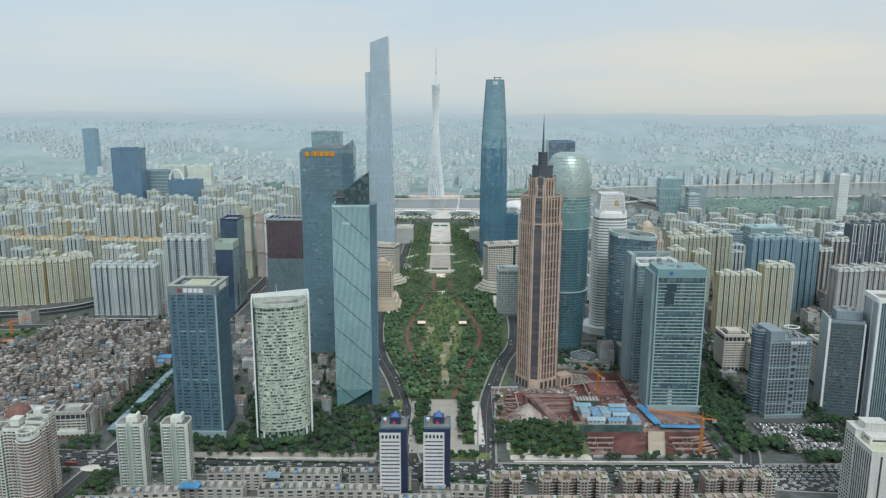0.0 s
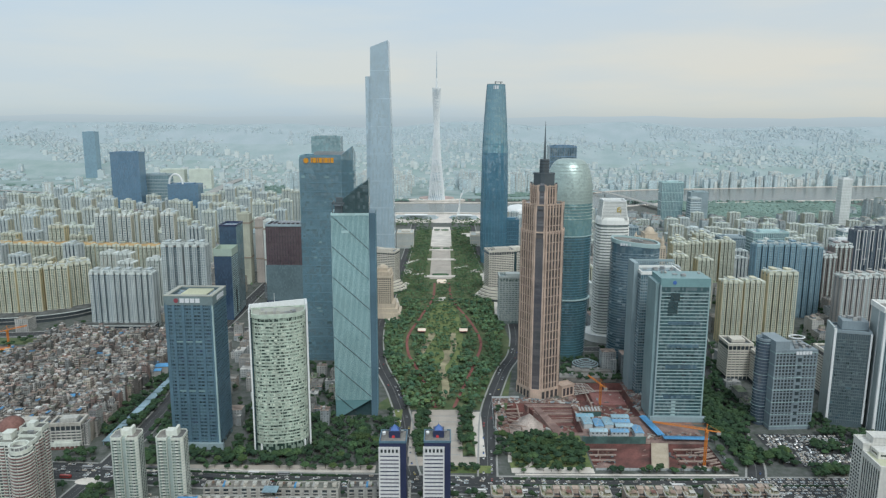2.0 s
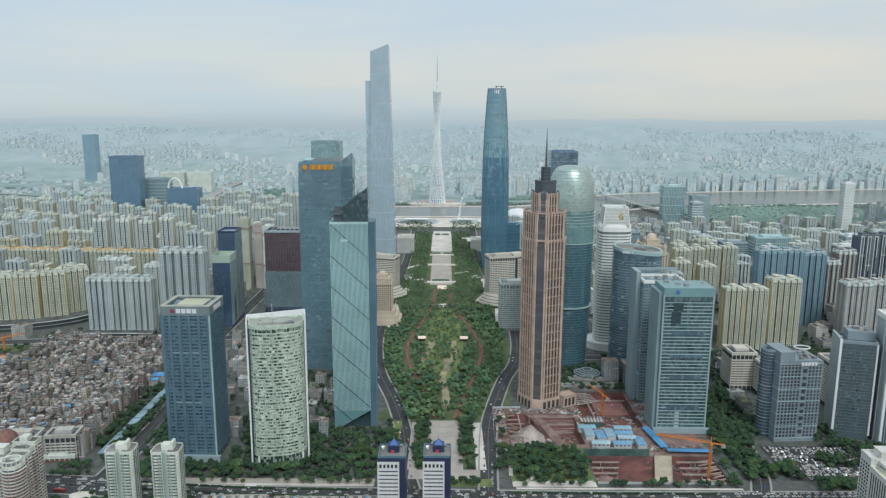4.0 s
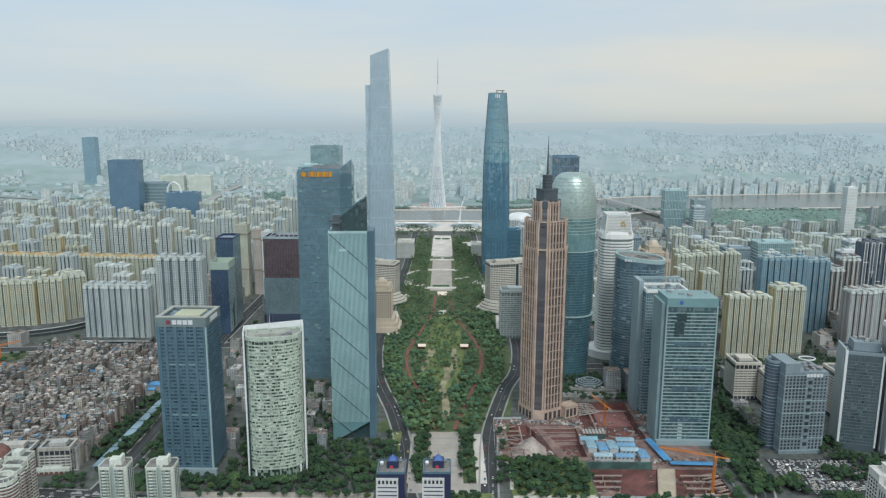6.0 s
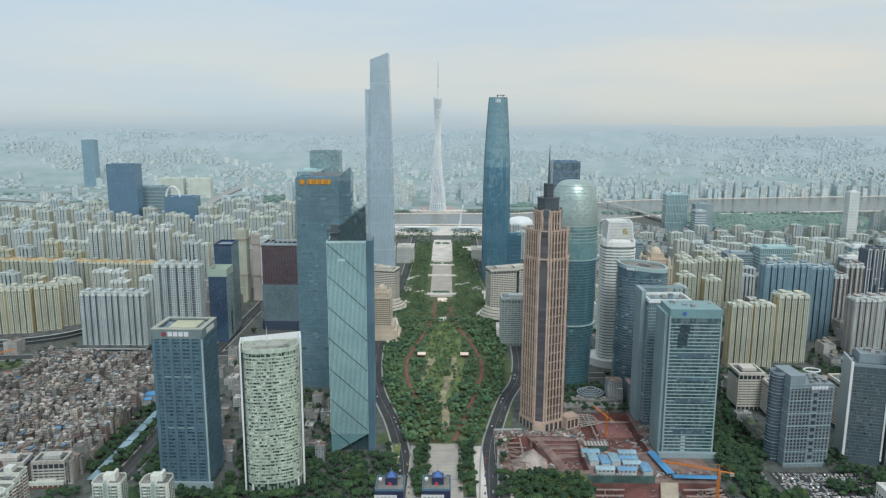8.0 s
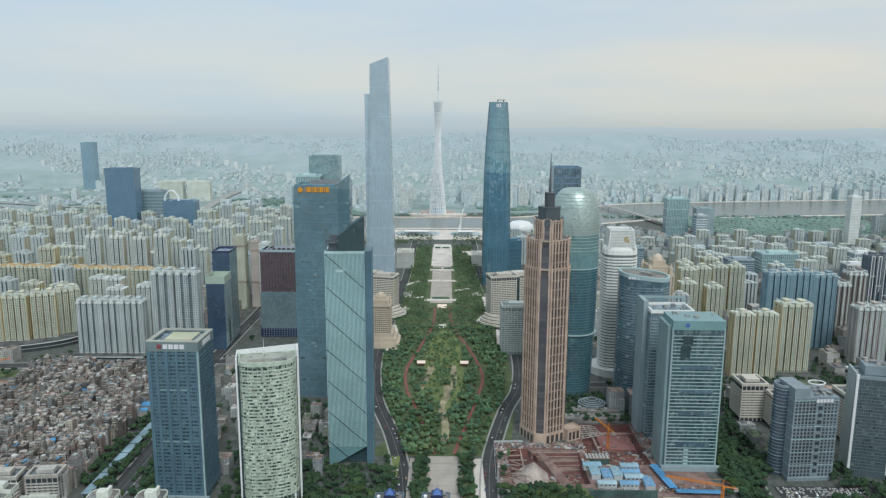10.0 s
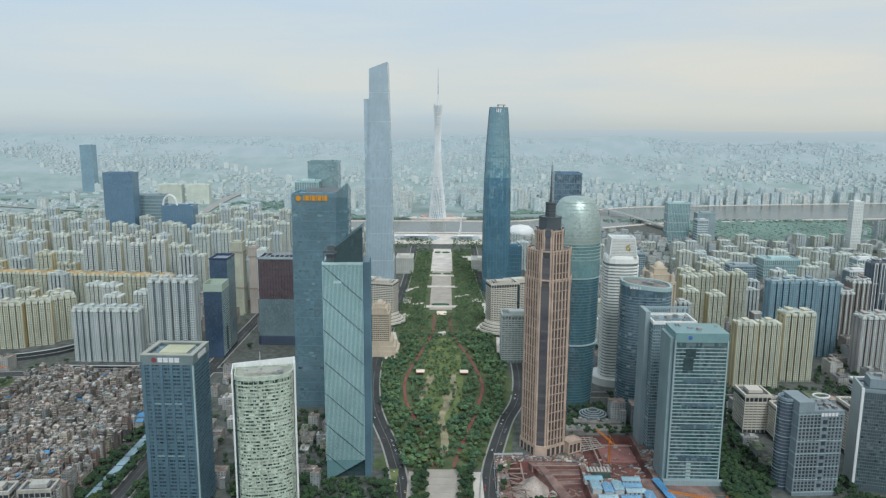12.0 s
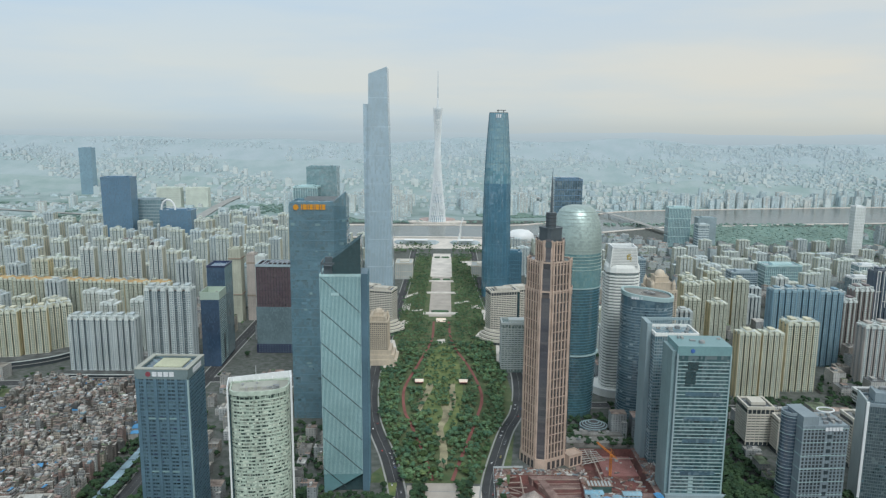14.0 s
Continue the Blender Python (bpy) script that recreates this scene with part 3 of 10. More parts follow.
def build_backdrop():
    """Plain glowing strip above the slope, with horizon haze painted in its colour."""
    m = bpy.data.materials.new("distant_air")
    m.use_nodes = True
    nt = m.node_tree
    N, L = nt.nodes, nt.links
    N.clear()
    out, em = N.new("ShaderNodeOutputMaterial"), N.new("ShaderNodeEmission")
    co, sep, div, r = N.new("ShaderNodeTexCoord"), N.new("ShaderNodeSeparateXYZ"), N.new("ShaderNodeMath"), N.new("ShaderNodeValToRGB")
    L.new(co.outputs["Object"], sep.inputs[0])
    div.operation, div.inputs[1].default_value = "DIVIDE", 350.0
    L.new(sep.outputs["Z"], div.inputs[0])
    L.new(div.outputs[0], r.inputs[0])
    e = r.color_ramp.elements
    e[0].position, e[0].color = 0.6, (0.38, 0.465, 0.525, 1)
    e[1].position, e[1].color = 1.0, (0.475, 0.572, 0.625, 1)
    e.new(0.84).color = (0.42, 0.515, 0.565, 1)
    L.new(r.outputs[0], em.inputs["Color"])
    L.new(em.outputs[0], out.inputs[0])
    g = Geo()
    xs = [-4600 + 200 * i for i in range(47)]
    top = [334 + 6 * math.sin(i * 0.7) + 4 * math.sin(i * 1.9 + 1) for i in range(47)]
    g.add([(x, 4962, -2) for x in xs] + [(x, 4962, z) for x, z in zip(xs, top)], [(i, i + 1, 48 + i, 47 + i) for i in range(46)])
    structure("backdrop", g, m, "glowing haze-coloured backdrop strip at the horizon", "backdrop")


build_ground()
build_water()
build_roads()
build_park()
build_hills()
build_backdrop()

# ---- tall buildings round the park ----


def floors(parent, poly, z0, z1, step, high, out, material, name="spandrel", label=""):
    """One band for every storey, each a piece of its own on a shared mesh."""
    first = part(name, Geo().ring(poly, out, 0, high), material, parent, label)
    first.matrix_basis = pose(0, 0, z0)
    n = int((z1 - z0) / step)
    for k in range(1, n):
        again(first, z=z0 + k * step)


def ribs(geo, a, b, n, z0, z1, wide, deep):
    """Upright mullions along the wall from a to b (outward to the right of the way)."""
    a, b = Vector(a), Vector(b)
    d = (b - a).normalized()
    o = Vector((d.y, -d.x))
    for k in range(n + 1):
        p = a + (b - a) * (k / n)
        q = [p - d * wide / 2, p + d * wide / 2, p + d * wide / 2 + o * deep, p - d * wide / 2 + o * deep]
        geo.prism([tuple(v) for v in (q[3], q[2], q[1], q[0])], z0, z1)
    return geo


def roof_clutter(parent, x0, x1, y0, y1, z, seed, n=6, label=""):
    r = random.Random(seed)
    for k in range(n):
        w, d, h = r.uniform(2, 6), r.uniform(2, 6), r.uniform(1.2, 3.6)
        x, y = r.uniform(x0, max(x0 + 0.1, x1 - w)), r.uniform(y0, max(y0 + 0.1, y1 - d))
        part("roof_unit", Geo().box(x, x + w, y, y + d, z, z + h), M["concrete" if k % 2 else "steel"], parent)


M["hd_glass"] = glass("blue_office_glass", (0.045, 0.085, 0.11), 0.16, 0.6, blinds=(4.2, 3.9, 0.35, (0.13, 0.225, 0.265)))
M["hd_strip"] = mat("blue_grey_panel", (0.118, 0.205, 0.265), 0.35, 0.1, vary=0.12)
M["hd_crown"] = mat("slate_blue_crown", (0.20, 0.265, 0.275), 0.4, 0.1, vary=0.1)
M["crown_stone"] = mat("beige_stone_crown", (0.40, 0.41, 0.36), 0.6, vary=0.1)
M["cream_roof"] = mat("cream_roof", (0.55, 0.56, 0.40), 0.7)
M["oval_glass"] = glass("green_glass", (0.035, 0.065, 0.055), 0.2, 0.6, blinds=(1.9, 3.55, 0.5, (0.34, 0.43, 0.36)))
M["oval_dark"] = glass("deep_green_pane", (0.05, 0.085, 0.075), 0.2, 0.6)
M["oval_band"] = mat("pale_green_panel", (0.55, 0.65, 0.55), 0.45, vary=0.15, scale=1.2)
M["oval_pale"] = mat("pale_blind", (0.72, 0.79, 0.67), 0.6, vary=0.15)
M["fin"] = mat("white_panel", (0.78, 0.80, 0.80), 0.4, vary=0.05)
M["slope_glass"] = glass("pale_cyan_glass", (0.175, 0.34, 0.37), 0.10, 0.9, vary=0.06)
M["slope_pale"] = glass("pale_reflecting_pane", (0.25, 0.425, 0.44), 0.1, 0.8)
M["slope_deep"] = glass("deep_cyan_pane", (0.175, 0.335, 0.355), 0.1, 0.8)
M["slope_line"] = mat("dark_seam", (0.04, 0.06, 0.07), 0.4)
M["slope_crown"] = glass("dark_teal_glass", (0.035, 0.075, 0.085), 0.15, 0.7)
M["mullion"] = mat("pale_mullion", (0.52, 0.72, 0.73), 0.35, 0.1)
# coarse blotches put mottled reflections into the glass colour
M["gz_glass"] = glass("steel_blue_glass", (0.175, 0.29, 0.345), 0.18, 0.7, blinds=(3.5, 4.0, 0.3, (0.175, 0.265, 0.30)), vary=0.3, scale=0.4, second=(0.115, 0.205, 0.25))
M["gz_dull"] = glass("dull_olive_pane", (0.13, 0.21, 0.23), 0.2, 0.6)
M["gz_line"] = mat("blue_grey_mullion", (0.16, 0.29, 0.36), 0.35, 0.1)
M["orange"] = mat("orange_sign", (0.75, 0.33, 0.03), 0.5)
M["sign_white"] = mat("white_sign", (0.80, 0.82, 0.85), 0.5)
M["sign_red"] = mat("red_sign", (0.62, 0.06, 0.07), 0.5)
M["sign_maroon"] = mat("maroon_sign", (0.28, 0.07, 0.09), 0.5)
M["sign_blue"] = mat("blue_sign", (0.06, 0.15, 0.42), 0.5)
M["granite"] = mat("rose_granite", (0.60, 0.455, 0.37), 0.55, vary=0.12, scale=0.6, grime=0.25)
M["brown_glass"] = glass("bronze_glass", (0.065, 0.063, 0.07), 0.15, 0.7, blinds=(2.0, 3.6, 0.25, (0.13, 0.11, 0.105)))
M["bay_glass"] = glass("plum_grey_glass", (0.115, 0.115, 0.13), 0.2, 0.9, blinds=(2.0, 4.0, 0.3, (0.16, 0.155, 0.165)))
M["bay_line"] = mat("dark_bay_mullion", (0.055, 0.055, 0.065), 0.4)
M["cap"] = mat("dark_bronze_metal", (0.11, 0.135, 0.15), 0.35, 0.2)
M["ctf"] = glass("pale_grey_blue_cladding", (0.41, 0.535, 0.615), 0.3, 0.5, blinds=(4.0, 9.0, 0.3, (0.44, 0.56, 0.63)), vary=0.08, tilt=0.03)
M["ctf_rib"] = mat("pale_terracotta_rib", (0.48, 0.595, 0.66), 0.5)
M["ifc"] = glass("deep_blue_glass", (0.10, 0.24, 0.335), 0.15, 0.8, blinds=(5.0, 6.0, 0.12, (0.12, 0.27, 0.36)))
M["ifc_top"] = glass("pale_teal_hotel_glass", (0.135, 0.31, 0.38), 0.15, 0.8, blinds=(5.0, 6.0, 0.2, (0.19, 0.38, 0.43)))
M["ifc_rib"] = mat("blue_steel_mullion", (0.095, 0.235, 0.325), 0.35, 0.2)
M["terrace_red"] = mat("faded_red_terrace", (0.52, 0.40, 0.37), 0.8, vary=0.15)
M["lattice"] = mat("white_steel_lattice", (0.80, 0.84, 0.855), 0.45, 0.0, vary=0.05)
M["dome_glass"] = glass("teal_dome_glass", (0.15, 0.30, 0.32), 0.12, 0.9, blinds=(3.0, 4.0, 0.25, (0.20, 0.36, 0.36)))
M["dome_low"] = glass("deep_teal_glass", (0.08, 0.17, 0.195), 0.12, 0.9, blinds=(3.0, 4.0, 0.25, (0.11, 0.215, 0.235)), vary=0.2)
M["dome_top"] = glass("silver_dome_glass", (0.44, 0.55, 0.52), 0.65, 0.5, metal=0.45, tilt=0.05, blinds=(3.0, 3.0, 0.3, (0.42, 0.53, 0.51)))
M["dome_line"] = mat("silver_green_rib", (0.55, 0.66, 0.60), 0.35, 0.3)
M["band_white"] = mat("white_balcony_band", (0.84, 0.85, 0.82), 0.5, vary=0.05, grime=0.12)
M["white_tower_glass"] = glass("grey_green_glass", (0.17, 0.21, 0.21), 0.2, 0.6, blinds=(2.0, 4.6, 0.3, (0.25, 0.28, 0.27)))
M["crown_slats"] = mat("pale_slatted_screen", (0.52, 0.54, 0.53), 0.5, vary=0.1)
M["gold"] = mat("gold_panel", (0.62, 0.48, 0.16), 0.4, 0.5)
M["cr_glass"] = glass("slate_glass", (0.105, 0.19, 0.245), 0.18, 0.7, blinds=(3.0, 3.9, 0.3, (0.16, 0.245, 0.29)), vary=0.25, scale=0.3)
M["cr_line"] = mat("slate_aluminium_line", (0.26, 0.355, 0.41), 0.4, 0.1)
M["cr_band"] = mat("grey_aluminium_band", (0.37, 0.46, 0.50), 0.4, 0.1)
M["pa_glass"] = glass("blue_slab_glass", (0.13, 0.235, 0.285), 0.15, 0.7, blinds=(3.0, 3.6, 0.3, (0.24, 0.32, 0.35)))
M["grey_panel"] = mat("grey_stone_panel", (0.32, 0.415, 0.445), 0.55, vary=0.06, grime=0.25)
M["sq_band"] = mat("pale_blue_grey_band", (0.36, 0.49, 0.50), 0.45, vary=0.06)
M["sq_line"] = mat("sea_green_band", (0.225, 0.345, 0.36), 0.4, vary=0.08)
M["sq_deep"] = glass("deep_sea_green_pane", (0.085, 0.165, 0.175), 0.16, 0.7)
M["sq_glass"] = glass("sea_green_glass", (0.055, 0.12, 0.135), 0.14, 0.7, blinds=(2.2, 4.15, 0.3, (0.15, 0.22, 0.24)))
M["sq_end"] = mat("grey_green_stone", (0.25, 0.36, 0.38), 0.5, vary=0.08, grime=0.25)
M["sq_head"] = mat("sea_green_panel", (0.19, 0.33, 0.345), 0.35, vary=0.08)
M["ge_wall"] = mat("blue_grey_tile", (0.255, 0.315, 0.35), 0.5, vary=0.08, grime=0.25)
M["ge_glass"] = glass("blue_bay_glass", (0.08, 0.115, 0.16), 0.16, 0.7)
M["pier_glass"] = glass("dull_grey_glass", (0.085, 0.125, 0.145), 0.15, 0.7, blinds=(2.0, 3.8, 0.3, (0.12, 0.165, 0.185)))
M["pier_line"] = mat("dull_grey_mullion", (0.15, 0.20, 0.215), 0.45, vary=0.1)
M["pale_flank"] = mat("pale_grey_cladding", (0.40, 0.465, 0.475), 0.5, vary=0.07, grime=0.25)
M["navy"] = mat("navy_tile", (0.035, 0.045, 0.10), 0.35, vary=0.12)
M["tw_white"] = mat("white_tile", (0.72, 0.72, 0.72), 0.5, vary=0.05, grime=0.2)


def building(name, x, y, label, rz=0.0, group=""):
    return thing(name, x, y, label, "skyscraper" if name.endswith("tower") else "building", group, rz=rz)


def bars(parent, name, x, y, z, widths, high, material, rz=0.0, gap=0.6):
    """Signage as plain raised bars."""
    for w in widths:
        p = part(name, Geo().box(0, w, -0.4, 0.0, 0, high, bottom=True), material, parent)
        p.matrix_basis = pose(x, y, z, 0, 0, rz)
        x += (w + gap) * math.cos(radians(rz))
        y += (w + gap) * math.sin(radians(rz))


def loose_panels(parent, name, poly, z0, z1, floor, high, count, seed, mats, out=0.3, run=(1.2, 4.5), label=""):
    """Blinds, opened lights, odd panes and painted reflections scattered over the storeys of a curtain wall."""
    r = random.Random(seed)
    g = Geo()
    n = len(poly)
    for _ in range(count):
        i = r.randrange(n)
        a, b = Vector(poly[i]), Vector(poly[(i + 1) % n])
        L = (b - a).length
        w = min(L * 0.9, r.uniform(*run))
        d = (b - a) / L
        o = Vector((d.y, -d.x))
        p = a + d * r.uniform(0, L - w)
        q = p + d * w
        z = z0 + floor * r.randrange(int((z1 - z0) / floor)) + 0.1
        g.prism([tuple(v) for v in (p + o * out, q + o * out, q, p)][::1], z, z + high * r.uniform(0.6, 1.0), mi=r.randrange(len(mats)), bottom=True)
    part(name, g, mats, parent, label, kind="stuff")


def blue_office():
    t = building("office_tower", -271, 783, "blue glass office tower with a pale sign band", rz=-1)
    P = rect(-25.5, 25.5, -22, 22)
    part("body", Geo().prism(P, 0, 172), M["hd_glass"], t)
    floors(t, P, 8, 164, 3.9, 1.75, 0.25, M["hd_strip"])
    for x in (-25.5, -18.2, -8.0, 2.2, 12.4, 22.6):      # smooth blue strips between the window bays
        part("bay_strip", Geo().box(x, x + 2.9, -22.75, -21.9, 4, 163.5), M["hd_strip"], t)
    for z in (122, 66):
        for x in (-17, -6, 5):
            part("belt", Geo().box(x, x + 9, -22.6, -21.9, z, z + 1.6, bottom=True), M["sq_line"], t)
    g = Geo()
    ribs(g, (-25.5, -22), (25.5, -22), 12, 6, 164, 0.5, 0.4)
    ribs(g, (25.5, -22), (25.5, 22), 12, 6, 164, 0.7, 0.5)
    part("mullion", g, M["hd_strip"], t, kind="stuff")
    loose_panels(t, "window_panel", P, 10.2, 162, 3.9, 1.7, 620, 61, [M["slope_crown"], M["navy"], M["hd_strip"], M["slope_crown"]], 0.12, (1.5, 6.0))
    part("crown", Geo().ring(P, 0.8, 163.5, 173.5, inner=-3.5), M["hd_crown"], t)
    part("crown_rim", Geo().ring(P, 1.0, 173.3, 174.2, inner=-3.6), M["crown_stone"], t)
    part("roof_deck", Geo().box(-22, 22, -18.5, 18.5, 168, 168.6), M["roof"], t)
    part("penthouse", Geo().box(-12, 16, -12, 14, 168.6, 173), M["cream_roof"], t, "cream flat roof plant room")
    roof_clutter(t, -21, -13, -17, 17, 168.6, 5, 5)
    part("corner_pier", Geo().box(24.6, 26.2, -22.8, -21, 0, 166), M["sq_band"], t)
    part("corner_pier", Geo().box(-26.2, -24.8, -22.8, -21, 0, 166), M["hd_strip"], t)
    bars(t, "sign_bar", -9, -22.9, 166.4, (4.6, 4.6, 4.6, 4.6), 4.6, M["sign_white"], gap=1.0)
    part("sign_disc", Geo().tube((-13, -22.9, 168.6), (-13, -23.4, 168.6), 2.5, sides=16), M["sign_maroon"], t)
    bars(t, "sign_bar", 26.4, -10, 166.2, (5, 5, 5, 5), 5, M["sign_white"], rz=90)
    part("podium", Geo().box(-30, 30, -26, -22.2, 0, 7), M["grey_panel"], t)


def green_oval():
    t = building("office_tower", -176, 762, "pale green glass tower bowed between tall white fins", rz=13)
    P = [(-28, -8), (-25, -12.5), (-19, -15.5), (-10, -17.4), (0, -18), (10, -17.2), (18, -14.6), (24, -10.2), (27, -4.5), (28, 2), (28, 15), (-28, 15)]
    z1 = 156
    part("body", Geo().prism(P, 0, z1), M["oval_glass"], t)
    floors(t, P, 14, z1 - 2, 3.55, 1.45, 0.45, M["oval_band"])
    part("parapet", Geo().ring(P, 0.5, z1 - 2, z1 + 2.2, inner=-0.8), M["oval_band"], t)
    loose_panels(t, "blind_panel", P[:10], 15.5, z1 - 4, 3.55, 2.0, 1150, 62, [M["oval_band"], M["oval_dark"], M["oval_pale"], M["oval_pale"]], 0.3, (1.2, 5.5))
    part("roof_deck", Geo().prism(offset(P, -0.9), z1 - 0.4, z1 + 0.3), M["crown_stone"], t)
    # dark glazed slot beside the left fin
    part("side_slot", Geo().box(-29.4, -27.6, -10.4, 14, 3, z1 - 2, bottom=True), M["slope_crown"], t, "dark glazed slot behind the fin")
    # white frame: two upright fins joined by roof beams at the back and one side
    part("fin", Geo().box(-31, -29.4, -11.5, -8.5, 0, z1 + 5), M["fin"], t, "white upright fin")
    part("fin", Geo().box(-31, -30, -8.5, 16, z1 - 2, z1 + 6, bottom=True), M["fin"], t)
    part("fin", Geo().box(28.4, 30.4, -4, 17, 0, z1 + 9), M["fin"], t, "white upright fin")
    part("roof_beam", Geo().add([(-31, 15.4, z1), (30.4, 15.4, z1), (30.4, 17, z1), (-31, 17, z1), (-31, 15.4, z1 + 6), (30.4, 15.4, z1 + 9), (30.4, 17, z1 + 9), (-31, 17, z1 + 6)],
         [(4, 5, 6, 7), (0, 1, 5, 4), (1, 2, 6, 5), (2, 3, 7, 6), (3, 0, 4, 7), (3, 2, 1, 0)]), M["fin"], t)
    for k in range(9):
        part("beam_bracket", Geo().box(-26 + k * 6.2, -25.2 + k * 6.2, 11.5, 15.4, z1 + 3, z1 + 4.2, bottom=True), M["fin"], t)
    g = Geo()
    for a, b in zip(P[:9], P[1:10]):
        ribs(g, a, b, 2, 14, z1, 0.3, 0.45)
    part("mullion", g, M["oval_band"], t, kind="stuff")
    part("base", Geo().prism(offset(P, -2.5), 0, 13.5), M["dark"], t)
    for k in range(8):
        part("column", Geo().box(-24 + k * 6.6, -22.2 + k * 6.6, -17 + abs(k - 3.5) * 0.9, -15.4 + abs(k - 3.5) * 0.9, 0, 14), M["fin"], t)
    part("penthouse", Geo().box(-19, 17, -6, 9, z1, z1 + 2.6), M["crown_stone"], t)
    roof_clutter(t, -22, 20, -10, 10, z1 + 0.3, 9, 16)
    part("mast", Geo().tube((-4, 12, z1), (-4, 12, z1 + 18), 0.35, 0.15), M["fin"], t)


def slanted_tower():
    t = building("office_tower", -105.5, 862, "pale cyan glass tower with a slanting dark crown", rz=3)
    P = rect(-25.5, 17.5, -16, 18)
    z1 = 250
    part("body", Geo().prism(P, 22, z1, bottom=True), M["slope_glass"], t)
    part("core", Geo().box(-21, 24, -11, 17, 0, 24), M["slope_crown"], t)
    # the glass skirt runs down to the ground on one side only
    part("skirt", Geo().add([(-25.5, -16, 0), (-20, -16, 0), (17.5, -16, 22), (-25.5, -16, 22), (-25.5, 18, 0), (-20, 18, 0), (17.5, 18, 22), (-25.5, 18, 22)],
         [(0, 1, 2, 3), (4, 7, 6, 5), (0, 3, 7, 4), (1, 5, 6, 2)]), M["slope_glass"], t)
    g = Geo()
    ribs(g, (-25.5, -16), (17.5, -16), 30, 22, z1, 0.5, 0.4)
    part("mullion", g, M["mullion"], t, kind="stuff")
    part("side_wall", Geo().box(17.6, 25, -14, 18, 0, z1 + 1), M["hd_strip"], t, "grey-blue flank of the tower")
    g = Geo()
    ribs(g, (25, -14), (25, 18), 14, 2, z1, 0.4, 0.3)
    part("side_mullion", g, M["gz_line"], t, kind="stuff")
    floors(t, P, 24, z1, 11.9, 0.35, 0.12, M["slope_glass"], "floor_line")
    # paler panes stand in for bright reflections on the glass
    loose_panels(t, "pane_panel", P, 26, z1 - 6, 3.97, 3.4, 60, 63, [M["slope_pale"], M["slope_deep"]], 0.1, (1.0, 1.4))
    for k in range(8):
        za = z1 - 2 - k * 36.5
        zb = za - 40
        x1 = 17.5
        if zb < 6:
            x1, zb = -25.5 + 43 * (za - 6) / 40, 6
        seam = Geo()
        seam.add([(-25.5, -16.55, za), (x1, -16.55, zb), (x1, -16.55, zb + 0.8), (-25.5, -16.55, za + 0.8),
                  (-25.5, -16.0, za), (x1, -16.0, zb), (x1, -16.0, zb + 0.8), (-25.5, -16.0, za + 0.8)], [(0, 1, 2, 3), (3, 2, 6, 7), (1, 0, 4, 5)])
        part("diagonal_seam", seam, M["slope_line"], t)
    part("crown", Geo().add([(-12, -14, z1), (18, -14, z1), (18, 17, z1), (-12, 17, z1), (-12, -14, z1 + 17), (18, -14, z1 + 40), (18, 17, z1 + 40), (-12, 17, z1 + 17)],
         [(0, 1, 5, 4), (1, 2, 6, 5), (2, 3, 7, 6), (3, 0, 4, 7), (4, 5, 6, 7)]), M["slope_crown"], t, "dark slanting glass crown")
    part("parapet", Geo().ring(P, 0.5, z1 - 1.5, z1 + 1, inner=-1.5), M["mullion"], t)
    part("roof_frame", Geo().box(-24.5, -10, -14.5, -13.5, z1 + 11, z1 + 13.5, bottom=True).box(-24.5, -23.5, -14.5, 10, z1 + 11, z1 + 13.5, bottom=True).box(-24.5, -23.5, -14.5, -13.5, z1, z1 + 11).box(-14, -13, -14.5, -13.5, z1, z1 + 11), M["cap"], t)
    part("plant_room", Geo().box(-22, -11, -9, 12, z1, z1 + 9), M["cap"], t)
    part("roof_unit", Geo().box(-20, -12, -12, -9, z1 + 13.5, z1 + 19, bottom=True), M["cap"], t)
    bars(t, "sign_bar", -14, -16.6, z1 - 22, (2.5, 2.5, 2.5), 3, M["mullion"], gap=0.5)


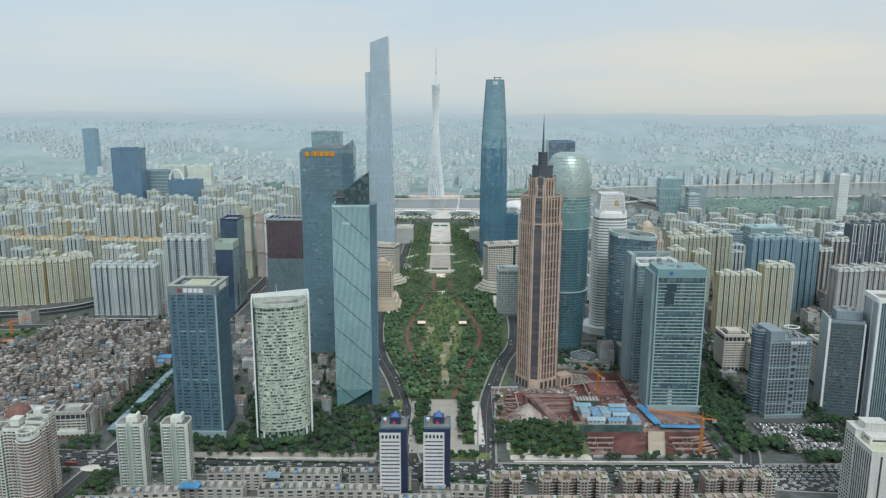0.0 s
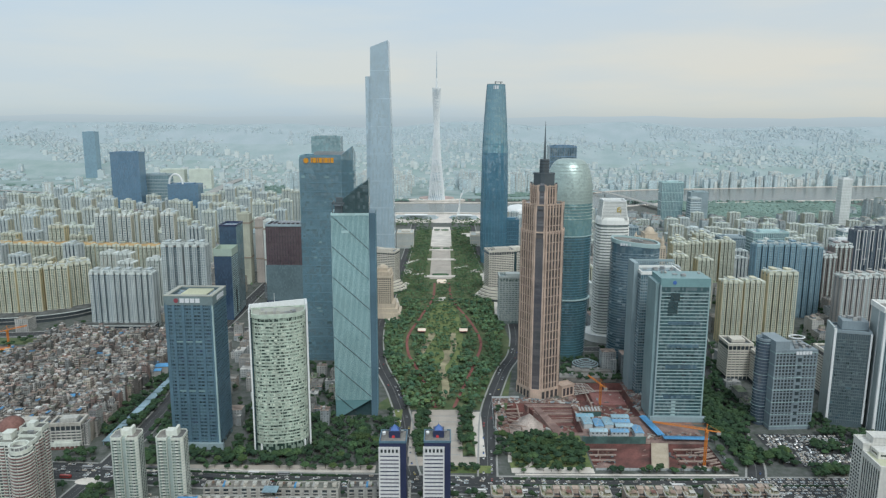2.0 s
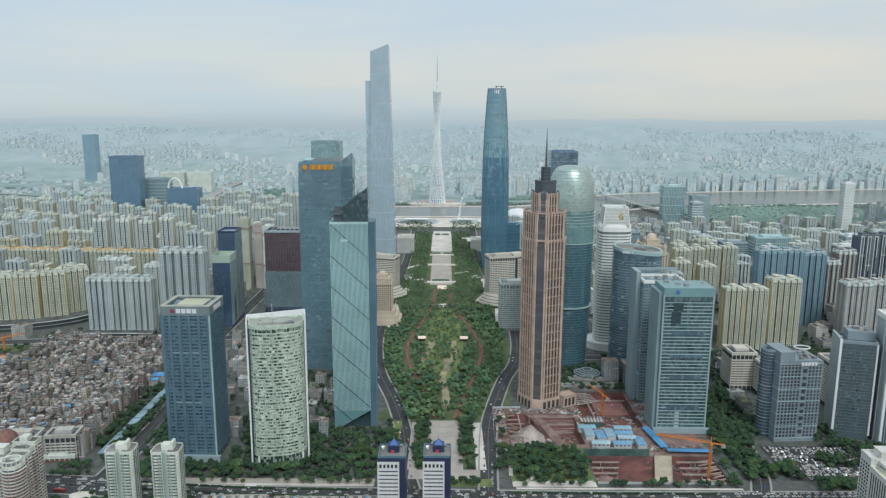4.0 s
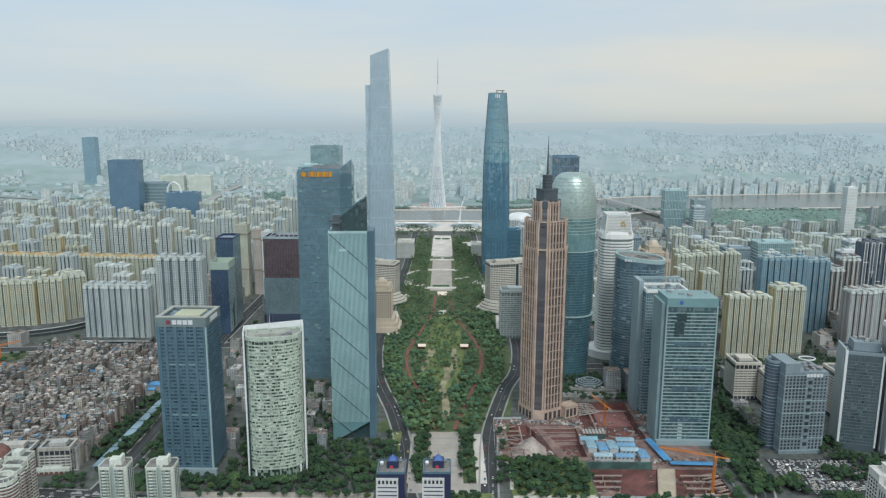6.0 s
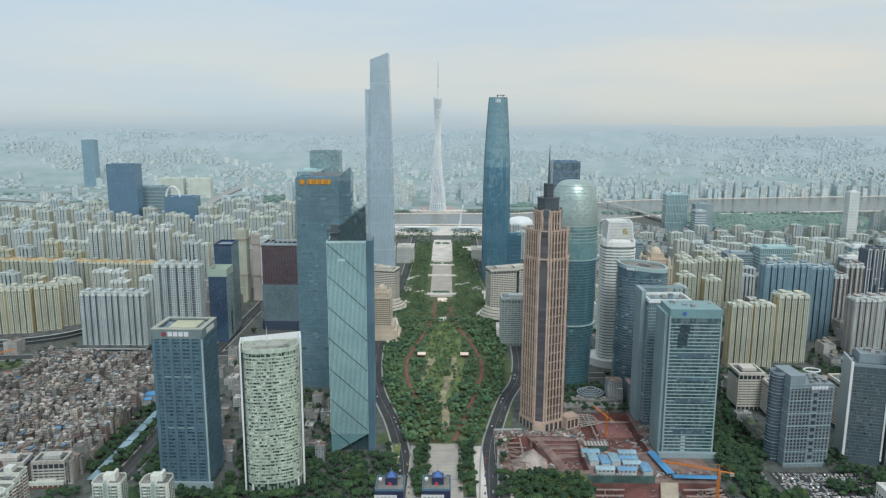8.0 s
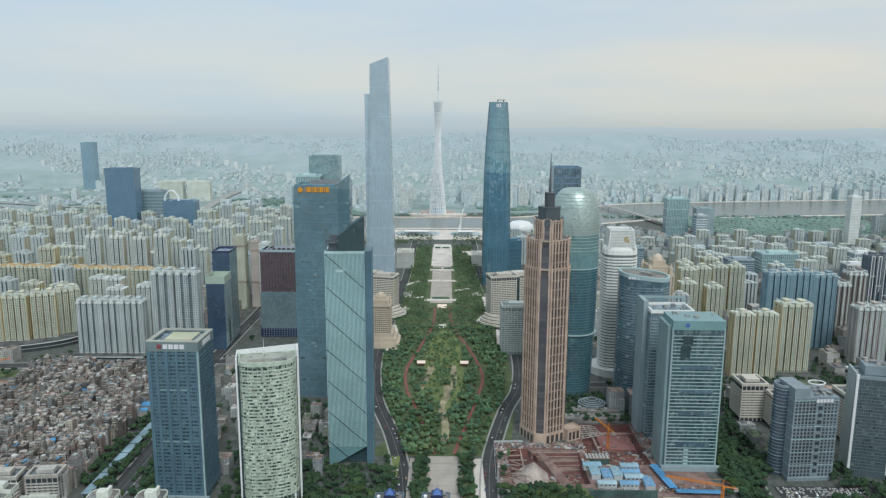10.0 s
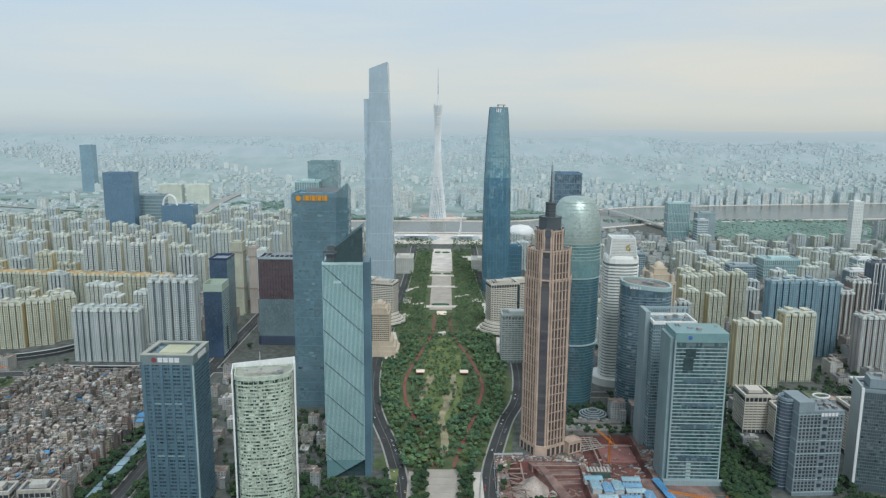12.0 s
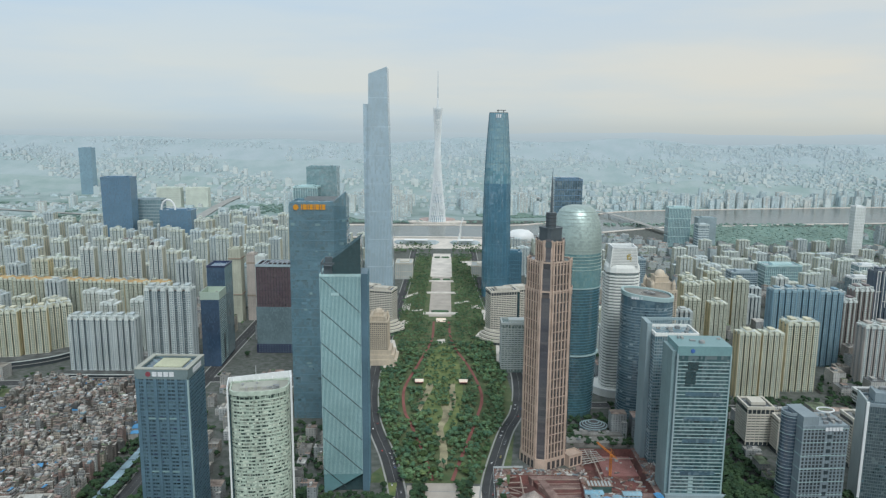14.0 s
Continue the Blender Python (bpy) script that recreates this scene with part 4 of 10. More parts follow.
def sign_office():
    t = building("office_tower", -168, 1074, "steel-blue glass tower with an orange roof sign")
    P = [(-38, -24), (22, -24), (37, -10), (37, 24), (-38, 24)]
    g = Geo().prism(P, 0, 303, scale=0.985)
    part("body", g, M["gz_glass"], t)
    floors(t, offset(P, 0.1), 10, 296, 13.5, 0.9, 0.25, M["gz_line"], "floor_line")
    r = Geo()
    ribs(r, (-38, -24), (22, -24), 40, 4, 300, 0.4, 0.3)
    ribs(r, (22, -24), (37, -10), 12, 4, 298, 0.5, 0.4)
    part("mullion", r, M["gz_line"], t, kind="stuff")
    part("parapet", Geo().ring(offset(P, -1.5), 0.4, 299, 305, inner=-1.2), M["gz_line"], t)
    loose_panels(t, "pane_panel", offset(P, -0.3), 12, 285, 4.5, 3.6, 260, 64, [M["gz_line"], M["sq_line"], M["gz_dull"]], 0.62, (1.5, 7))
    part("roof_frame", Geo().box(-20, 30, -6, -5, 305, 309).box(-20, 30, 12, 13, 305, 309), M["steel"], t)
    part("crown_screen", Geo().add([(22, -24, 299), (37, -10, 299), (37, 24, 299), (37, -10, 318), (37, 24, 306), (22, -24, 306), (36, -10, 299), (36, 24, 299), (36, -10, 318), (36, 24, 306), (21, -23, 306), (21, -23, 299)],
         [(0, 1, 3, 5), (1, 2, 4, 3), (11, 10, 8, 6), (6, 8, 9, 7), (5, 3, 8, 10), (3, 4, 9, 8)]), M["gz_glass"], t, "slanting glass roof screen")
    bars(t, "sign_bar", -21, -24.6, 295, (1.6, 5.0, 2.0, 4.4, 1.6, 5.0, 2.2, 4.2), 7, M["orange"], gap=0.9)
    part("sign_disc", Geo().tube((-28, -24.6, 298.0), (-28, -25.3, 298.0), 4.0, sides=6), M["orange"], t)


def spire_tower():
    t = building("office_tower", 127, 930, "rose granite tower stepping up to a dark spire", rz=30)

    def plan(w, cut):
        return [(-w + cut, -w), (w - cut, -w), (w, -w + cut), (w, w - cut), (w - cut, w), (-w + cut, w), (-w, w - cut), (-w, -w + cut)]

    def turned(poly, s):
        a = s * math.pi / 2
        return [(x * math.cos(a) - y * math.sin(a), x * math.sin(a) + y * math.cos(a)) for x, y in poly]

    def tier(w, cut, z0, z1, n, bay_top, step=11.6):
        """Granite piers on the broad faces, a dark glass bay on every cut corner."""
        part("shaft", Geo().prism(plan(w, cut), z0, z1), M["brown_glass"], t)
        f = w - cut
        belt = Geo()
        for s in range(4):
            for k in range(n):
                x = -f + 2 * f * (k + 0.5) / n
                wide = 2 * f / n * (0.30 if 0 < k < n - 1 else 0.46)
                part("granite_pier", Geo().prism(turned(rect(x - wide / 2, x + wide / 2, -w - 1.3, -w + 0.2), s), z0, z1 + (1.6 if k % 2 else 0.7)), M["granite"], t)
            belt.prism(turned(rect(-f, f, -w - 0.75, -w), s), 0, 0.8, bottom=True)
            # piers that flank the corner bay, and the smooth bay itself
            e = cut / math.sqrt(2)
            bay = part("corner_bay", Geo().prism(turned([(w - cut + 1.4, -w + 1.4 - 1.0), (w - 1.4 + 1.0, -w + cut - 1.4), (w - 2.6, -w + cut), (w - cut, -w + 2.6)], s), z0, bay_top, bottom=True), M["bay_glass"], t, "smooth plum-dark corner bay")
            g = Geo()
            for q in range(int((bay_top - z0) / 3.9)):
                g.prism(turned([(w - cut + 1.3, -w + 0.2), (w - 0.2, -w + cut - 1.3), (w - 1.5, -w + cut - 1.0), (w - cut + 1.0, -w + 1.5)], s), z0 + 3 + q * 3.9, z0 + 3.5 + q * 3.9, bottom=True)
            part("floor_line", g, M["bay_line"], bay, kind="stuff")
            for u in (0.04, 0.96):
                cx, cy = w - cut + cut * u, -w + cut * u
                part("granite_pier", Geo().prism(turned([(cx - 0.4, cy - 1.2), (cx + 1.2, cy + 0.4), (cx + 0.2, cy + 1.4), (cx - 1.4, cy - 0.2)], s), z0, z1 + 2.2), M["granite"], t)
        z, first = z0 + step * 0.6, None
        while z < z1:
            if first is None:
                first = part("granite_belt", belt, M["granite"], t)
                first.matrix_basis = pose(0, 0, z)
            else:
                again(first, z=z)
            z += step
        part("cornice", Geo().ring(plan(w, cut), 0.7, z1 - 1.2, z1 + 0.6), M["granite"], t)

    tier(23.2, 8.6, 13, 220, 6, 212)
    tier(22.2, 8.2, 220, 254, 6, 246)
    tier(14.5, 6.0, 254, 276, 4, 280)
    for w, z0, z1 in ((9.0, 270, 276.5), (5.0, 276.5, 279)):
        part("cap", Geo().prism(plan(w + 5.5, 4.5), z0, z1), M["cap"], t)
    part("cap", Geo().prism(plan(10.8, 3.2), 277, 291.5), M["cap"], t, "dark bronze stepped cap")
    part("cap_rim", Geo().ring(plan(10.8, 3.2), 0.5, 290, 292), M["cap"], t)
    part("cap", Geo().prism(plan(4.9, 1.4), 291.5, 309), M["cap"], t)
    for k in range(4):
        part("cap_line", Geo().ring(plan(4.9, 1.4), 0.25, 294 + k * 4, 294.7 + k * 4), M["bay_line"], t)
    part("spire", Geo().tube((0, 0, 308), (0, 0, 356), 1.7, 0.2, 8), M["cap"], t)
    # base: heavy piers and tall openings
    part("base", Geo().prism(plan(24.6, 8.8), 0, 13.5), M["granite"], t)
    for s in range(4):
        for k in range(4):
            x = -12.6 + k * 7
            part("base_opening", Geo().prism(turned(rect(x, x + 4.2, -24.9, -24.3), s), 0.5, 10), M["brown_glass"], t)
    ann = part("annex", Geo().box(14, 34, -33, -18, 0, 15), M["granite"], t)
    for k in range(3):
        part("annex_opening", Geo().box(15.6 + k * 6, 19.6 + k * 6, -33.3, -32.8, 2, 12, bottom=True), M["brown_glass"], ann)
    part("annex_roof", Geo().ring(rect(14, 34, -33, -18), 0.5, 14.6, 16, inner=-0.8), M["granite"], ann)


def ctf_tower():
    t = building("skyscraper_tower", -155, 1822, "very tall pale grey-blue skyscraper with a slanted top")
    lo, hi = rect(-28, 34, -32, 30), rect(-21, 21, -30, 22)
    tops = (517, 533, 531, 518)
    part("shaft", Geo().loft([[(x, y, 0) for x, y in lo], [(x, y, z) for (x, y), z in zip(hi, tops)]]), M["ctf"], t)
    part("shoulder", Geo().add([(-33, -28, 0), (-26, -28, 0), (-21, -26, 449), (-34.5, -26, 449), (-33, 28, 0), (-26, 28, 0), (-21, 20, 449), (-34.5, 20, 449)],
         [(0, 1, 2, 3), (3, 2, 6, 7), (4, 0, 3, 7)]), M["ctf"], t)
    g = Geo()
    for k in range(17):
        q = k / 16
        g.tube((-28 + 62 * q, -32.1, 2), (-21 + 42 * q, -30.1, 516 + 15 * q), 0.5, 0.4, 4)
    part("rib", g, M["ctf_rib"], t, kind="stuff")
    for z in (66, 132, 198, 264, 330, 396, 462):
        q = z / 520
        part("belt", Geo().ring([(x0 + (x1 - x0) * q, y0 + (y1 - y0) * q) for (x0, y0), (x1, y1) in zip(lo, hi)], 0.35, z, z + 1.8), M["ctf_rib"], t)


def ifc_tower():
    t = building("skyscraper_tower", 124, 1790, "tapering blue glass tower with rounded corners")
    prof = [(0, 1.0), (60, 1.03), (150, 1.02), (230, 0.98), (270, 0.955), (340, 0.86), (400, 0.74), (431, 0.665)]
    base = oval(32, 31, 30, 2.7, 0.3)

    def lerp(z):
        for (a, s), (b, q) in zip(prof, prof[1:]):
            if a <= z <= b:
                return s + (q - s) * (z - a) / (b - a)
        return prof[-1][1]
    rings = [[(x * s, y * s, z) for x, y in base] for z, s in prof]
    g = Geo().loft(rings[:5], cap=False)
    g.loft(rings[4:], mi=1)
    part("body", g, [M["ifc"], M["ifc_top"]], t)
    g = Geo()
    for k in range(30):
        for (a, s), (b, q) in zip(prof, prof[1:]):
            x, y = base[k]
            g.tube((x * s, y * s, a), (x * q, y * q, b), 0.5, sides=4)
    part("mullion", g, M["ifc_rib"], t, kind="stuff")
    for k in range(15):
        z = 20 + k * 27
        s = lerp(z)
        part("floor_line", Geo().ring([(x * s, y * s) for x, y in base], 0.2, z, z + 0.7), M["ifc_rib"], t)
    part("roof_deck", Geo().prism([(x * 0.66, y * 0.66) for x, y in base], 431, 432), M["roof"], t)
    part("roof_crane", Geo().box(-4, 16, -4, -2, 436, 437.5, bottom=True).box(-3, -1, -4, -2, 432, 438).box(10, 12, -4, -2, 432, 436), M["cap"], t)
    bars(t, "sign_bar", -7, -21.5, 420, (1.6, 3.4, 3.4), 8, M["sign_white"], gap=1.5)


def lattice_tower():
    t = building("lattice_tower", -31, 3021, "slender white twisted lattice tower with a mast")
    prof = [(0, 35), (14, 33), (74, 28), (120, 23), (167, 18.5), (215, 15), (259, 12.6), (300, 11.2), (327, 11), (355, 12), (383, 13.7), (410, 15), (439, 16), (462, 17.2)]

    def radius(z):
        for (a, s), (b, q) in zip(prof, prof[1:]):
            if a <= z <= b:
                return s + (q - s) * (z - a) / (b - a)
        return prof[-1][1]

    def at(k, z):
        a = k * math.tau / 24 + z / 462 * 1.75
        return (radius(z) * math.cos(a), radius(z) * math.sin(a), z)
    steps = [i * 21 for i in range(23)]
    for k in range(24):
        rings = []
        for z in steps:
            x, y, _ = at(k, z)
            r = 1.9 - z / 800
            rings.append([(x + r * math.cos(q * math.tau / 5), y + r * math.sin(q * math.tau / 5), z) for q in range(5)])
        part("column", Geo().loft(rings), M["lattice"], t)
    for i in range(36):
        z = 12 + i * 12.6
        pts = [at(k, z) for k in range(24)]
        part("ring", Geo().ring([p[:2] for p in pts], 0.6, z - 0.6, z + 0.6, inner=-0.6), M["lattice"], t)
    for z0, z1 in ((6, 28), (84, 120), (148, 172), (330, 356), (378, 410), (416, 456)):
        rings = [[(0.86 * radius(z) * math.cos(a), 0.86 * radius(z) * math.sin(a), z) for a in [q * math.tau / 24 for q in range(24)]] for z in (z0, (z0 + z1) / 2, z1)]
        part("cabin", Geo().loft(rings), M["ctf"], t)
    part("core", Geo().tube((0, 0, 0), (0, 0, 456), 8.5, 7.5, 12), M["lattice"], t)
    part("mast", Geo().tube((0, 0, 456), (0, 0, 500), 4.5, 2.2, 8), M["lattice"], t)
    for k in range(8):
        z = 500 + k * 13
        part("mast_section", Geo().tube((0, 0, z), (0, 0, z + 13), 2.2 - k * 0.2, 2.1 - k * 0.2, 6), M["ctf_rib" if k % 2 else "ctf"], t)
    part("base", Geo().prism(oval(120, 42, 32), 0, 7), M["paving_pale"], t, "wide pale stone podium")
    part("red_terrace", Geo().prism([(x, y + 55) for x, y in oval(74, 60, 28)], 0, 9), M["terrace_red"], t, "faded red paved terrace")


def dome_tower():
    t = building("office_tower", 186, 1085, "teal glass tower with a rounded silver dome top")
    base = oval(35, 32, 40)
    low, high = [(0, 0.86), (60, 0.93), (130, 0.99), (188, 1.0)], [(188, 1.02), (212, 1.02), (236, 1.0)]
    part("body", Geo().loft([[(x * s, y * s, z) for x, y in base] for z, s in low]), M["dome_low"], t, "deep blue-green glass shaft")
    part("upper_body", Geo().loft([[(x * s, y * s, z) for x, y in base] for z, s in high]), M["dome_glass"], t, "teal glass upper storeys")

    def girth(z):
        if z <= 188:
            for (a, p), (b, q) in zip(low, low[1:]):
                if z <= b:
                    return p + (q - p) * (z - a) / (b - a)
        return 1.02 if z < 236 else math.cos(math.asin(min(1, (z - 236) / 64))) ** 0.45
    dome = [(236 + 64 * math.sin(a), math.cos(a) ** 0.45) for a in [k * math.pi / 2 / 14 for k in range(14)]] + [(300, 0.02)]
    part("dome", Geo().loft([[(x * s, y * s, z) for x, y in base] for z, s in dome]), M["dome_top"], t, "silver-green glazed dome", smooth=True)
    for k in range(18):      # fine rings from the shoulder to the top
        z = 214 + k * 4.6
        s = girth(z)
        part("rib_band", Geo().ring([(x * s, y * s) for x, y in base], 0.3, z, z + 0.5, inner=-1.5), M["dome_line"], t)
    g = Geo()
    for k in range(46):
        z = 8 + k * 4.0
        s = girth(z)
        g.ring([(x * s, y * s) for x, y in base], 0.22, z, z + 0.8, inner=-0.5)
    part("floor_line", g, M["ifc_rib"], t, kind="stuff")
    for z in (92, 188):
        part("ledge", Geo().ring(base, 1.2, z, z + 1.4, inner=-4), M["sq_band"], t)


def white_tower():
    t = building("apartment_tower", 271, 1168, "white tower ringed by curved balcony bands")
    P = [(-25, -12), (-21, -19), (-13, -22.5), (0, -23.5), (14, -22), (22, -17), (25.5, -8), (26, 8), (22, 19), (10, 24), (-10, 24), (-22, 18), (-25.5, 6)]
    part("body", Geo().prism(P, 0, 194), M["white_tower_glass"], t)
    floors(t, P, 6, 192, 4.6, 2.7, 0.9, M["band_white"], "balcony_band")
    shoulder = [[(x * q, y * q, z) for x, y in P] for z, q in ((192, 1.02), (199, 1.0), (203, 0.94))]
    part("shoulder", Geo().loft(shoulder), M["band_white"], t, "white rounded shoulder")
    Q = [(-22, -20), (20, -22), (23, 18), (-21, 19)]
    part("crown", Geo().prism([(x * 0.96, y * 0.96) for x, y in Q], 200, 228, scale=0.84), M["crown_slats"], t, "slatted tapering crown screen")
    for k in range(11):
        q = 0.97 - 0.155 * k / 11
        part("crown_line", Geo().ring([(x * q, y * q) for x, y in Q], 0.25, 203 + k * 2.3, 204.1 + k * 2.3, inner=-0.3), M["band_white"], t)
    for x, y in Q:
        part("crown_post", Geo().tube((x * 0.97, y * 0.97, 200), (x * 0.82, y * 0.82, 230), 0.9, sides=4), M["band_white"], t)
    part("crown_rim", Geo().ring([(x * 0.815, y * 0.815) for x, y in Q], 0.9, 228, 230.5, inner=-1.0), M["fin"], t)
    for x0, x1, z0, z1 in ((2.6, 9.4, 212, 213.4), (2.6, 4.4, 213.4, 219), (7.6, 9.4, 209, 216), (4.4, 7.6, 216, 217.4), (4, 8, 218.6, 220)):
        part("sign_bar", Geo().box(x0, x1, -19.9, -19.2, z0, z1, bottom=True), M["gold"], t)
    part("podium", Geo().prism(oval(40, 34, 24), 0, 11), M["band_white"], t)
    part("podium_rim", Geo().ring(oval(40, 34, 24), 0.8, 10, 12.2, inner=-1), M["fin"], t)


def curved_tower():
    t = building("office_tower", 283, 1066, "slate glass office tower with a curved front", rz=-8)
    P = oval(35, 30, 36, 2.5)
    tops = [180 - 0.10 * x for x, y in P]
    part("body", Geo().prism(P, 0, tops), M["cr_glass"], t)
    floors(t, P, 6, 172, 3.9, 0.75, 0.3, M["cr_line"])
    loose_panels(t, "window_panel", P, 7.4, 168, 3.9, 2.4, 420, 66, [M["hd_glass"], M["cr_band"], M["pa_glass"]], 0.12, (2, 6))
    rim = [[(x, y, 180 - 0.10 * x + dz) for x, y in offset(P, o)] for o, dz in ((0.4, -3), (0.4, 2.5), (-3.2, 2.5), (-3.2, 0.1))]
    part("parapet", Geo().loft(rim, cap=False), M["sq_band"], t)
    Q = offset(P, -3.3)
    part("roof_deck", Geo().prism(Q, 170, [180.2 - 0.10 * x for x, y in Q]), M["roof"], t)
    roof_clutter(t, -18, 16, -10, 10, 180, 3, 8)
    bars(t, "sign_bar", -24, -26.5, 178, (3, 3, 3, 3), 3.5, M["sign_white"], rz=-12, gap=0.8)


def slab_tower():
    t = building("office_tower", 279, 944, "blue glass slab tower behind a grey stone end wall", rz=0)
    P = rect(-24, 28, -20, 20)
    part("body", Geo().prism(P, 0, 163), M["pa_glass"], t)
    floors(t, P, 6, 160, 3.9, 1.1, 0.3, M["cr_band"])
    g = Geo()
    ribs(g, (-24, -20), (28, -20), 18, 4, 162, 0.5, 0.5)
    part("mullion", g, M["grey_panel"], t, kind="stuff")
    loose_panels(t, "window_panel", P, 7.2, 158, 3.9, 2.5, 380, 67, [M["hd_glass"], M["cr_band"], M["slope_crown"]], 0.12, (2, 5))
    part("end_wall", Geo().box(-30, -24.2, -6, 24, 0, 174), M["grey_panel"], t, "blank grey stone end wall")
    part("roof_frame", ribs(Geo().box(-24, 30, 20, 22, 171, 174, bottom=True), (-24, 20.2), (30, 20.2), 22, 160, 172, 0.9, 0.8), M["grey_panel"], t)
    part("parapet", Geo().ring(P, 0.5, 162, 166, inner=-1.5), M["band_white"], t)
    roof_clutter(t, -20, 24, -16, 14, 163, 13, 8)


def striped_tower():
    t = building("office_tower", 284.5, 860, "sea-green office tower striped by pale floor bands", rz=-1)
    P = rect(-28.5, 28.5, -20, 20)
    part("body", Geo().prism(P, 0, 168), M["sq_glass"], t)
    floors(t, P, 5, 166, 4.15, 0.85, 0.45, M["sq_band"])
    loose_panels(t, "window_panel", P, 6.4, 164, 4.15, 2.6, 420, 65, [M["slope_crown"], M["sq_deep"], M["sq_glass"]], 0.12, (2, 9))
    part("head", Geo().box(-29, 29, -20.7, 20, 166, 176.5), M["sq_head"], t, "plain pale blue-grey top storey")
    part("end_wall", Geo().box(-33.5, -28.6, -17, 20, 0, 170), M["sq_end"], t, "blank grey end wall")
    part("pier", Geo().box(-29.6, -27.8, -21.2, -19.5, 0, 168), M["grey_panel"], t)
    part("pier", Geo().box(27.8, 29.2, -21, -19.5, 0, 168), M["sq_band"], t)
    part("recess", Geo().box(-19, -8, -20.9, -20, 134, 148, bottom=True), M["slope_crown"], t, "tall dark sky window")
    part("recess", Geo().box(-17, -6, -20.9, -20, 150, 159, bottom=True), M["slope_crown"], t)
    for z in (120, 92, 66, 28):
        part("plant_floor", Geo().box(-18, 20, -20.8, -20, z, z + 4.2, bottom=True), M["cr_glass"], t)
    for k in range(5):
        part("stair_panel", Geo().box(-8, -3, -20.9, -20, 6 + k * 4.2, 8 + k * 4.2, bottom=True), M["sq_band"], t)
    part("sign_disc", Geo().tube((-13, -20.8, 171.5), (-13, -21.3, 171.5), 2.6, sides=5), M["sign_blue"], t)
    part("podium", Geo().box(-34, 34, -26, -21.4, 0, 6), M["grey_panel"], t)
    roof_clutter(t, -25, 25, -17, 17, 176.5, 21, 7)


def tiled_office():
    t = building("office_building", 408, 832, "blue-grey tiled office block with a rounded glass bay", rz=4)
    part("body", Geo().box(-25, 25, -17, 20, 0, 98), M["ge_wall"], t)
    part("high_block", Geo().box(-25, -8, -16, 20, 98, 108), M["ge_wall"], t)
    # windows: one column piece for every bay
    for k in range(12):
        if k in (6, 7):
            continue
        x = -23.5 + k * 4.05
        g = Geo()
        for q in range(22):
            g.box(x, x + 2.4, -17.35, -16.9, 6 + q * 4.1, 8.7 + q * 4.1, bottom=True)
        part("window", g, M["pane"], t, kind="stuff")
    for q in range(10):
        part("sky_window", Geo().box(2.4, 6.8, -17.6, -16.9, 10 + q * 8.2, 14.2 + q * 8.2, bottom=True), M["slope_line"], t)
    for q in range(7):
        part("belt", Geo().ring(rect(-25, 25, -17, 20), 0.6, 4 + q * 15, 4.8 + q * 15), M["sq_band"], t)
    g = Geo()
    ribs(g, (-25, -17), (25, -17), 12, 2, 98, 0.9, 0.5)
    part("pilaster", g, M["ge_wall"], t, kind="stuff")
    bay = oval(10, 10, 20)
    b = part("bay", Geo().prism([(x - 26, y + 6) for x, y in bay], 0, 104), M["ge_glass"], t, "rounded blue glass bay")
    for q in range(27):
        part("bay_ring", Geo().ring([(x - 26, y + 6) for x, y in bay], 0.22 if q % 5 else 0.5, 4 + q * 3.9, 4.5 + q * 3.9), M["sq_band" if q % 5 == 0 else "ge_wall"], b)
    part("bay_ring", Geo().ring([(x - 26, y + 6) for x, y in bay], 0.4, 104, 107, inner=-0.8), M["ge_wall"], b)
    bars(t, "sign_bar", -1, -17.9, 92.5, (3.2, 3.2, 3.2, 3.2, 3.2), 3.8, M["sign_white"], gap=0.7)
    roof_clutter(t, -4, 20, -14, 16, 98, 31, 12)
    part("roof_pergola", Geo().ring(oval(9, 7, 16), 0.6, 0, 1.0, inner=-0.6), M["fin"], t).matrix_basis = pose(12, 6, 106)


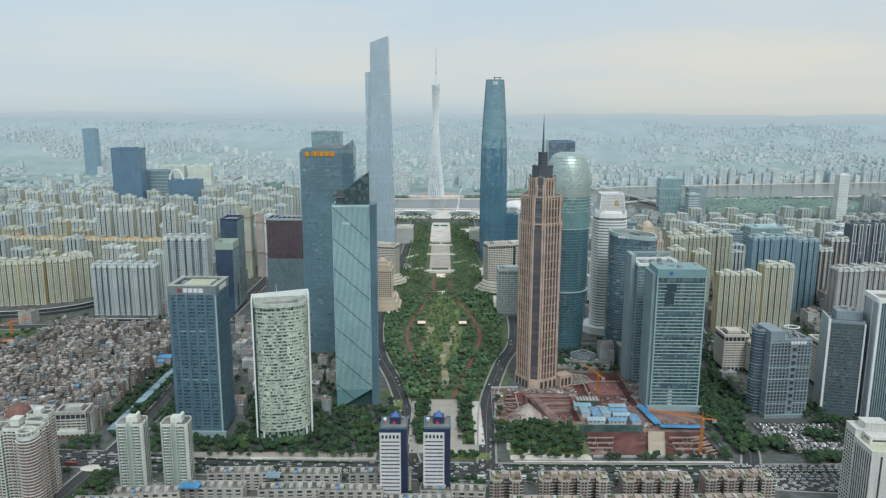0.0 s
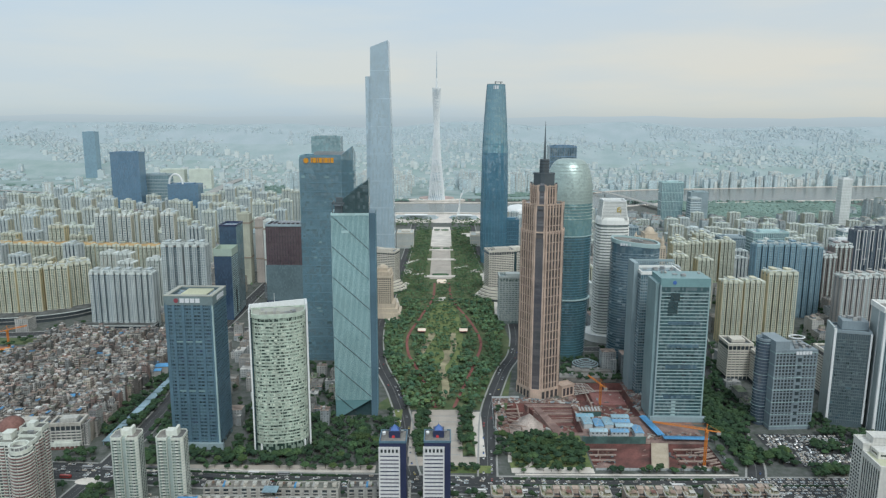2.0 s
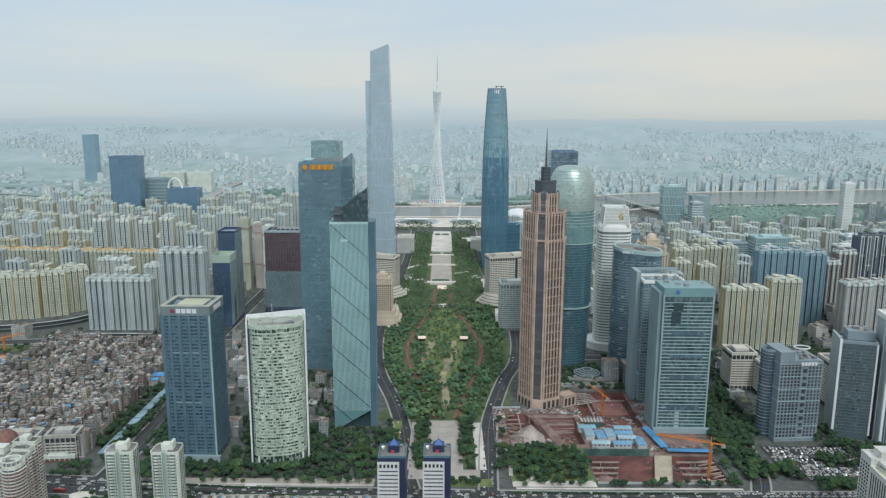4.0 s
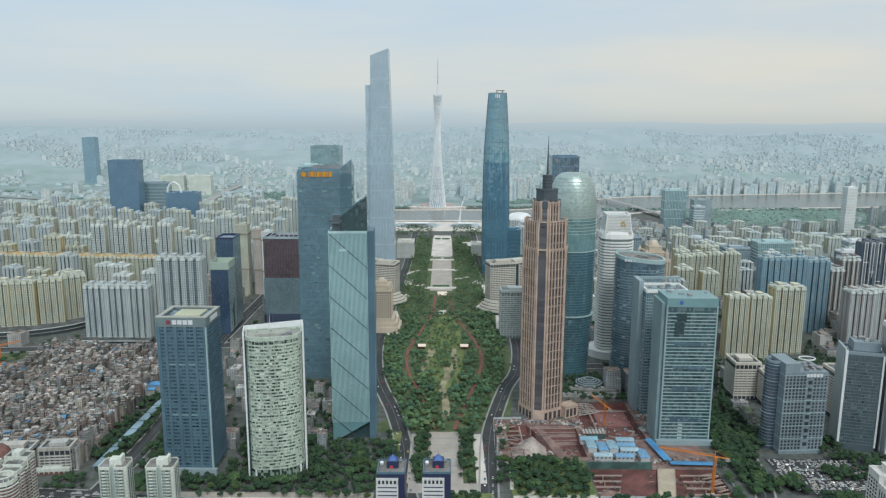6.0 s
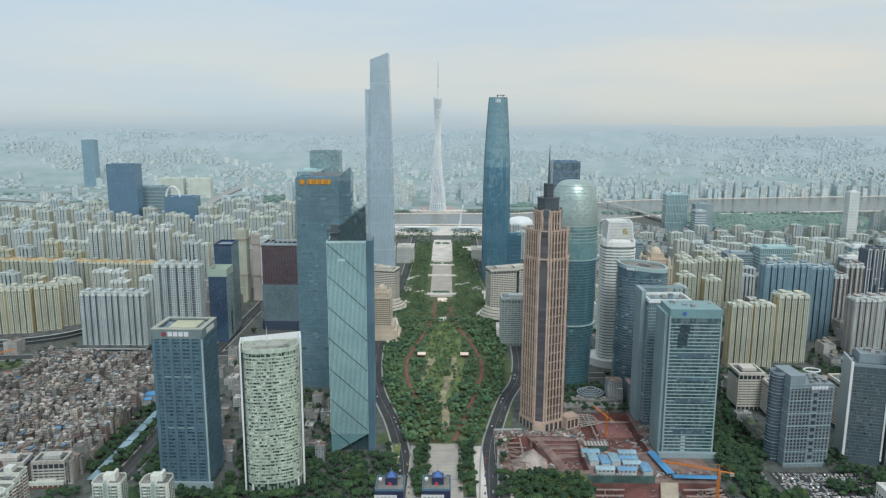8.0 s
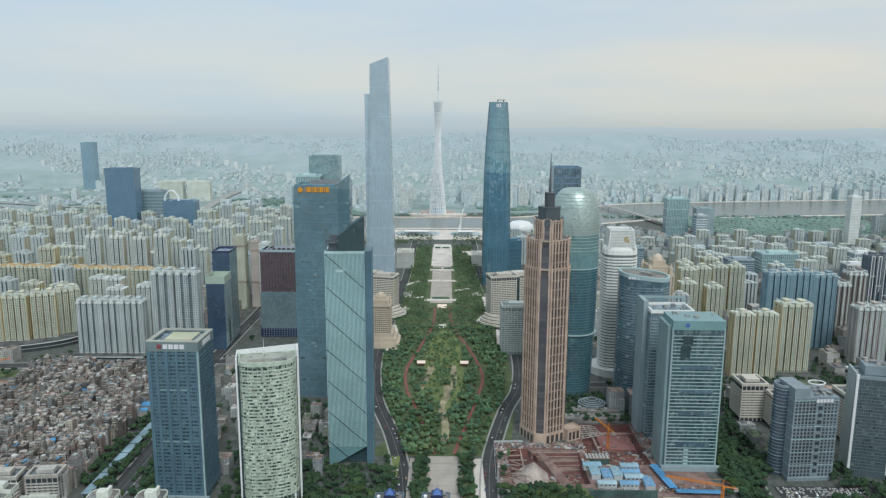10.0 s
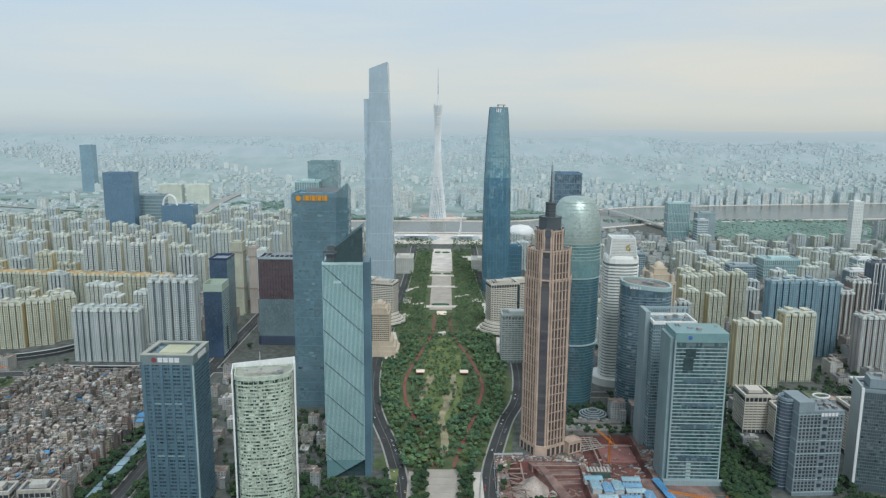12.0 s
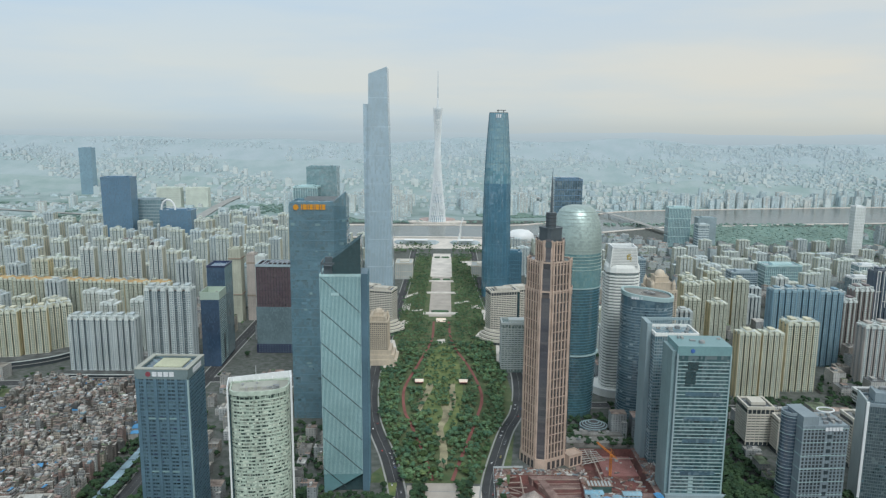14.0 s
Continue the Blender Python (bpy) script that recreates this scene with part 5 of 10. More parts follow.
def pier_tower():
    t = building("office_tower", 482, 840, "grey glass tower edged by bright white piers", rz=-15)
    P = rect(-19, 19, -17, 17)
    part("body", Geo().prism(P, 0, 117), M["pier_glass"], t)
    floors(t, P, 8, 114, 3.8, 0.6, 0.2, M["pier_line"])
    g = Geo()
    ribs(g, (-19, -17), (19, -17), 17, 4, 116, 0.25, 0.3)
    part("mullion", g, M["pier_line"], t, kind="stuff")
    loose_panels(t, "window_panel", P, 8.8, 112, 3.8, 2.8, 200, 68, [M["hd_glass"], M["pier_line"], M["slope_crown"]], 0.12, (1.5, 4))
    part("flank", Geo().box(-21.1, -19.1, -15, 17, 0, 121), M["pale_flank"], t, "blank pale grey end wall")
    part("pier", Geo().box(-20.7, -18.1, -18.6, -16.6, 0, 120), M["fin"], t, "bright white corner pier")
    part("pier", Geo().box(17.9, 19.7, -18.6, -16.6, 6, 116, bottom=True), M["fin"], t)
    part("parapet", Geo().ring(P, 0.4, 115, 118.5, inner=-1.2), M["ge_wall"], t)
    part("penthouse", Geo().box(-10, 18, -6, 16, 117, 127), M["ge_wall"], t)
    roof_clutter(t, -8, 16, -4, 14, 127, 33, 7)
    part("plinth", Geo().box(-14, 14, -16, 16, 0, 6), M["dark"], t)
    u = building("office_tower", 534, 815, "tall grey tower with upright white piers", rz=-10)
    part("body", Geo().box(-30, 36, -14, 24, 0, 146), M["pier_glass"], u)
    g = Geo()
    ribs(g, (-28, -14), (36, -14), 26, 3, 145, 0.8, 0.6)
    part("mullion", g, M["grey_panel"], u, kind="stuff")
    part("pier", Geo().box(-31.2, -28.6, -16, -13, 0, 150), M["fin"], u, "white corner pier")
    part("flank", Geo().box(-31.6, -30.1, -13, 23, 0, 147), M["pale_flank"], u)
    part("pier", Geo().box(-32.4, -31.6, -2, 0, 0, 147), M["fin"], u, "white pier")
    part("parapet", Geo().ring(rect(-32, 36, -14, 24), 0.8, 145, 151, inner=-1.5), M["band_white"], u)
    part("roof_deck", Geo().box(-30, 34, -12, 22, 146, 147.2), M["roof"], u)
    roof_clutter(u, -26, 30, -9, 18, 147.2, 35, 9)


def twin_towers():
    t = building("twin_tower", -44.5, 631, "white-banded office tower with navy sides and a blue roof gable", group="twin office towers")
    P = rect(-12, 12, -12, 12)
    part("body", Geo().prism(P, 0, 76), M["navy"], t)
    for k in range(17):
        part("floor_band", Geo().box(-12.4, 5.5, -12.8, -12, 4 + k * 3.7, 6.2 + k * 3.7, bottom=True), M["tw_white"], t)
    part("white_pier", Geo().box(-12.9, -11.6, -13, -11.5, 0, 69), M["tw_white"], t)
    part("white_pier", Geo().box(5.2, 6.4, -13, -11.5, 0, 69), M["tw_white"], t)
    part("white_panel", Geo().box(-12.9, 6.4, -13, -12.2, 65, 71.5, bottom=True), M["tw_white"], t)
    for k in range(5):
        part("arched_window", Geo().box(-11 + k * 3.4, -9 + k * 3.4, -13.2, -12.9, 66.2, 69.3, bottom=True).tube((-10 + k * 3.4, -13.2, 69.3), (-10 + k * 3.4, -12.9, 69.3), 1.0, sides=10), M["pane"], t)
    part("parapet", Geo().ring(P, 0.4, 75, 77.0, inner=-0.5), M["hd_strip"], t)
    part("roof_deck", Geo().box(-11, 11, -11, 11, 75.5, 76.2), M["roof"], t)
    part("penthouse", Geo().box(-4, 6, -4, 6, 76, 82.5), M["navy"], t)
    part("spike", Geo().tube((1, 1, 87), (1, 1, 93), 0.2, 0.06), M["steel"], t)
    part("gable", Geo().add([(-2.6, -2.6, 82.5), (4.6, -2.6, 82.5), (4.6, 4.6, 82.5), (-2.6, 4.6, 82.5), (1, 1, 87.5)], [(0, 1, 4), (1, 2, 4), (2, 3, 4), (3, 0, 4)]), M["sign_blue"], t, "blue pyramid roof")
    part("sign_disc", Geo().tube((0, -4.1, 77.5), (0, -4.6, 77.5), 1.4, sides=10), M["sign_red"], t)
    part("dish", Geo().tube((-9, 4, 76.2), (-9, 3.4, 78.4), 1.6, sides=12), M["fin"], t)
    roof_clutter(t, -10, 10, 6.6, 10, 76.2, 41, 4)
    part("antenna", Geo().tube((7, -7, 76), (7, -7, 86), 0.15, 0.08), M["steel"], t)
    part("antenna", Geo().tube((-7, 8, 76), (-7, 8, 84), 0.15, 0.08), M["steel"], t)
    copy_thing(t, pose(-4.5, 632, 0))


for build in (blue_office, green_oval, slanted_tower, sign_office, spire_tower, ctf_tower, ifc_tower, lattice_tower, dome_tower, white_tower,
              curved_tower, slab_tower, striped_tower, tiled_office, pier_tower, twin_towers):
    build()

# ---- where things stand: keeps the filling blocks off streets and towers ----
WEST_TAKEN = [(-250, -190, 845, 925), (-900, -640, 1215, 1340), (-345, -225, 1215, 1330), (-450, -345, 1235, 1400), (-345, -230, 1320, 1400), (-450, -360, 1515, 1585), (-305, -238, 750, 812), (-215, -140, 735, 800),
              (-140, -70, 835, 890), (-215, -125, 1040, 1105), (-400, -100, 660, 760), (-760, -395, 740, 1175), (-400, -340, 760, 1000)]
EAST_TAKEN = [(425, 600, 1115, 1180), (-118, 122, 560, 2620), (90, 180, 880, 970), (155, 225, 1045, 1125), (225, 312, 1125, 1212), (235, 330, 1020, 1105), (240, 315, 915, 975),
              (245, 322, 830, 885), (60, 330, 690, 985), (365, 450, 805, 860), (455, 560, 790, 900), (330, 480, 690, 790), (880, 1660, 2470, 2960)]
TAKEN = WEST_TAKEN + EAST_TAKEN
ROAD_LINES = [(w, smooth_path(p, 8)) for w, p in ROADS]


def off_road(x, y, r):
    for w, path in ROAD_LINES:
        for (ax, ay), (bx, by) in zip(path, path[1:]):
            dx, dy = bx - ax, by - ay
            t = max(0, min(1, ((x - ax) * dx + (y - ay) * dy) / (dx * dx + dy * dy + 1e-9)))
            if math.hypot(x - ax - dx * t, y - ay - dy * t) < w / 2 + r:
                return False
    return True


def free(x, y, r, road=True):
    for a, b, c, d in TAKEN:
        if a - r < x < b + r and c - r < y < d + r:
            return False
    return not road or off_road(x, y, r)


def take(x, y, w, d):
    TAKEN.append((x - w / 2, x + w / 2, y - d / 2, y + d / 2))


# ---- apartment towers ----
WALLS = {
    # the two far walls carry distance haze in their colour
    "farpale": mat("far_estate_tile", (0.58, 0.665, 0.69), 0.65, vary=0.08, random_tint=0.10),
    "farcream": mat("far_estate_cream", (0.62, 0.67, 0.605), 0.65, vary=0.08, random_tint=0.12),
    "cream": mat("cream_tile", (0.64, 0.65, 0.535), 0.65, vary=0.1, random_tint=0.08, grime=0.35),
    "yellow": mat("yellow_tile", (0.69, 0.67, 0.52), 0.65, vary=0.08, random_tint=0.06, grime=0.3),
    "grey": mat("grey_white_tile", (0.55, 0.62, 0.64), 0.6, vary=0.1, random_tint=0.08, grime=0.35),
    "pale": mat("pale_tile", (0.66, 0.70, 0.675), 0.6, vary=0.08, random_tint=0.08, grime=0.3),
    "pink": mat("pinkish_tile", (0.52, 0.47, 0.435), 0.65, vary=0.1, random_tint=0.08, grime=0.3),
    "brown": mat("brown_tile", (0.25, 0.215, 0.215), 0.65, vary=0.1, random_tint=0.12, grime=0.3),
    "slate": mat("dark_slate_tile", (0.115, 0.15, 0.195), 0.5, vary=0.1, random_tint=0.10),
    "blue": mat("blue_apartment_panel", (0.215, 0.36, 0.45), 0.45, vary=0.1, random_tint=0.12),
    "warm": mat("sand_tile", (0.52, 0.545, 0.46), 0.65, vary=0.1, random_tint=0.10, grime=0.35),
}
M["trim_white"] = mat("white_balcony_tile", (0.72, 0.775, 0.755), 0.6, vary=0.08, grime=0.25)
M["trim_cream"] = mat("cream_balcony_tile", (0.67, 0.70, 0.60), 0.6, vary=0.08, grime=0.25)
M["trim_blue"] = mat("pale_blue_balcony_glass", (0.30, 0.45, 0.52), 0.4, vary=0.1)
M["trim_dark"] = mat("dark_balcony_rail", (0.22, 0.25, 0.28), 0.5, vary=0.1)
M["side_yellow"] = mat("warm_yellow_end_wall", (0.68, 0.60, 0.38), 0.65, vary=0.1, random_tint=0.12, grime=0.35)
M["side_cream"] = mat("pale_cream_end_wall", (0.64, 0.64, 0.53), 0.65, vary=0.1, random_tint=0.12, grime=0.35)
TRIMS = {"blue": "trim_blue", "slate": "trim_dark", "warm": "trim_cream", "cream": "trim_cream", "yellow": "trim_cream"}
ENDS = {"yellow": "side_yellow", "warm": "side_yellow", "cream": "side_yellow", "farcream": "side_cream", "farpale": "side_cream", "pale": "side_cream"}
PANES = {
    "pale": glass("pale_green_glass", (0.17, 0.23, 0.22), 0.3, 0.5, blinds=(1.7, 3.05, 0.3, (0.38, 0.42, 0.38)), ior=1.5),
    # far panes lightened and blued for haze
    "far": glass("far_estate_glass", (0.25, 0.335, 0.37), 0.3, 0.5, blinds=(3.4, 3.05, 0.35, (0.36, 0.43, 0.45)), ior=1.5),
    "green": glass("apartment_glass_green", (0.19, 0.26, 0.235), 0.3, 0.5, blinds=(1.7, 3.05, 0.3, (0.32, 0.38, 0.32)), ior=1.5),
    "blue": glass("apartment_glass_blue", (0.15, 0.225, 0.26), 0.3, 0.5, blinds=(1.7, 3.05, 0.3, (0.28, 0.35, 0.37)), ior=1.5),
}
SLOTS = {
    # far slots lightened for haze as well
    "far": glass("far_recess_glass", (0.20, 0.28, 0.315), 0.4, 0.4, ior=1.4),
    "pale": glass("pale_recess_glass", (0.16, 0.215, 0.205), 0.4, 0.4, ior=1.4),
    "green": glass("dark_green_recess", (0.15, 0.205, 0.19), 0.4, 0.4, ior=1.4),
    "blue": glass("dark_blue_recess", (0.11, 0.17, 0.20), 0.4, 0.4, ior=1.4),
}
M["parapet_roof"] = mat("roof_terrace", (1.0, 1.0, 1.0), 0.9, vary=0.35, palette=[(0.27, 0.27, 0.265), (0.20, 0.205, 0.20), (0.33, 0.31, 0.28), (0.24, 0.25, 0.22), (0.36, 0.36, 0.35)])
M["orange_tile"] = mat("orange_roof_tile", (0.58, 0.40, 0.20), 0.8, vary=0.2)


def apartment_tower(w, d, h, wall, pane, bays, seed, label, crown="frames", storey=3.05, group="", name="apartment_tower"):
    """One tower: glazed bays gridded by slabs and piers, deep dark slots between them, plain end walls and a stepped crown."""
    r = random.Random(seed)
    t = thing(name, 0, 0, label, "apartment block", group)
    trim = TRIMS.get(wall, "trim_white")
    hero = seed < 20
    n = int((h - 7) / storey)
    units = []          # x0, x1, kind of each upright unit across the front
    x, k = -w / 2, 0
    count = bays if bays % 2 else bays + 1
    odd, even = count // 2, count - count // 2
    slot = w * (0.30 if wall == "grey" else 0.20) / odd
    wide = (w - slot * odd) / even
    while k < count:
        span = wide if k % 2 == 0 else slot
        units.append((x, x + span, k % 2))
        x += span
        k += 1
    core, slots, f = Geo(), Geo(), Geo()
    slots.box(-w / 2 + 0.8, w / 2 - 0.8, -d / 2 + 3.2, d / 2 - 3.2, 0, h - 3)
    for i, (a, b, recess) in enumerate(units):
        if recess:
            for q in range(n):
                z = 4 + q * storey
                if hero:
                    f.box(a, b, -d / 2 + 2.6, -d / 2 + 3.4, z, z + 0.35, mi=1, bottom=True)
                if hero and (q + i) % 2:
                    f.box(a, a + (b - a) * 0.5, -d / 2 + 1.6, -d / 2 + 2.8, z, z + 0.8, mi=0, bottom=True)
            continue
        out = 0.0 if i in (0, len(units) - 1) else 0.9
        y0 = -d / 2 - out
        core.box(a + 0.3, b - 0.3, y0 + 0.4, d / 2 - 0.4, 0, h - 3)
        top = h + (2.2 if i % 4 == 0 else 0.4) + r.uniform(-0.4, 0.4)
        m = (a + b) / 2
        for c, half in ((a + 0.55, 0.55), (m, 0.30), (b - 0.55, 0.55)):
            f.box(c - half, c + half, y0 - 0.35, y0 + 0.7, 0, top if half > 0.4 else h - 2, mi=0 if half > 0.4 else 1)
        for q in range(n):
            z = 4 + q * storey
            if not hero:
                f.box(a + 1.1, b - 1.1, y0 - 0.25, y0 + 0.6, z, z + 0.95, mi=1, bottom=True)
                continue
            f.box(a + 1.1, m, y0 - 0.25, y0 + 0.6, z, z + 0.95, mi=1, bottom=True)
            f.box(m, b - 1.1, y0 - (0.9 if i % 4 else 0.25), y0 + 0.6, z, z + (0.75 if i % 4 else 0.95), mi=0 if i % 4 else 1, bottom=True)
        # pale attic storeys over each bay
        f.box(a, b, y0 - 0.5, d / 2, h - 3.4, h, mi=1 if hero else 0, bottom=True)
        if i % 4 == 0:
            f.box(a + 0.6, b - 0.6, y0 + 0.5, y0 + d * 0.45, h, top, mi=1)
    # end walls: plain tile with two columns of windows
    for sx in (-1, 1):
        x0, x1 = sorted((sx * (w / 2 - 0.2), sx * (w / 2 + 0.5)))
        for y0, y1 in ((-d / 2 + 1.2, -d / 2 + d * 0.20), (-d * 0.10, d * 0.14), (d * 0.34, d / 2 - 0.3)):
            f.box(x0, x1, y0, y1, 0, h - 1.0, mi=2)
        for q in range(n):
            z = 4 + q * storey
            f.box(x0 + 0.2, x1 - 0.2, -d / 2 + d * 0.20, d * 0.34, z, z + 1.5, mi=2, bottom=True)
    # rear wall
    f.box(-w / 2, w / 2, d / 2 - 0.6, d / 2, 0, h - 1.5, mi=0)
    part("glazing", core, PANES[pane], t)
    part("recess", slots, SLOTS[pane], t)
    part("facade", f, [WALLS[wall], M[trim], M[ENDS[wall]] if wall in ENDS else WALLS[wall]], t, kind="stuff")
    part("roof", Geo().box(-w / 2 + 0.4, w / 2 - 0.4, -d / 2 + 1.4, d / 2 - 0.6, h - 3, h - 2.2), M["parapet_roof"], t)
    heads = 2 if hero and w > 33 else 1
    for k in range(heads):
        x = -w / 2 + w * (k + 0.5) / heads
        hh = r.uniform(4, 7)
        part("stair_house", Geo().box(x - 3.4, x + 3.4, -d * 0.2, d * 0.28, h - 2.2, h + hh).box(x - 4.2, x + 4.2, -d * 0.25, d * 0.33, h + hh, h + hh + 0.7, bottom=True), WALLS[wall], t)
        if crown in ("frames", "arches"):
            g = Geo()
            for sx in (-1, 1):
                for sy in (-1, 1):
                    g.box(x + sx * w * 0.2 - 0.5, x + sx * w * 0.2 + 0.5, sy * d * 0.42 - 0.5, sy * d * 0.42 + 0.5, h - 2.2, h + hh * 0.62)
                g.box(x + sx * w * 0.2 - 0.6, x + sx * w * 0.2 + 0.6, -d * 0.46, d * 0.46, h + hh * 0.62, h + hh * 0.62 + 0.9, bottom=True)
            g.box(x - w * 0.2, x + w * 0.2, -d * 0.48, -d * 0.4, h + hh * 0.62 + 0.1, h + hh * 0.62 + 1.2, bottom=True)
            part("roof_frame", g, M["trim_white"] if wall not in ("slate",) else M[trim], t)
    if crown == "orange":
        part("roof_ridge", Geo().prism(rect(-w / 2, w / 2, -d / 2, d / 2), h - 1, h + 4, scale=0.75), M["orange_tile"], t, "orange tiled hip roof")
    if wall == "slate":     # white frames that outline the dark bays
        bw = w / bays
        for sy in (-1, 1):
            f = Geo()
            y0, y1 = sorted((sy * (d / 2 + 1.4), sy * (d / 2 + 2.1)))
            for k in range(0, bays, 2):
                x0 = -w / 2 + k * bw
                f.box(x0 + bw * 0.02, x0 + bw * 0.16, y0, y1, h * 0.12, h + 1.4).box(x0 + bw * 0.86, x0 + bw * 1.0, y0, y1, h * (0.3 + 0.1 * k), h + 1.4)
                f.box(x0 + bw * 0.02, x0 + bw * 0.98, y0, y1, h + 0.4, h + 1.9, bottom=True).box(x0 + bw * 0.02, x0 + bw * 1.5, y0, y1, h * (0.72 - 0.07 * k), h * (0.72 - 0.07 * k) + 1.2, bottom=True)
            part("outline_frame", f, M["band_white"], t, "white outline frame", kind="stuff")
    if crown == "arches":   # curved white eyebrows over the roof
        for x in (-w * 0.25, w * 0.25):
            a_ = Geo()
            rings = []
            for k in range(9):
                q = math.pi * k / 8
                rings.append([(x + w * 0.22 * math.cos(q), yy, h + 1 + 5 * math.sin(q)) for yy in (-d / 2, -d / 2 + 1.2)] + [(x + w * 0.19 * math.cos(q), yy, h + 1 + 4.1 * math.sin(q)) for yy in (-d / 2 + 1.2, -d / 2)])
            part("roof_arch", a_.loft(rings), M["trim_white"], t, "white curved roof arch")
    if hero:
        part("roof_tank", Geo().tube((w * 0.1, d * 0.3, h - 2.2), (w * 0.1, d * 0.3, h + 2.2), 1.6, sides=10), M["fin"], t)
    return t


def place(t, spots):
    """Puts the tower at the first spot and copies of it at the others: x, y, turn, share of its height."""
    first, others = spots[0], spots[1:]
    t.matrix_basis = pose(first[0], first[1], 0, 0, 0, first[2] if len(first) > 2 else 0)
    take(first[0], first[1], 46, 30)
    for s in others:
        c = copy_thing(t, pose(s[0], s[1], 0, 0, 0, s[2] if len(s) > 2 else 0))
        if len(s) > 3:
            c.scale = (1, 1, s[3])
        take(s[0], s[1], 46, 30)


# towers that stand out one by one
place(apartment_tower(36, 24, 97, "grey", "blue", 6, 1, "grey-white apartment tower of a joined row", group="grey joined apartment row"), [(-583, 1222), (-547, 1222), (-511, 1222)])
place(apartment_tower(38, 24, 91, "yellow", "green", 6, 2, "cream-yellow apartment tower with white crown", "arches", group="yellow apartment row"),
      [(-775, 1268, 4), (-737, 1276, 8), (-700, 1294, 20), (-676, 1326, 38), (-813, 1262, 0), (-850, 1262, 0)])
place(apartment_tower(35, 26, 142, "grey", "blue", 5, 3, "tall blue-white paired apartment tower", "frames", group="paired white towers"), [(-464, 1238), (-424, 1238)])
place(apartment_tower(30, 24, 100, "pale", "green", 6, 4, "pale apartment tower with a white crown"), [(-505, 1330, 12), (-540, 1345, 12, 0.95), (-470, 1372, 8, 1.0), (-590, 1340, 0, .9), (-620, 1400, 0, .95), (-660, 1420, 0, .92)])
place(apartment_tower(44, 20, 84, "warm", "green", 8, 5, "sand-coloured apartment slab with orange roof", "orange", group="orange-roofed slabs"),
      [(-1010, 1560), (-962, 1560), (-914, 1560), (-866, 1556), (-818, 1552), (-770, 1548), (-722, 1544), (-674, 1540), (-626, 1536), (-578, 1532)])
place(apartment_tower(32, 24, 103, "yellow", "green", 6, 6, "cream apartment tower with balconies and white roof frames", group="cream balcony towers"), [(462, 1150), (498, 1152)])
place(apartment_tower(48, 30, 110, "yellow", "green", 8, 7, "broad yellow apartment tower with layered roof terraces"), [(556, 1184)])
place(apartment_tower(44, 28, 97, "pink", "blue", 8, 8, "pink and grey apartment tower with white balconies", group="pink balcony towers"), [(692, 1214), (740, 1222), (792, 1226)])
place(apartment_tower(40, 26, 136, "blue", "blue", 7, 9, "blue glass apartment tower with dark bays", group="blue apartment towers"), [(576, 1292), (618, 1297), (660, 1302, 0, .96)])
place(apartment_tower(30, 26, 106, "cream", "green", 6, 10, "cream apartment tower with stepped bays", group="cream towers west of the park"),
      [(480, 1470), (514, 1482), (552, 1496), (588, 1500), (505, 1560, 0, .95), (560, 1570, 0, 1.02), (452, 1380, 0, .93), (494, 1362, 0, .9)])
place(apartment_tower(40, 30, 137, "slate", "blue", 6, 11, "dark apartment tower outlined in white frames", group="dark outlined towers"), [(842, 1452), (890, 1462), (940, 1470, 0, .96)])
place(apartment_tower(34, 26, 105, "brown", "green", 6, 12, "brown tiled apartment tower in a group"), [(716, 1350, 0, 1.22), (756, 1372, 0, 1.15), (-820, 1950, 0, .95), (-780, 1960, 0, .9), (700, 1420, 0, .85)])
TILE_WHITE = mat("white_mosaic_tile", (0.74, 0.775, 0.71), 0.6, vary=0.1, random_tint=0.05, grime=0.3)
TILE_SEA = mat("sea_green_tile", (0.40, 0.48, 0.46), 0.5, vary=0.1)
TILE_ROSE = mat("rose_balcony_edge", (0.30, 0.165, 0.155), 0.7, vary=0.12)


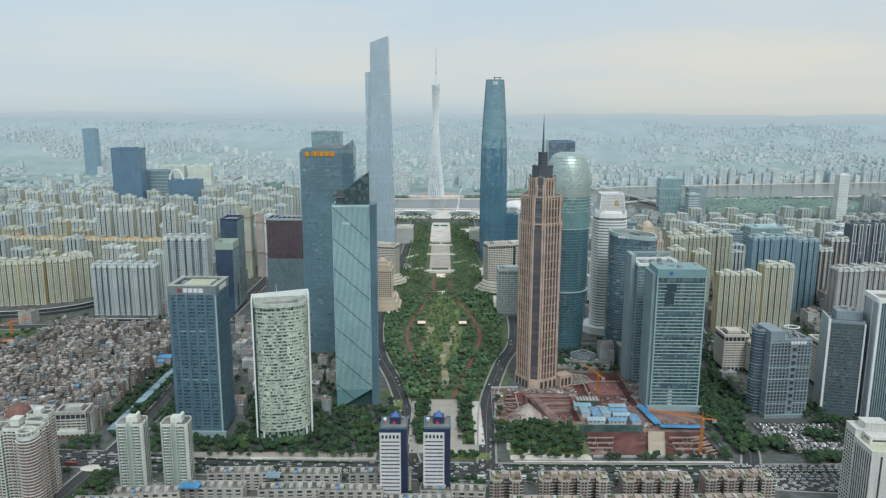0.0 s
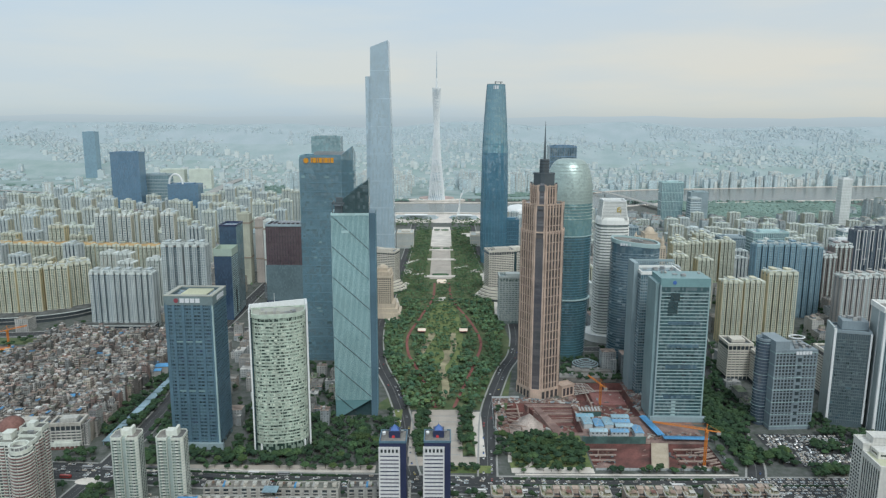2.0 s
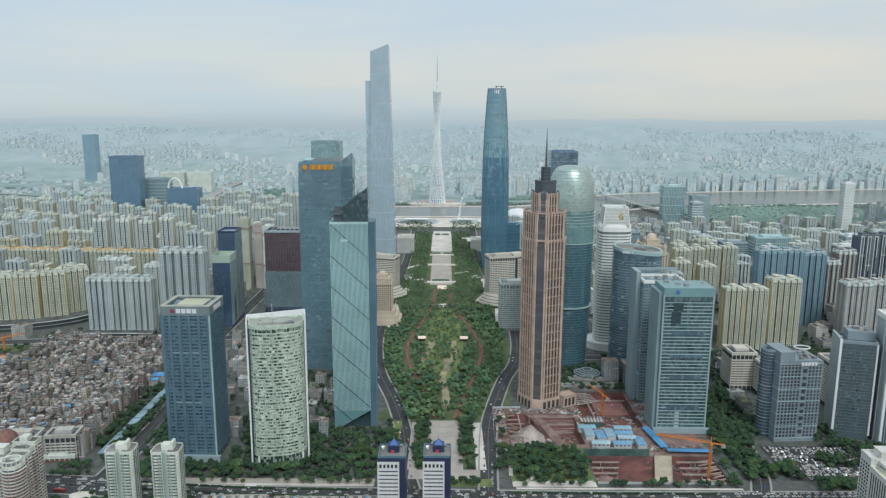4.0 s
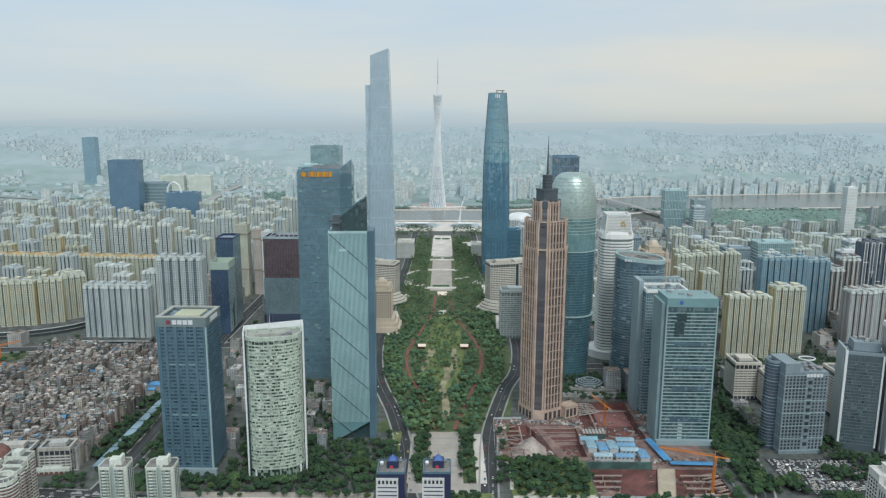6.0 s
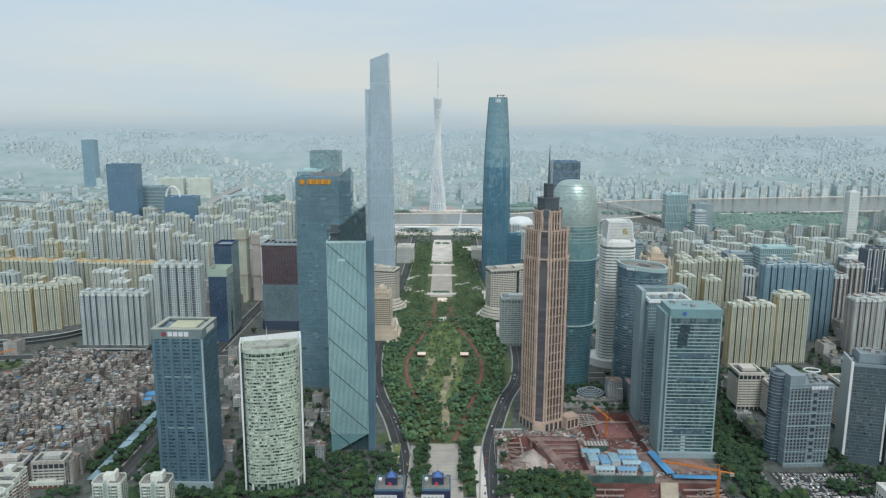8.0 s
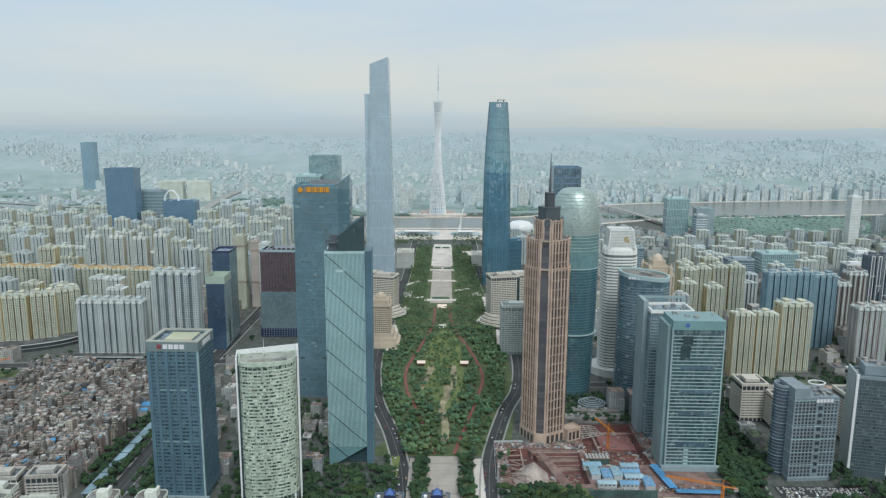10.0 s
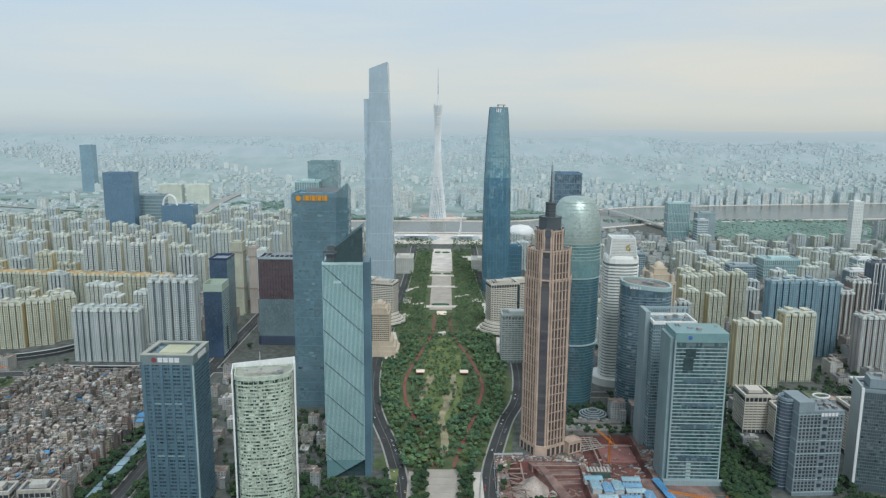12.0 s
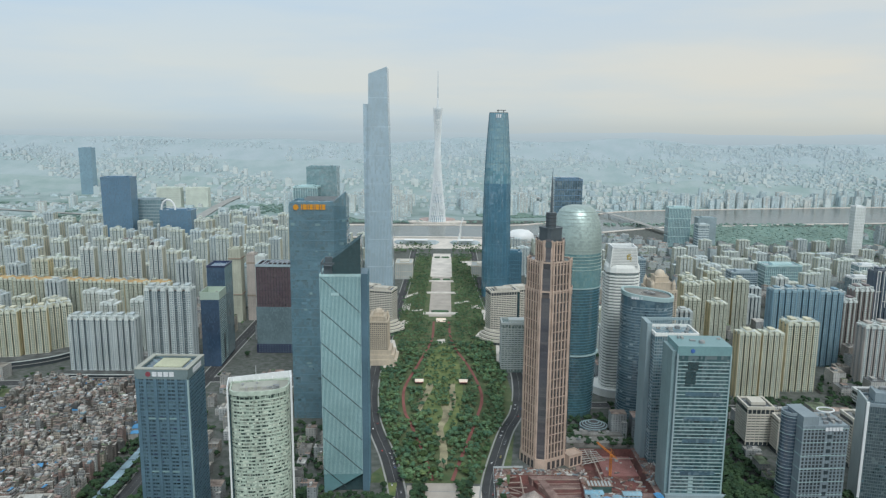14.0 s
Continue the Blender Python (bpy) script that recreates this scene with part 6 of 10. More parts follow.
def slim_tower():
    """Two narrow wings joined by a recessed sea-green stair strip."""
    t = thing("slim_tower", 0, 0, "slim white tiled tower of two joined wings beside the avenue", "apartment block", "slim white towers")
    h, n = 70.0, 22
    part("stair_strip", Geo().box(-2.4, 2.4, -7.5, 8, 0, h - 1), TILE_SEA, t, "recessed sea-green strip")
    for s in (-1, 1):
        P = [(2, -10), (10.5, -10), (12.6, -7.5), (12.6, 6), (10, 10), (2, 10)]
        P = P if s > 0 else [(-x, y) for x, y in P][::-1]
        wing = part("wing", Geo().prism(P, 0, h), TILE_WHITE, t)
        part("roof_deck", Geo().prism(offset(P, -0.5), h, h + 0.2), M["parapet_roof"], t)
        part("parapet", Geo().ring(P, 0.15, h - 0.2, h + 1.1, inner=-0.4), TILE_WHITE, t)
        lines = Geo()
        for k in range(n):
            lines.prism(offset(P, 0.18), 2.5 + k * 3, 2.85 + k * 3, bottom=True)
        part("floor_line", lines, TILE_SEA, wing, kind="stuff")
        for x0, x1 in ((2.4, 4.3), (4.6, 6.0), (8.5, 10.4)):
            g = Geo()
            a, b = sorted((s * x0, s * x1))
            for k in range(n):
                g.box(a, b, -10.12, -9.8, 3.4 + k * 3, 5.35 + k * 3, bottom=True)
            part("window", g, PANES["green"], wing, kind="stuff")
        a, b = sorted((s * 6.2, s * 8.3))
        g, e = Geo(), Geo()
        for k in range(n):
            g.box(a, b, -10.1, -9.7, 3.4 + k * 3, 5.4 + k * 3, bottom=True)
            e.box(a - 0.2, b + 0.2, -11.2, -10, 2.6 + k * 3, 3.7 + k * 3, bottom=True)
        part("balcony_door", g, M["pane"], wing, kind="stuff")
        part("balcony", e, TILE_WHITE, wing, kind="stuff")
        for y0 in (-5.5, -1.5, 2.5):
            g = Geo()
            a, b = sorted((s * 12.4, s * 12.75))
            for k in range(n):
                g.box(a, b, y0, y0 + 2.0, 3.5 + k * 3, 5.3 + k * 3, bottom=True)
            part("window", g, M["pane"], wing, kind="stuff")
    part("stair_house", Geo().box(-4.5, 4, -3, 5, h - 1, h + 5), TILE_WHITE, t)
    part("gable_wall", Geo().add([(3, -4, h), (6.5, -4, h), (6.5, -4, h + 7), (4.6, -4, h + 8), (3, -4, h + 5), (3, 5, h), (6.5, 5, h), (6.5, 5, h + 7), (4.6, 5, h + 8), (3, 5, h + 5)],
         [(0, 1, 2, 3, 4), (9, 8, 7, 6, 5), (1, 6, 7, 2), (2, 7, 8, 3), (3, 8, 9, 4), (4, 9, 5, 0)]), TILE_WHITE, t)
    return t


def along(g, a, b, u0, u1, inner, outer, z0, z1):
    """A box on the wall from a to b, between two distances along it."""
    a, b = Vector(a), Vector(b)
    d = (b - a).normalized()
    o = Vector((d.y, -d.x))
    p, q = a + d * u0, a + d * u1
    g.prism([tuple(v) for v in (p + o * outer, q + o * outer, q + o * inner, p + o * inner)], z0, z1, bottom=True)


def balcony_tower():
    """A white tower of stepped wings round a bowed front, with rose-edged balconies on the fronts that face the avenue."""
    t = thing("balcony_tower", -384, 622, "white apartment tower with rose-edged balcony stacks", "apartment block")
    bow = [(2, -13), (3.5, -18), (7, -21.5), (12, -22.5), (16.5, -20.5), (19, -16), (19.5, -9), (2, -6)]
    wings = [("wing", [(-27, -13), (-14, -13), (-14, 10), (-27, 10)], 74.5, (0, 1)), ("wing", [(-14, -9), (2, -9), (2, 12), (-14, 12)], 76.0, (0,)), ("bay", bow, 73.5, (0, 1, 2, 3, 4, 5)),
             ("wing", [(2, -7), (18, -7), (18, 2.5), (2, 2.5)], 76.5, (1,)), ("wing", [(0, 3), (15.8, 3), (15.8, 12), (0, 12)], 78, (0, 1)), ("wing", [(-4, 12.4), (16.5, 12.4), (16.5, 24), (-4, 24)], 80.5, (0, 1))]
    for name, P, top, faces in wings:
        wing = part(name, Geo().prism(P, 0, top), TILE_WHITE, t)
        part("parapet", Geo().ring(P, 0.2, top - 0.2, top + 1.2, inner=-0.4), TILE_WHITE, wing)
        part("roof_deck", Geo().prism(offset(P, -0.5), top, top + 0.15), M["parapet_roof"], wing)
        panes, rails, edges = Geo(), Geo(), Geo()
        for i in faces:
            a, b = P[i], P[(i + 1) % len(P)]
            L = math.hypot(b[0] - a[0], b[1] - a[1])
            bays = max(1, round(L / 4.4))
            for q in range(bays):
                u = L * q / bays
                w = L / bays
                stack = name == "bay" or q % 2 == 1 or bays == 1
                for k in range(int((top - 4) / 3)):
                    z = 2.6 + k * 3
                    if stack:
                        along(panes, a, b, u + 0.2, u + w - 0.2, 0, 0.06, z + 0.3, z + 2.3)
                        along(rails, a, b, u + 0.1, u + w - 0.1, 0, 1.35, z + 0.25, z + 0.85)
                        along(edges, a, b, u, u + w, 0, 1.5, z - 0.65, z + 0.25)
                    else:
                        along(panes, a, b, u + 0.7, u + w - 0.9, 0, 0.08, z + 0.6, z + 2.2)
        part("window", panes, M["pane"], wing, kind="stuff")
        part("balcony", rails, TILE_WHITE, wing, kind="stuff")
        part("balcony_edge", edges, TILE_ROSE, wing, kind="stuff")
    part("stair_house", Geo().box(-11, -3, -2, 7, 76, 82).box(-11.5, -2.5, -2.5, 7.5, 82, 82.6, bottom=True), TILE_WHITE, t)
    part("stair_house", Geo().box(2, 9, 14, 22, 80.5, 85), TILE_WHITE, t)
    for k in range(7):      # open frame over the bow
        a = math.pi * (0.95 + 0.18 * k)
        part("frame_post", Geo().tube((10.5 + 7 * math.cos(a), -14 + 7 * math.sin(a), 73.5), (10.5 + 7 * math.cos(a), -14 + 7 * math.sin(a), 77.5), 0.35, sides=5), TILE_WHITE, t)
    part("roof_frame", Geo().ring([(x + 10.5, y - 14) for x, y in oval(7.6, 7.6, 20)], 0.5, 77.5, 78.3, inner=-0.6), TILE_WHITE, t)
    roof_clutter(t, -25, -16, -10, 8, 74.6, 77, 5)
    roof_clutter(t, 4, 14, 4, 10, 78.1, 78, 4)
    take(-384, 622, 60, 52)


balcony_tower()
place(slim_tower(), [(-295, 646, 2), (-253, 646, 2)])
t = building("office_building", 393, 600, "white office block with dark upright grooves beside the avenue", rz=-4)
part("body", Geo().box(-20, 22, -19, 12, 0, 71), M["white"], t)
part("rear_body", Geo().box(-20, 22, 12.3, 30, 0, 78), M["white"], t)
for x in (-12.5, -1.5, 9.5):
    part("groove", Geo().box(x, x + 1.5, -19.3, -18.9, 3, 68, bottom=True), M["pane"], t)
for k in range(8):
    part("groove", Geo().box(-20.3, -19.9, -17.6 + k * 3.7, -16.4 + k * 3.7, 3, 68, bottom=True), M["pane"], t)
for k in range(4):
    g = Geo()
    for q in range(20):
        g.box(-20.25, -19.9, 14 + k * 4, 16 + k * 4, 6 + q * 3.4, 7.8 + q * 3.4, bottom=True)
    part("window", g, M["pane"], t, kind="stuff")
part("parapet", Geo().ring(rect(-20, 22, -19, 12), 0.4, 70, 73, inner=-1.0), M["white"], t)
part("roof_deck", Geo().box(-18.8, 20.8, -17.8, 10.8, 71, 71.5), M["cream_roof"], t)
part("parapet", Geo().ring(rect(-20, 22, 12.3, 30), 0.3, 77.5, 79.6, inner=-0.8), M["white"], t)
part("penthouse", Geo().box(-14, 4, -2, 11, 71.5, 78), M["white"], t)
part("penthouse", Geo().box(-11, 8, 14, 27, 78, 84).box(-11.6, 8.6, 13.4, 27.6, 84, 84.6, bottom=True), M["white"], t)
part("window", Geo().box(-14.2, -13.9, 0, 9, 74, 75.6, bottom=True).box(-12, 3, -2.2, -1.9, 74, 75.6, bottom=True), M["pane"], t)
roof_clutter(t, 6, 20, -16, 6, 71.5, 44, 5)
take(400, 606, 50, 56)


M["podium_deck"] = mat("dark_podium_deck", (0.15, 0.16, 0.155), 0.9, vary=0.3, scale=0.5)


def estate_podium(path, width, high, label):
    """A long low shopping deck under a row of towers, glazed below a pale rim."""
    t = thing("estate_podium", 0, 0, label, "podium")
    line = smooth_path(path, 6)
    for w, z0, z1, m, name in ((width, 0.0, high, "pane", "shop_front"), (width + 1.6, high * 0.45, high * 0.45 + 0.8, "concrete", "rim"), (width + 1.6, high, high + 0.9, "trim_white", "rim"), (width - 1.0, high + 0.9, high + 1.1, "podium_deck", "deck")):
        L, R = sides_of(line, w)
        rings = [[(*a, z0), (*b, z0), (*b, z1), (*a, z1)] for a, b in zip(L, R)]
        part(name, Geo().add(rings[0], [(3, 2, 1, 0)]).loft(rings), M[m], t)
    return t


estate_podium([(-900, 1236), (-800, 1236), (-728, 1250), (-672, 1284), (-646, 1330)], 34, 12, "long curved shopping podium below the yellow towers")
estate_podium([(-606, 1205), (-550, 1204), (-490, 1205)], 26, 9, "low white-rimmed podium below the grey tower row")

# mixed towers that fill both sides, each a copy of one of a few kinds
KINDS = [apartment_tower(34, 24, 92, "cream", "green", 6, 21, "cream apartment tower in a dense estate", group="apartment estate"),
         apartment_tower(30, 26, 100, "grey", "blue", 6, 22, "grey-white apartment tower in a dense estate", group="apartment estate"),
         apartment_tower(40, 22, 78, "warm", "green", 8, 23, "sand-coloured apartment slab in a dense estate", group="apartment estate", crown="plain"),
         apartment_tower(28, 24, 108, "pale", "blue", 4, 24, "pale apartment tower in a dense estate", group="apartment estate", crown="plain"),
         apartment_tower(36, 24, 86, "pink", "green", 6, 25, "pinkish apartment tower in a dense estate", group="apartment estate"),
         apartment_tower(34, 24, 94, "farcream", "far", 6, 26, "haze-paled cream apartment tower in a riverside estate", group="riverside estate"),
         apartment_tower(30, 26, 100, "farpale", "far", 6, 27, "haze-paled blue-grey apartment tower in a riverside estate", group="riverside estate"),
         apartment_tower(42, 22, 80, "farcream", "far", 8, 28, "haze-paled apartment slab in a riverside estate", group="riverside estate", crown="plain")]


def estate(x0, x1, y0, y1, sx, sy, seed, share=0.92, low=0.8, high=1.1, kinds=(0, 1, 2, 3, 4)):
    r = random.Random(seed)
    y = y0
    while y < y1:
        x = x0 + r.uniform(0, sx * 0.4)
        while x < x1:
            px, py = x + r.uniform(-5, 5), y + r.uniform(-9, 9)
            if r.random() < share and free(px, py, 20, True):
                SPOTS[r.choice(kinds) if py < 1700 else r.choice((5, 5, 6, 7))].append((px, py, r.choice((0, 0, 0, 4, -5, 8)), r.uniform(low, high)))
                take(px, py, 40, 26)
            x += sx
        y += sy


SPOTS = [[] for _ in KINDS]
estate(-1300, -420, 1625, 2420, 52, 92, 101, 0.94, 1.0, 1.32, (0, 0, 1, 2, 3))
estate(-980, -640, 1400, 1500, 50, 80, 102, 0.8, 0.8, 1.0, (0, 2, 1))
estate(620, 1500, 1560, 1960, 58, 92, 103, 0.8, 0.55, 0.9, (0, 1, 3, 4))
estate(620, 1500, 1980, 2420, 60, 90, 113, 0.72, 0.25, 0.6, (0, 1, 3, 4))
estate(850, 1250, 1180, 1440, 60, 95, 104, 0.8, 0.7, 1.0, (0, 4, 1))
estate(-340, -220, 1220, 1640, 48, 80, 105, 0.7, 0.4, 0.75, (1, 2, 0))
estate(240, 430, 1260, 1640, 46, 85, 106, 0.75, 0.5, 0.9, (0, 1, 4))
estate(150, 560, 1840, 2380, 60, 95, 107, 0.7, 0.35, 0.8, (1, 3, 0))
estate(-380, -140, 1880, 2420, 60, 95, 108, 0.7, 0.35, 0.8, (1, 3, 0))
for kind, spots in zip(KINDS, SPOTS):
    place(kind, [s if k else s[:3] for k, s in enumerate(spots)])

# ---- single buildings farther off ----
M["bl_glass"] = glass("far_blue_glass", (0.13, 0.24, 0.35), 0.2, 0.7, blinds=(3.0, 5.0, 0.2, (0.15, 0.26, 0.37)), vary=0.07)
M["teal_glass"] = glass("far_teal_glass", (0.22, 0.35, 0.38), 0.2, 0.7, blinds=(5.0, 5.0, 0.3, (0.30, 0.42, 0.45)))
# bluish pale glass: the air's haze is in the base colour
M["fl_glass"] = glass("slim_tower_glass", (0.24, 0.37, 0.45), 0.3, 0.5, blinds=(6.0, 8.0, 0.2, (0.26, 0.39, 0.47)), vary=0.05)
M["redbrown"] = glass("red_brown_glass", (0.125, 0.088, 0.105), 0.14, 0.8, blinds=(2.5, 5.0, 0.25, (0.15, 0.112, 0.125)))
M["hotel_warm"] = mat("warm_cream_stone", (0.62, 0.53, 0.42), 0.6, vary=0.1, grime=0.25)
M["hotel"] = mat("pale_hotel_stone", (0.68, 0.64, 0.56), 0.6, vary=0.08, grime=0.2)
M["navy_glass"] = glass("navy_curtain_glass", (0.05, 0.095, 0.165), 0.2, 0.6, blinds=(2.0, 4.0, 0.2, (0.06, 0.115, 0.19)))
M["terrace_green"] = mat("pale_green_parapet", (0.42, 0.52, 0.45), 0.6, vary=0.08)
M["tin_pale_roof"] = mat("weathered_blue_tin", (0.36, 0.48, 0.54), 0.5, vary=0.2)
M["slab_tan"] = mat("tan_belt", (0.38, 0.32, 0.26), 0.8, vary=0.15)
M["seat_blue"] = mat("pale_blue_seats", (0.52, 0.61, 0.66), 0.6, vary=0.12)
M["grid_grey"] = mat("grey_grid_stone", (0.48, 0.52, 0.51), 0.6, vary=0.08)


def plain_office(x, y, w, d, h, glassy, trim, label, rz=0.0, step=8.0, band=1.2, crown=0.0, name="office_block"):
    t = building(name, x, y, label, rz)
    P = rect(-w / 2, w / 2, -d / 2, d / 2)
    part("body", Geo().prism(P, 0, h), glassy, t)
    floors(t, P, 6, h - 3, step, band, 0.5, trim, "floor_band")
    part("parapet", Geo().ring(P, 0.7, h - 2, h + 1.8, inner=-1.5), trim, t)
    g = Geo()
    ribs(g, (-w / 2, -d / 2), (w / 2, -d / 2), max(4, int(w / 5)), 2, h - 2, 0.8, 0.6)
    part("mullion", g, trim, t, kind="stuff")
    part("penthouse", Geo().box(-w * 0.25, w * 0.3, -d * 0.2, d * 0.3, h, h + 4 + crown), trim, t)
    take(x, y, w + 8, d + 8)
    return t


plain_office(-937, 2172, 84, 44, 245, M["bl_glass"], M["bl_glass"], "dark blue far glass tower", step=40, name="office_tower")
plain_office(-890, 2270, 80, 40, 172, M["teal_glass"], M["cr_band"], "blue-grey banded far office tower", step=10, band=3)
arch = plain_office(-771, 2172, 90, 44, 152, M["bl_glass"], M["bl_glass"], "dark blue far block with a white roof arch", step=40)
ar = Geo().loft([[(-24 + (20 + 3 * math.cos(q)) * math.cos(a), -10 + 3 * math.sin(q), 152 + (30 + 3 * math.cos(q)) * math.sin(a)) for q in [i * math.tau / 6 for i in range(6)]] for a in [k * math.pi / 12 for k in range(13)]])
part("roof_arch", ar, M["fin"], arch, "white steel arch")
plain_office(-1932, 4020, 66, 50, 250, M["fl_glass"], M["fl_glass"], "slim far blue tower rising from the plain", step=60, name="office_tower")
plain_office(-272, 1722, 66, 48, 308, M["teal_glass"], M["teal_glass"], "tall green glass tower behind offices", step=44, name="office_tower")
plain_office(-300, 1672, 52, 40, 268, M["teal_glass"], M["mullion"], "green glass tower with a white flat top", step=44, name="office_tower")
M["grey_glass"] = glass("grey_blue_glass", (0.17, 0.25, 0.28), 0.2, 0.6, blinds=(2.0, 4.0, 0.25, (0.185, 0.27, 0.30)))
t = plain_office(-292, 1362, 76, 44, 158, M["redbrown"], M["brown_glass"], "red-brown glass tower above a grey glass base", step=12, band=0.4, name="office_tower")
part("glass_base", Geo().box(-39.5, 39.5, -24, 24, 0, 84), M["grey_glass"], t, "grey-blue glass lower half")
part("navy_plinth", Geo().box(-40.5, 40.5, -25, 25, 0, 16), M["navy"], t)
part("roof_rim", Geo().ring(rect(-39, 39, -23, 23), 0.3, 157, 161, inner=-2), M["cr_band"], t)
g = Geo()
for i in range(16):
    for q in range(4):
        g.box(-36 + i * 4.7, -34.8 + i * 4.7, -25.2, -24.9, 1.5 + q * 3.8, 3.0 + q * 3.8, bottom=True)
part("plinth_window", g, M["sq_band"], t, kind="stuff")
for k in range(9):
    part("roof_beam", Geo().box(-36 + k * 8.6, -35 + k * 8.6, -20, 20, 161, 162, bottom=True), M["cr_band"], t)
t = building("office_building", -383, 1287, "navy and teal office block with a green roof terrace", rz=2)
part("front_block", Geo().box(-21.5, 8.5, -25, 18, 0, 116), M["navy_glass"], t)
part("side_face", Geo().box(8.5, 9.6, -24.5, 17.5, 3, 115, bottom=True), M["grey_glass"], t)
part("roof_terrace", Geo().ring(rect(-21.8, 9.8, -25.3, 18), 0.3, 116, 129, inner=-1.2), M["terrace_green"], t, "pale green roof parapet")
part("roof_deck", Geo().box(-20, 8, -23.5, 17, 117, 119), M["cream_roof"], t)
roof_clutter(t, -17, 5, -20, 12, 119, 72, 6)
part("rear_block", Geo().box(-21.5, 8.5, 18.2, 66, 0, 163), M["navy_glass"], t)
part("side_face", Geo().box(8.5, 9.6, 18.5, 65.5, 3, 162, bottom=True), M["grey_glass"], t)
part("parapet", Geo().ring(rect(-21.5, 9.6, 18.2, 66), 0.4, 162, 165, inner=-1.2), M["navy"], t)
part("slot", Geo().box(9.5, 10.0, -6, 2, 8, 52, bottom=True), M["slope_line"], t)
g = Geo()
for k in range(30):
    g.box(9.4, 9.9, -24, 17, 6 + k * 3.8, 6.7 + k * 3.8, bottom=True)
part("floor_line", g, M["sq_band"], t, kind="stuff")
for x, y, w, h, wall in ((-424, 1545, 24, 152, "warm"), (-396, 1562, 16, 138, "pink"), (-374, 1552, 20, 136, "pale")):
    u = plain_office(x, y, w, 26, h, WALLS[wall], WALLS[wall], "slender pinstriped apartment tower behind the offices", step=26, band=1.0, name="apartment_tower")
    part("belt", Geo().ring(rect(-w / 2, w / 2, -13, 13), 1.2, h * 0.87, h * 0.87 + 3), M["slab_tan"], u)
    part("belt", Geo().ring(rect(-w / 2, w / 2, -13, 13), 1.2, h * 0.38, h * 0.38 + 2.5), M["slab_tan"], u)
plain_office(-440, 1690, 30, 60, 90, M["grid_grey"], M["grey_panel"], "grey stone office slab with floor bands", step=5)
plain_office(262, 1640, 58, 46, 292, M["cr_glass"], M["bl_glass"], "dark tower with grid glass front", step=12, band=2, name="office_tower")
plain_office(783, 2510, 72, 44, 132, M["teal_glass"], M["mullion"], "pale teal glass tower by the river", step=30, name="office_tower")
plain_office(1270, 2310, 30, 30, 162, WALLS["pale"], M["fin"], "slender white tower with balconies", step=9, name="office_tower")
plain_office(905, 1640, 42, 30, 84, PANES["blue"], M["fin"], "white office tower with dark upright ribs", step=40, band=2.0)
plain_office(848, 1890, 90, 50, 62, M["teal_glass"], M["mullion"], "green glass block with a flat white roof", step=8)
plain_office(412, 992, 34, 36, 52, M["pane"], M["hotel"], "cream mid-rise office block", step=3.6, band=2.2)
plain_office(440, 960, 30, 20, 46, M["pane"], M["hotel"], "cream mid-rise annex of an office block", step=3.6, band=2.2)
plain_office(520, 930, 46, 30, 62, M["pane"], M["hotel"], "cream office block with a yellow roof edge", step=3.6, band=2.2)
plain_office(660, 1105, 90, 40, 24, M["pane"], M["fin"], "low white school block", step=4, band=2.4)
plain_office(650, 1010, 60, 26, 26, M["pane"], M["concrete"], "low grey office block", step=4, band=2.0)
plain_office(165, 1800, 40, 40, 105, M["ifc"], M["ifc_rib"], "low blue glass annex tower beside a skyscraper", step=10)
# banded blocks and striped towers near the far river bank
for x, y, w, h in ((-1290, 3480, 112, 92), (-1165, 3500, 104, 90)):
    plain_office(x, y, w, 40, h, WALLS["farcream"], WALLS["farcream"], "wide cream slab block beyond the river", step=9, band=1.0)
for k, (x, y, h) in enumerate(((-722, 2440, 122), (-688, 2452, 112), (-655, 2446, 118), (-622, 2452, 126), (-745, 2330, 96))):
    u = plain_office(x, y, 26, 24, h, PANES["far"], WALLS["farpale"], "white upright-striped tower near the river", step=16, name="apartment_tower")
    part("upright_pier", Geo().box(-14, -9, -13.5, 13, 0, h + 5), WALLS["farpale"], u)
    part("upright_pier", Geo().box(8, 13.6, -13.5, 13, 0, h + 3), WALLS["farpale"], u)
for x, y, w, h in ((-770, 2420, 56, 84), (-660, 2390, 60, 74), (-528, 2480, 44, 84)):
    plain_office(x, y, w, 34, h, PANES["far"], WALLS["farpale"], "grey grid-fronted office block near the river", step=7, band=2.2)
plain_office(842, 2440, 34, 34, 84, PANES["far"], WALLS["farpale"], "white grid-fronted tower beside the teal tower", step=8, band=3)
plain_office(880, 2520, 60, 40, 96, M["cr_band"], M["grey_panel"], "grey glass office tower by the river bend", step=10)
plain_office(480, 1900, 56, 36, 72, M["cr_glass"], M["cr_band"], "blue-grey banded office behind white tower", step=5, band=2)
plain_office(700, 1760, 60, 36, 70, M["cr_glass"], M["cr_band"], "blue-grey glass office among the estates", step=5, band=1.6)
plain_office(1010, 1800, 44, 36, 80, M["teal_glass"], M["fin"], "teal glass office with white edges", step=6, band=1.4)
plain_office(330, 2350, 60, 40, 60, WALLS["farpale"], M["fin"], "white office block near the opera shell", step=8, band=2)
plain_office(-222, 905, 46, 30, 11, M["pane"], M["fin"], "low market hall with a white flat roof", step=5, band=1.6)
plain_office(-214, 860, 40, 22, 8, M["slab_tan"], M["tin_pale_roof"], "brown low shed with a pale blue roof", step=4, band=1.0)
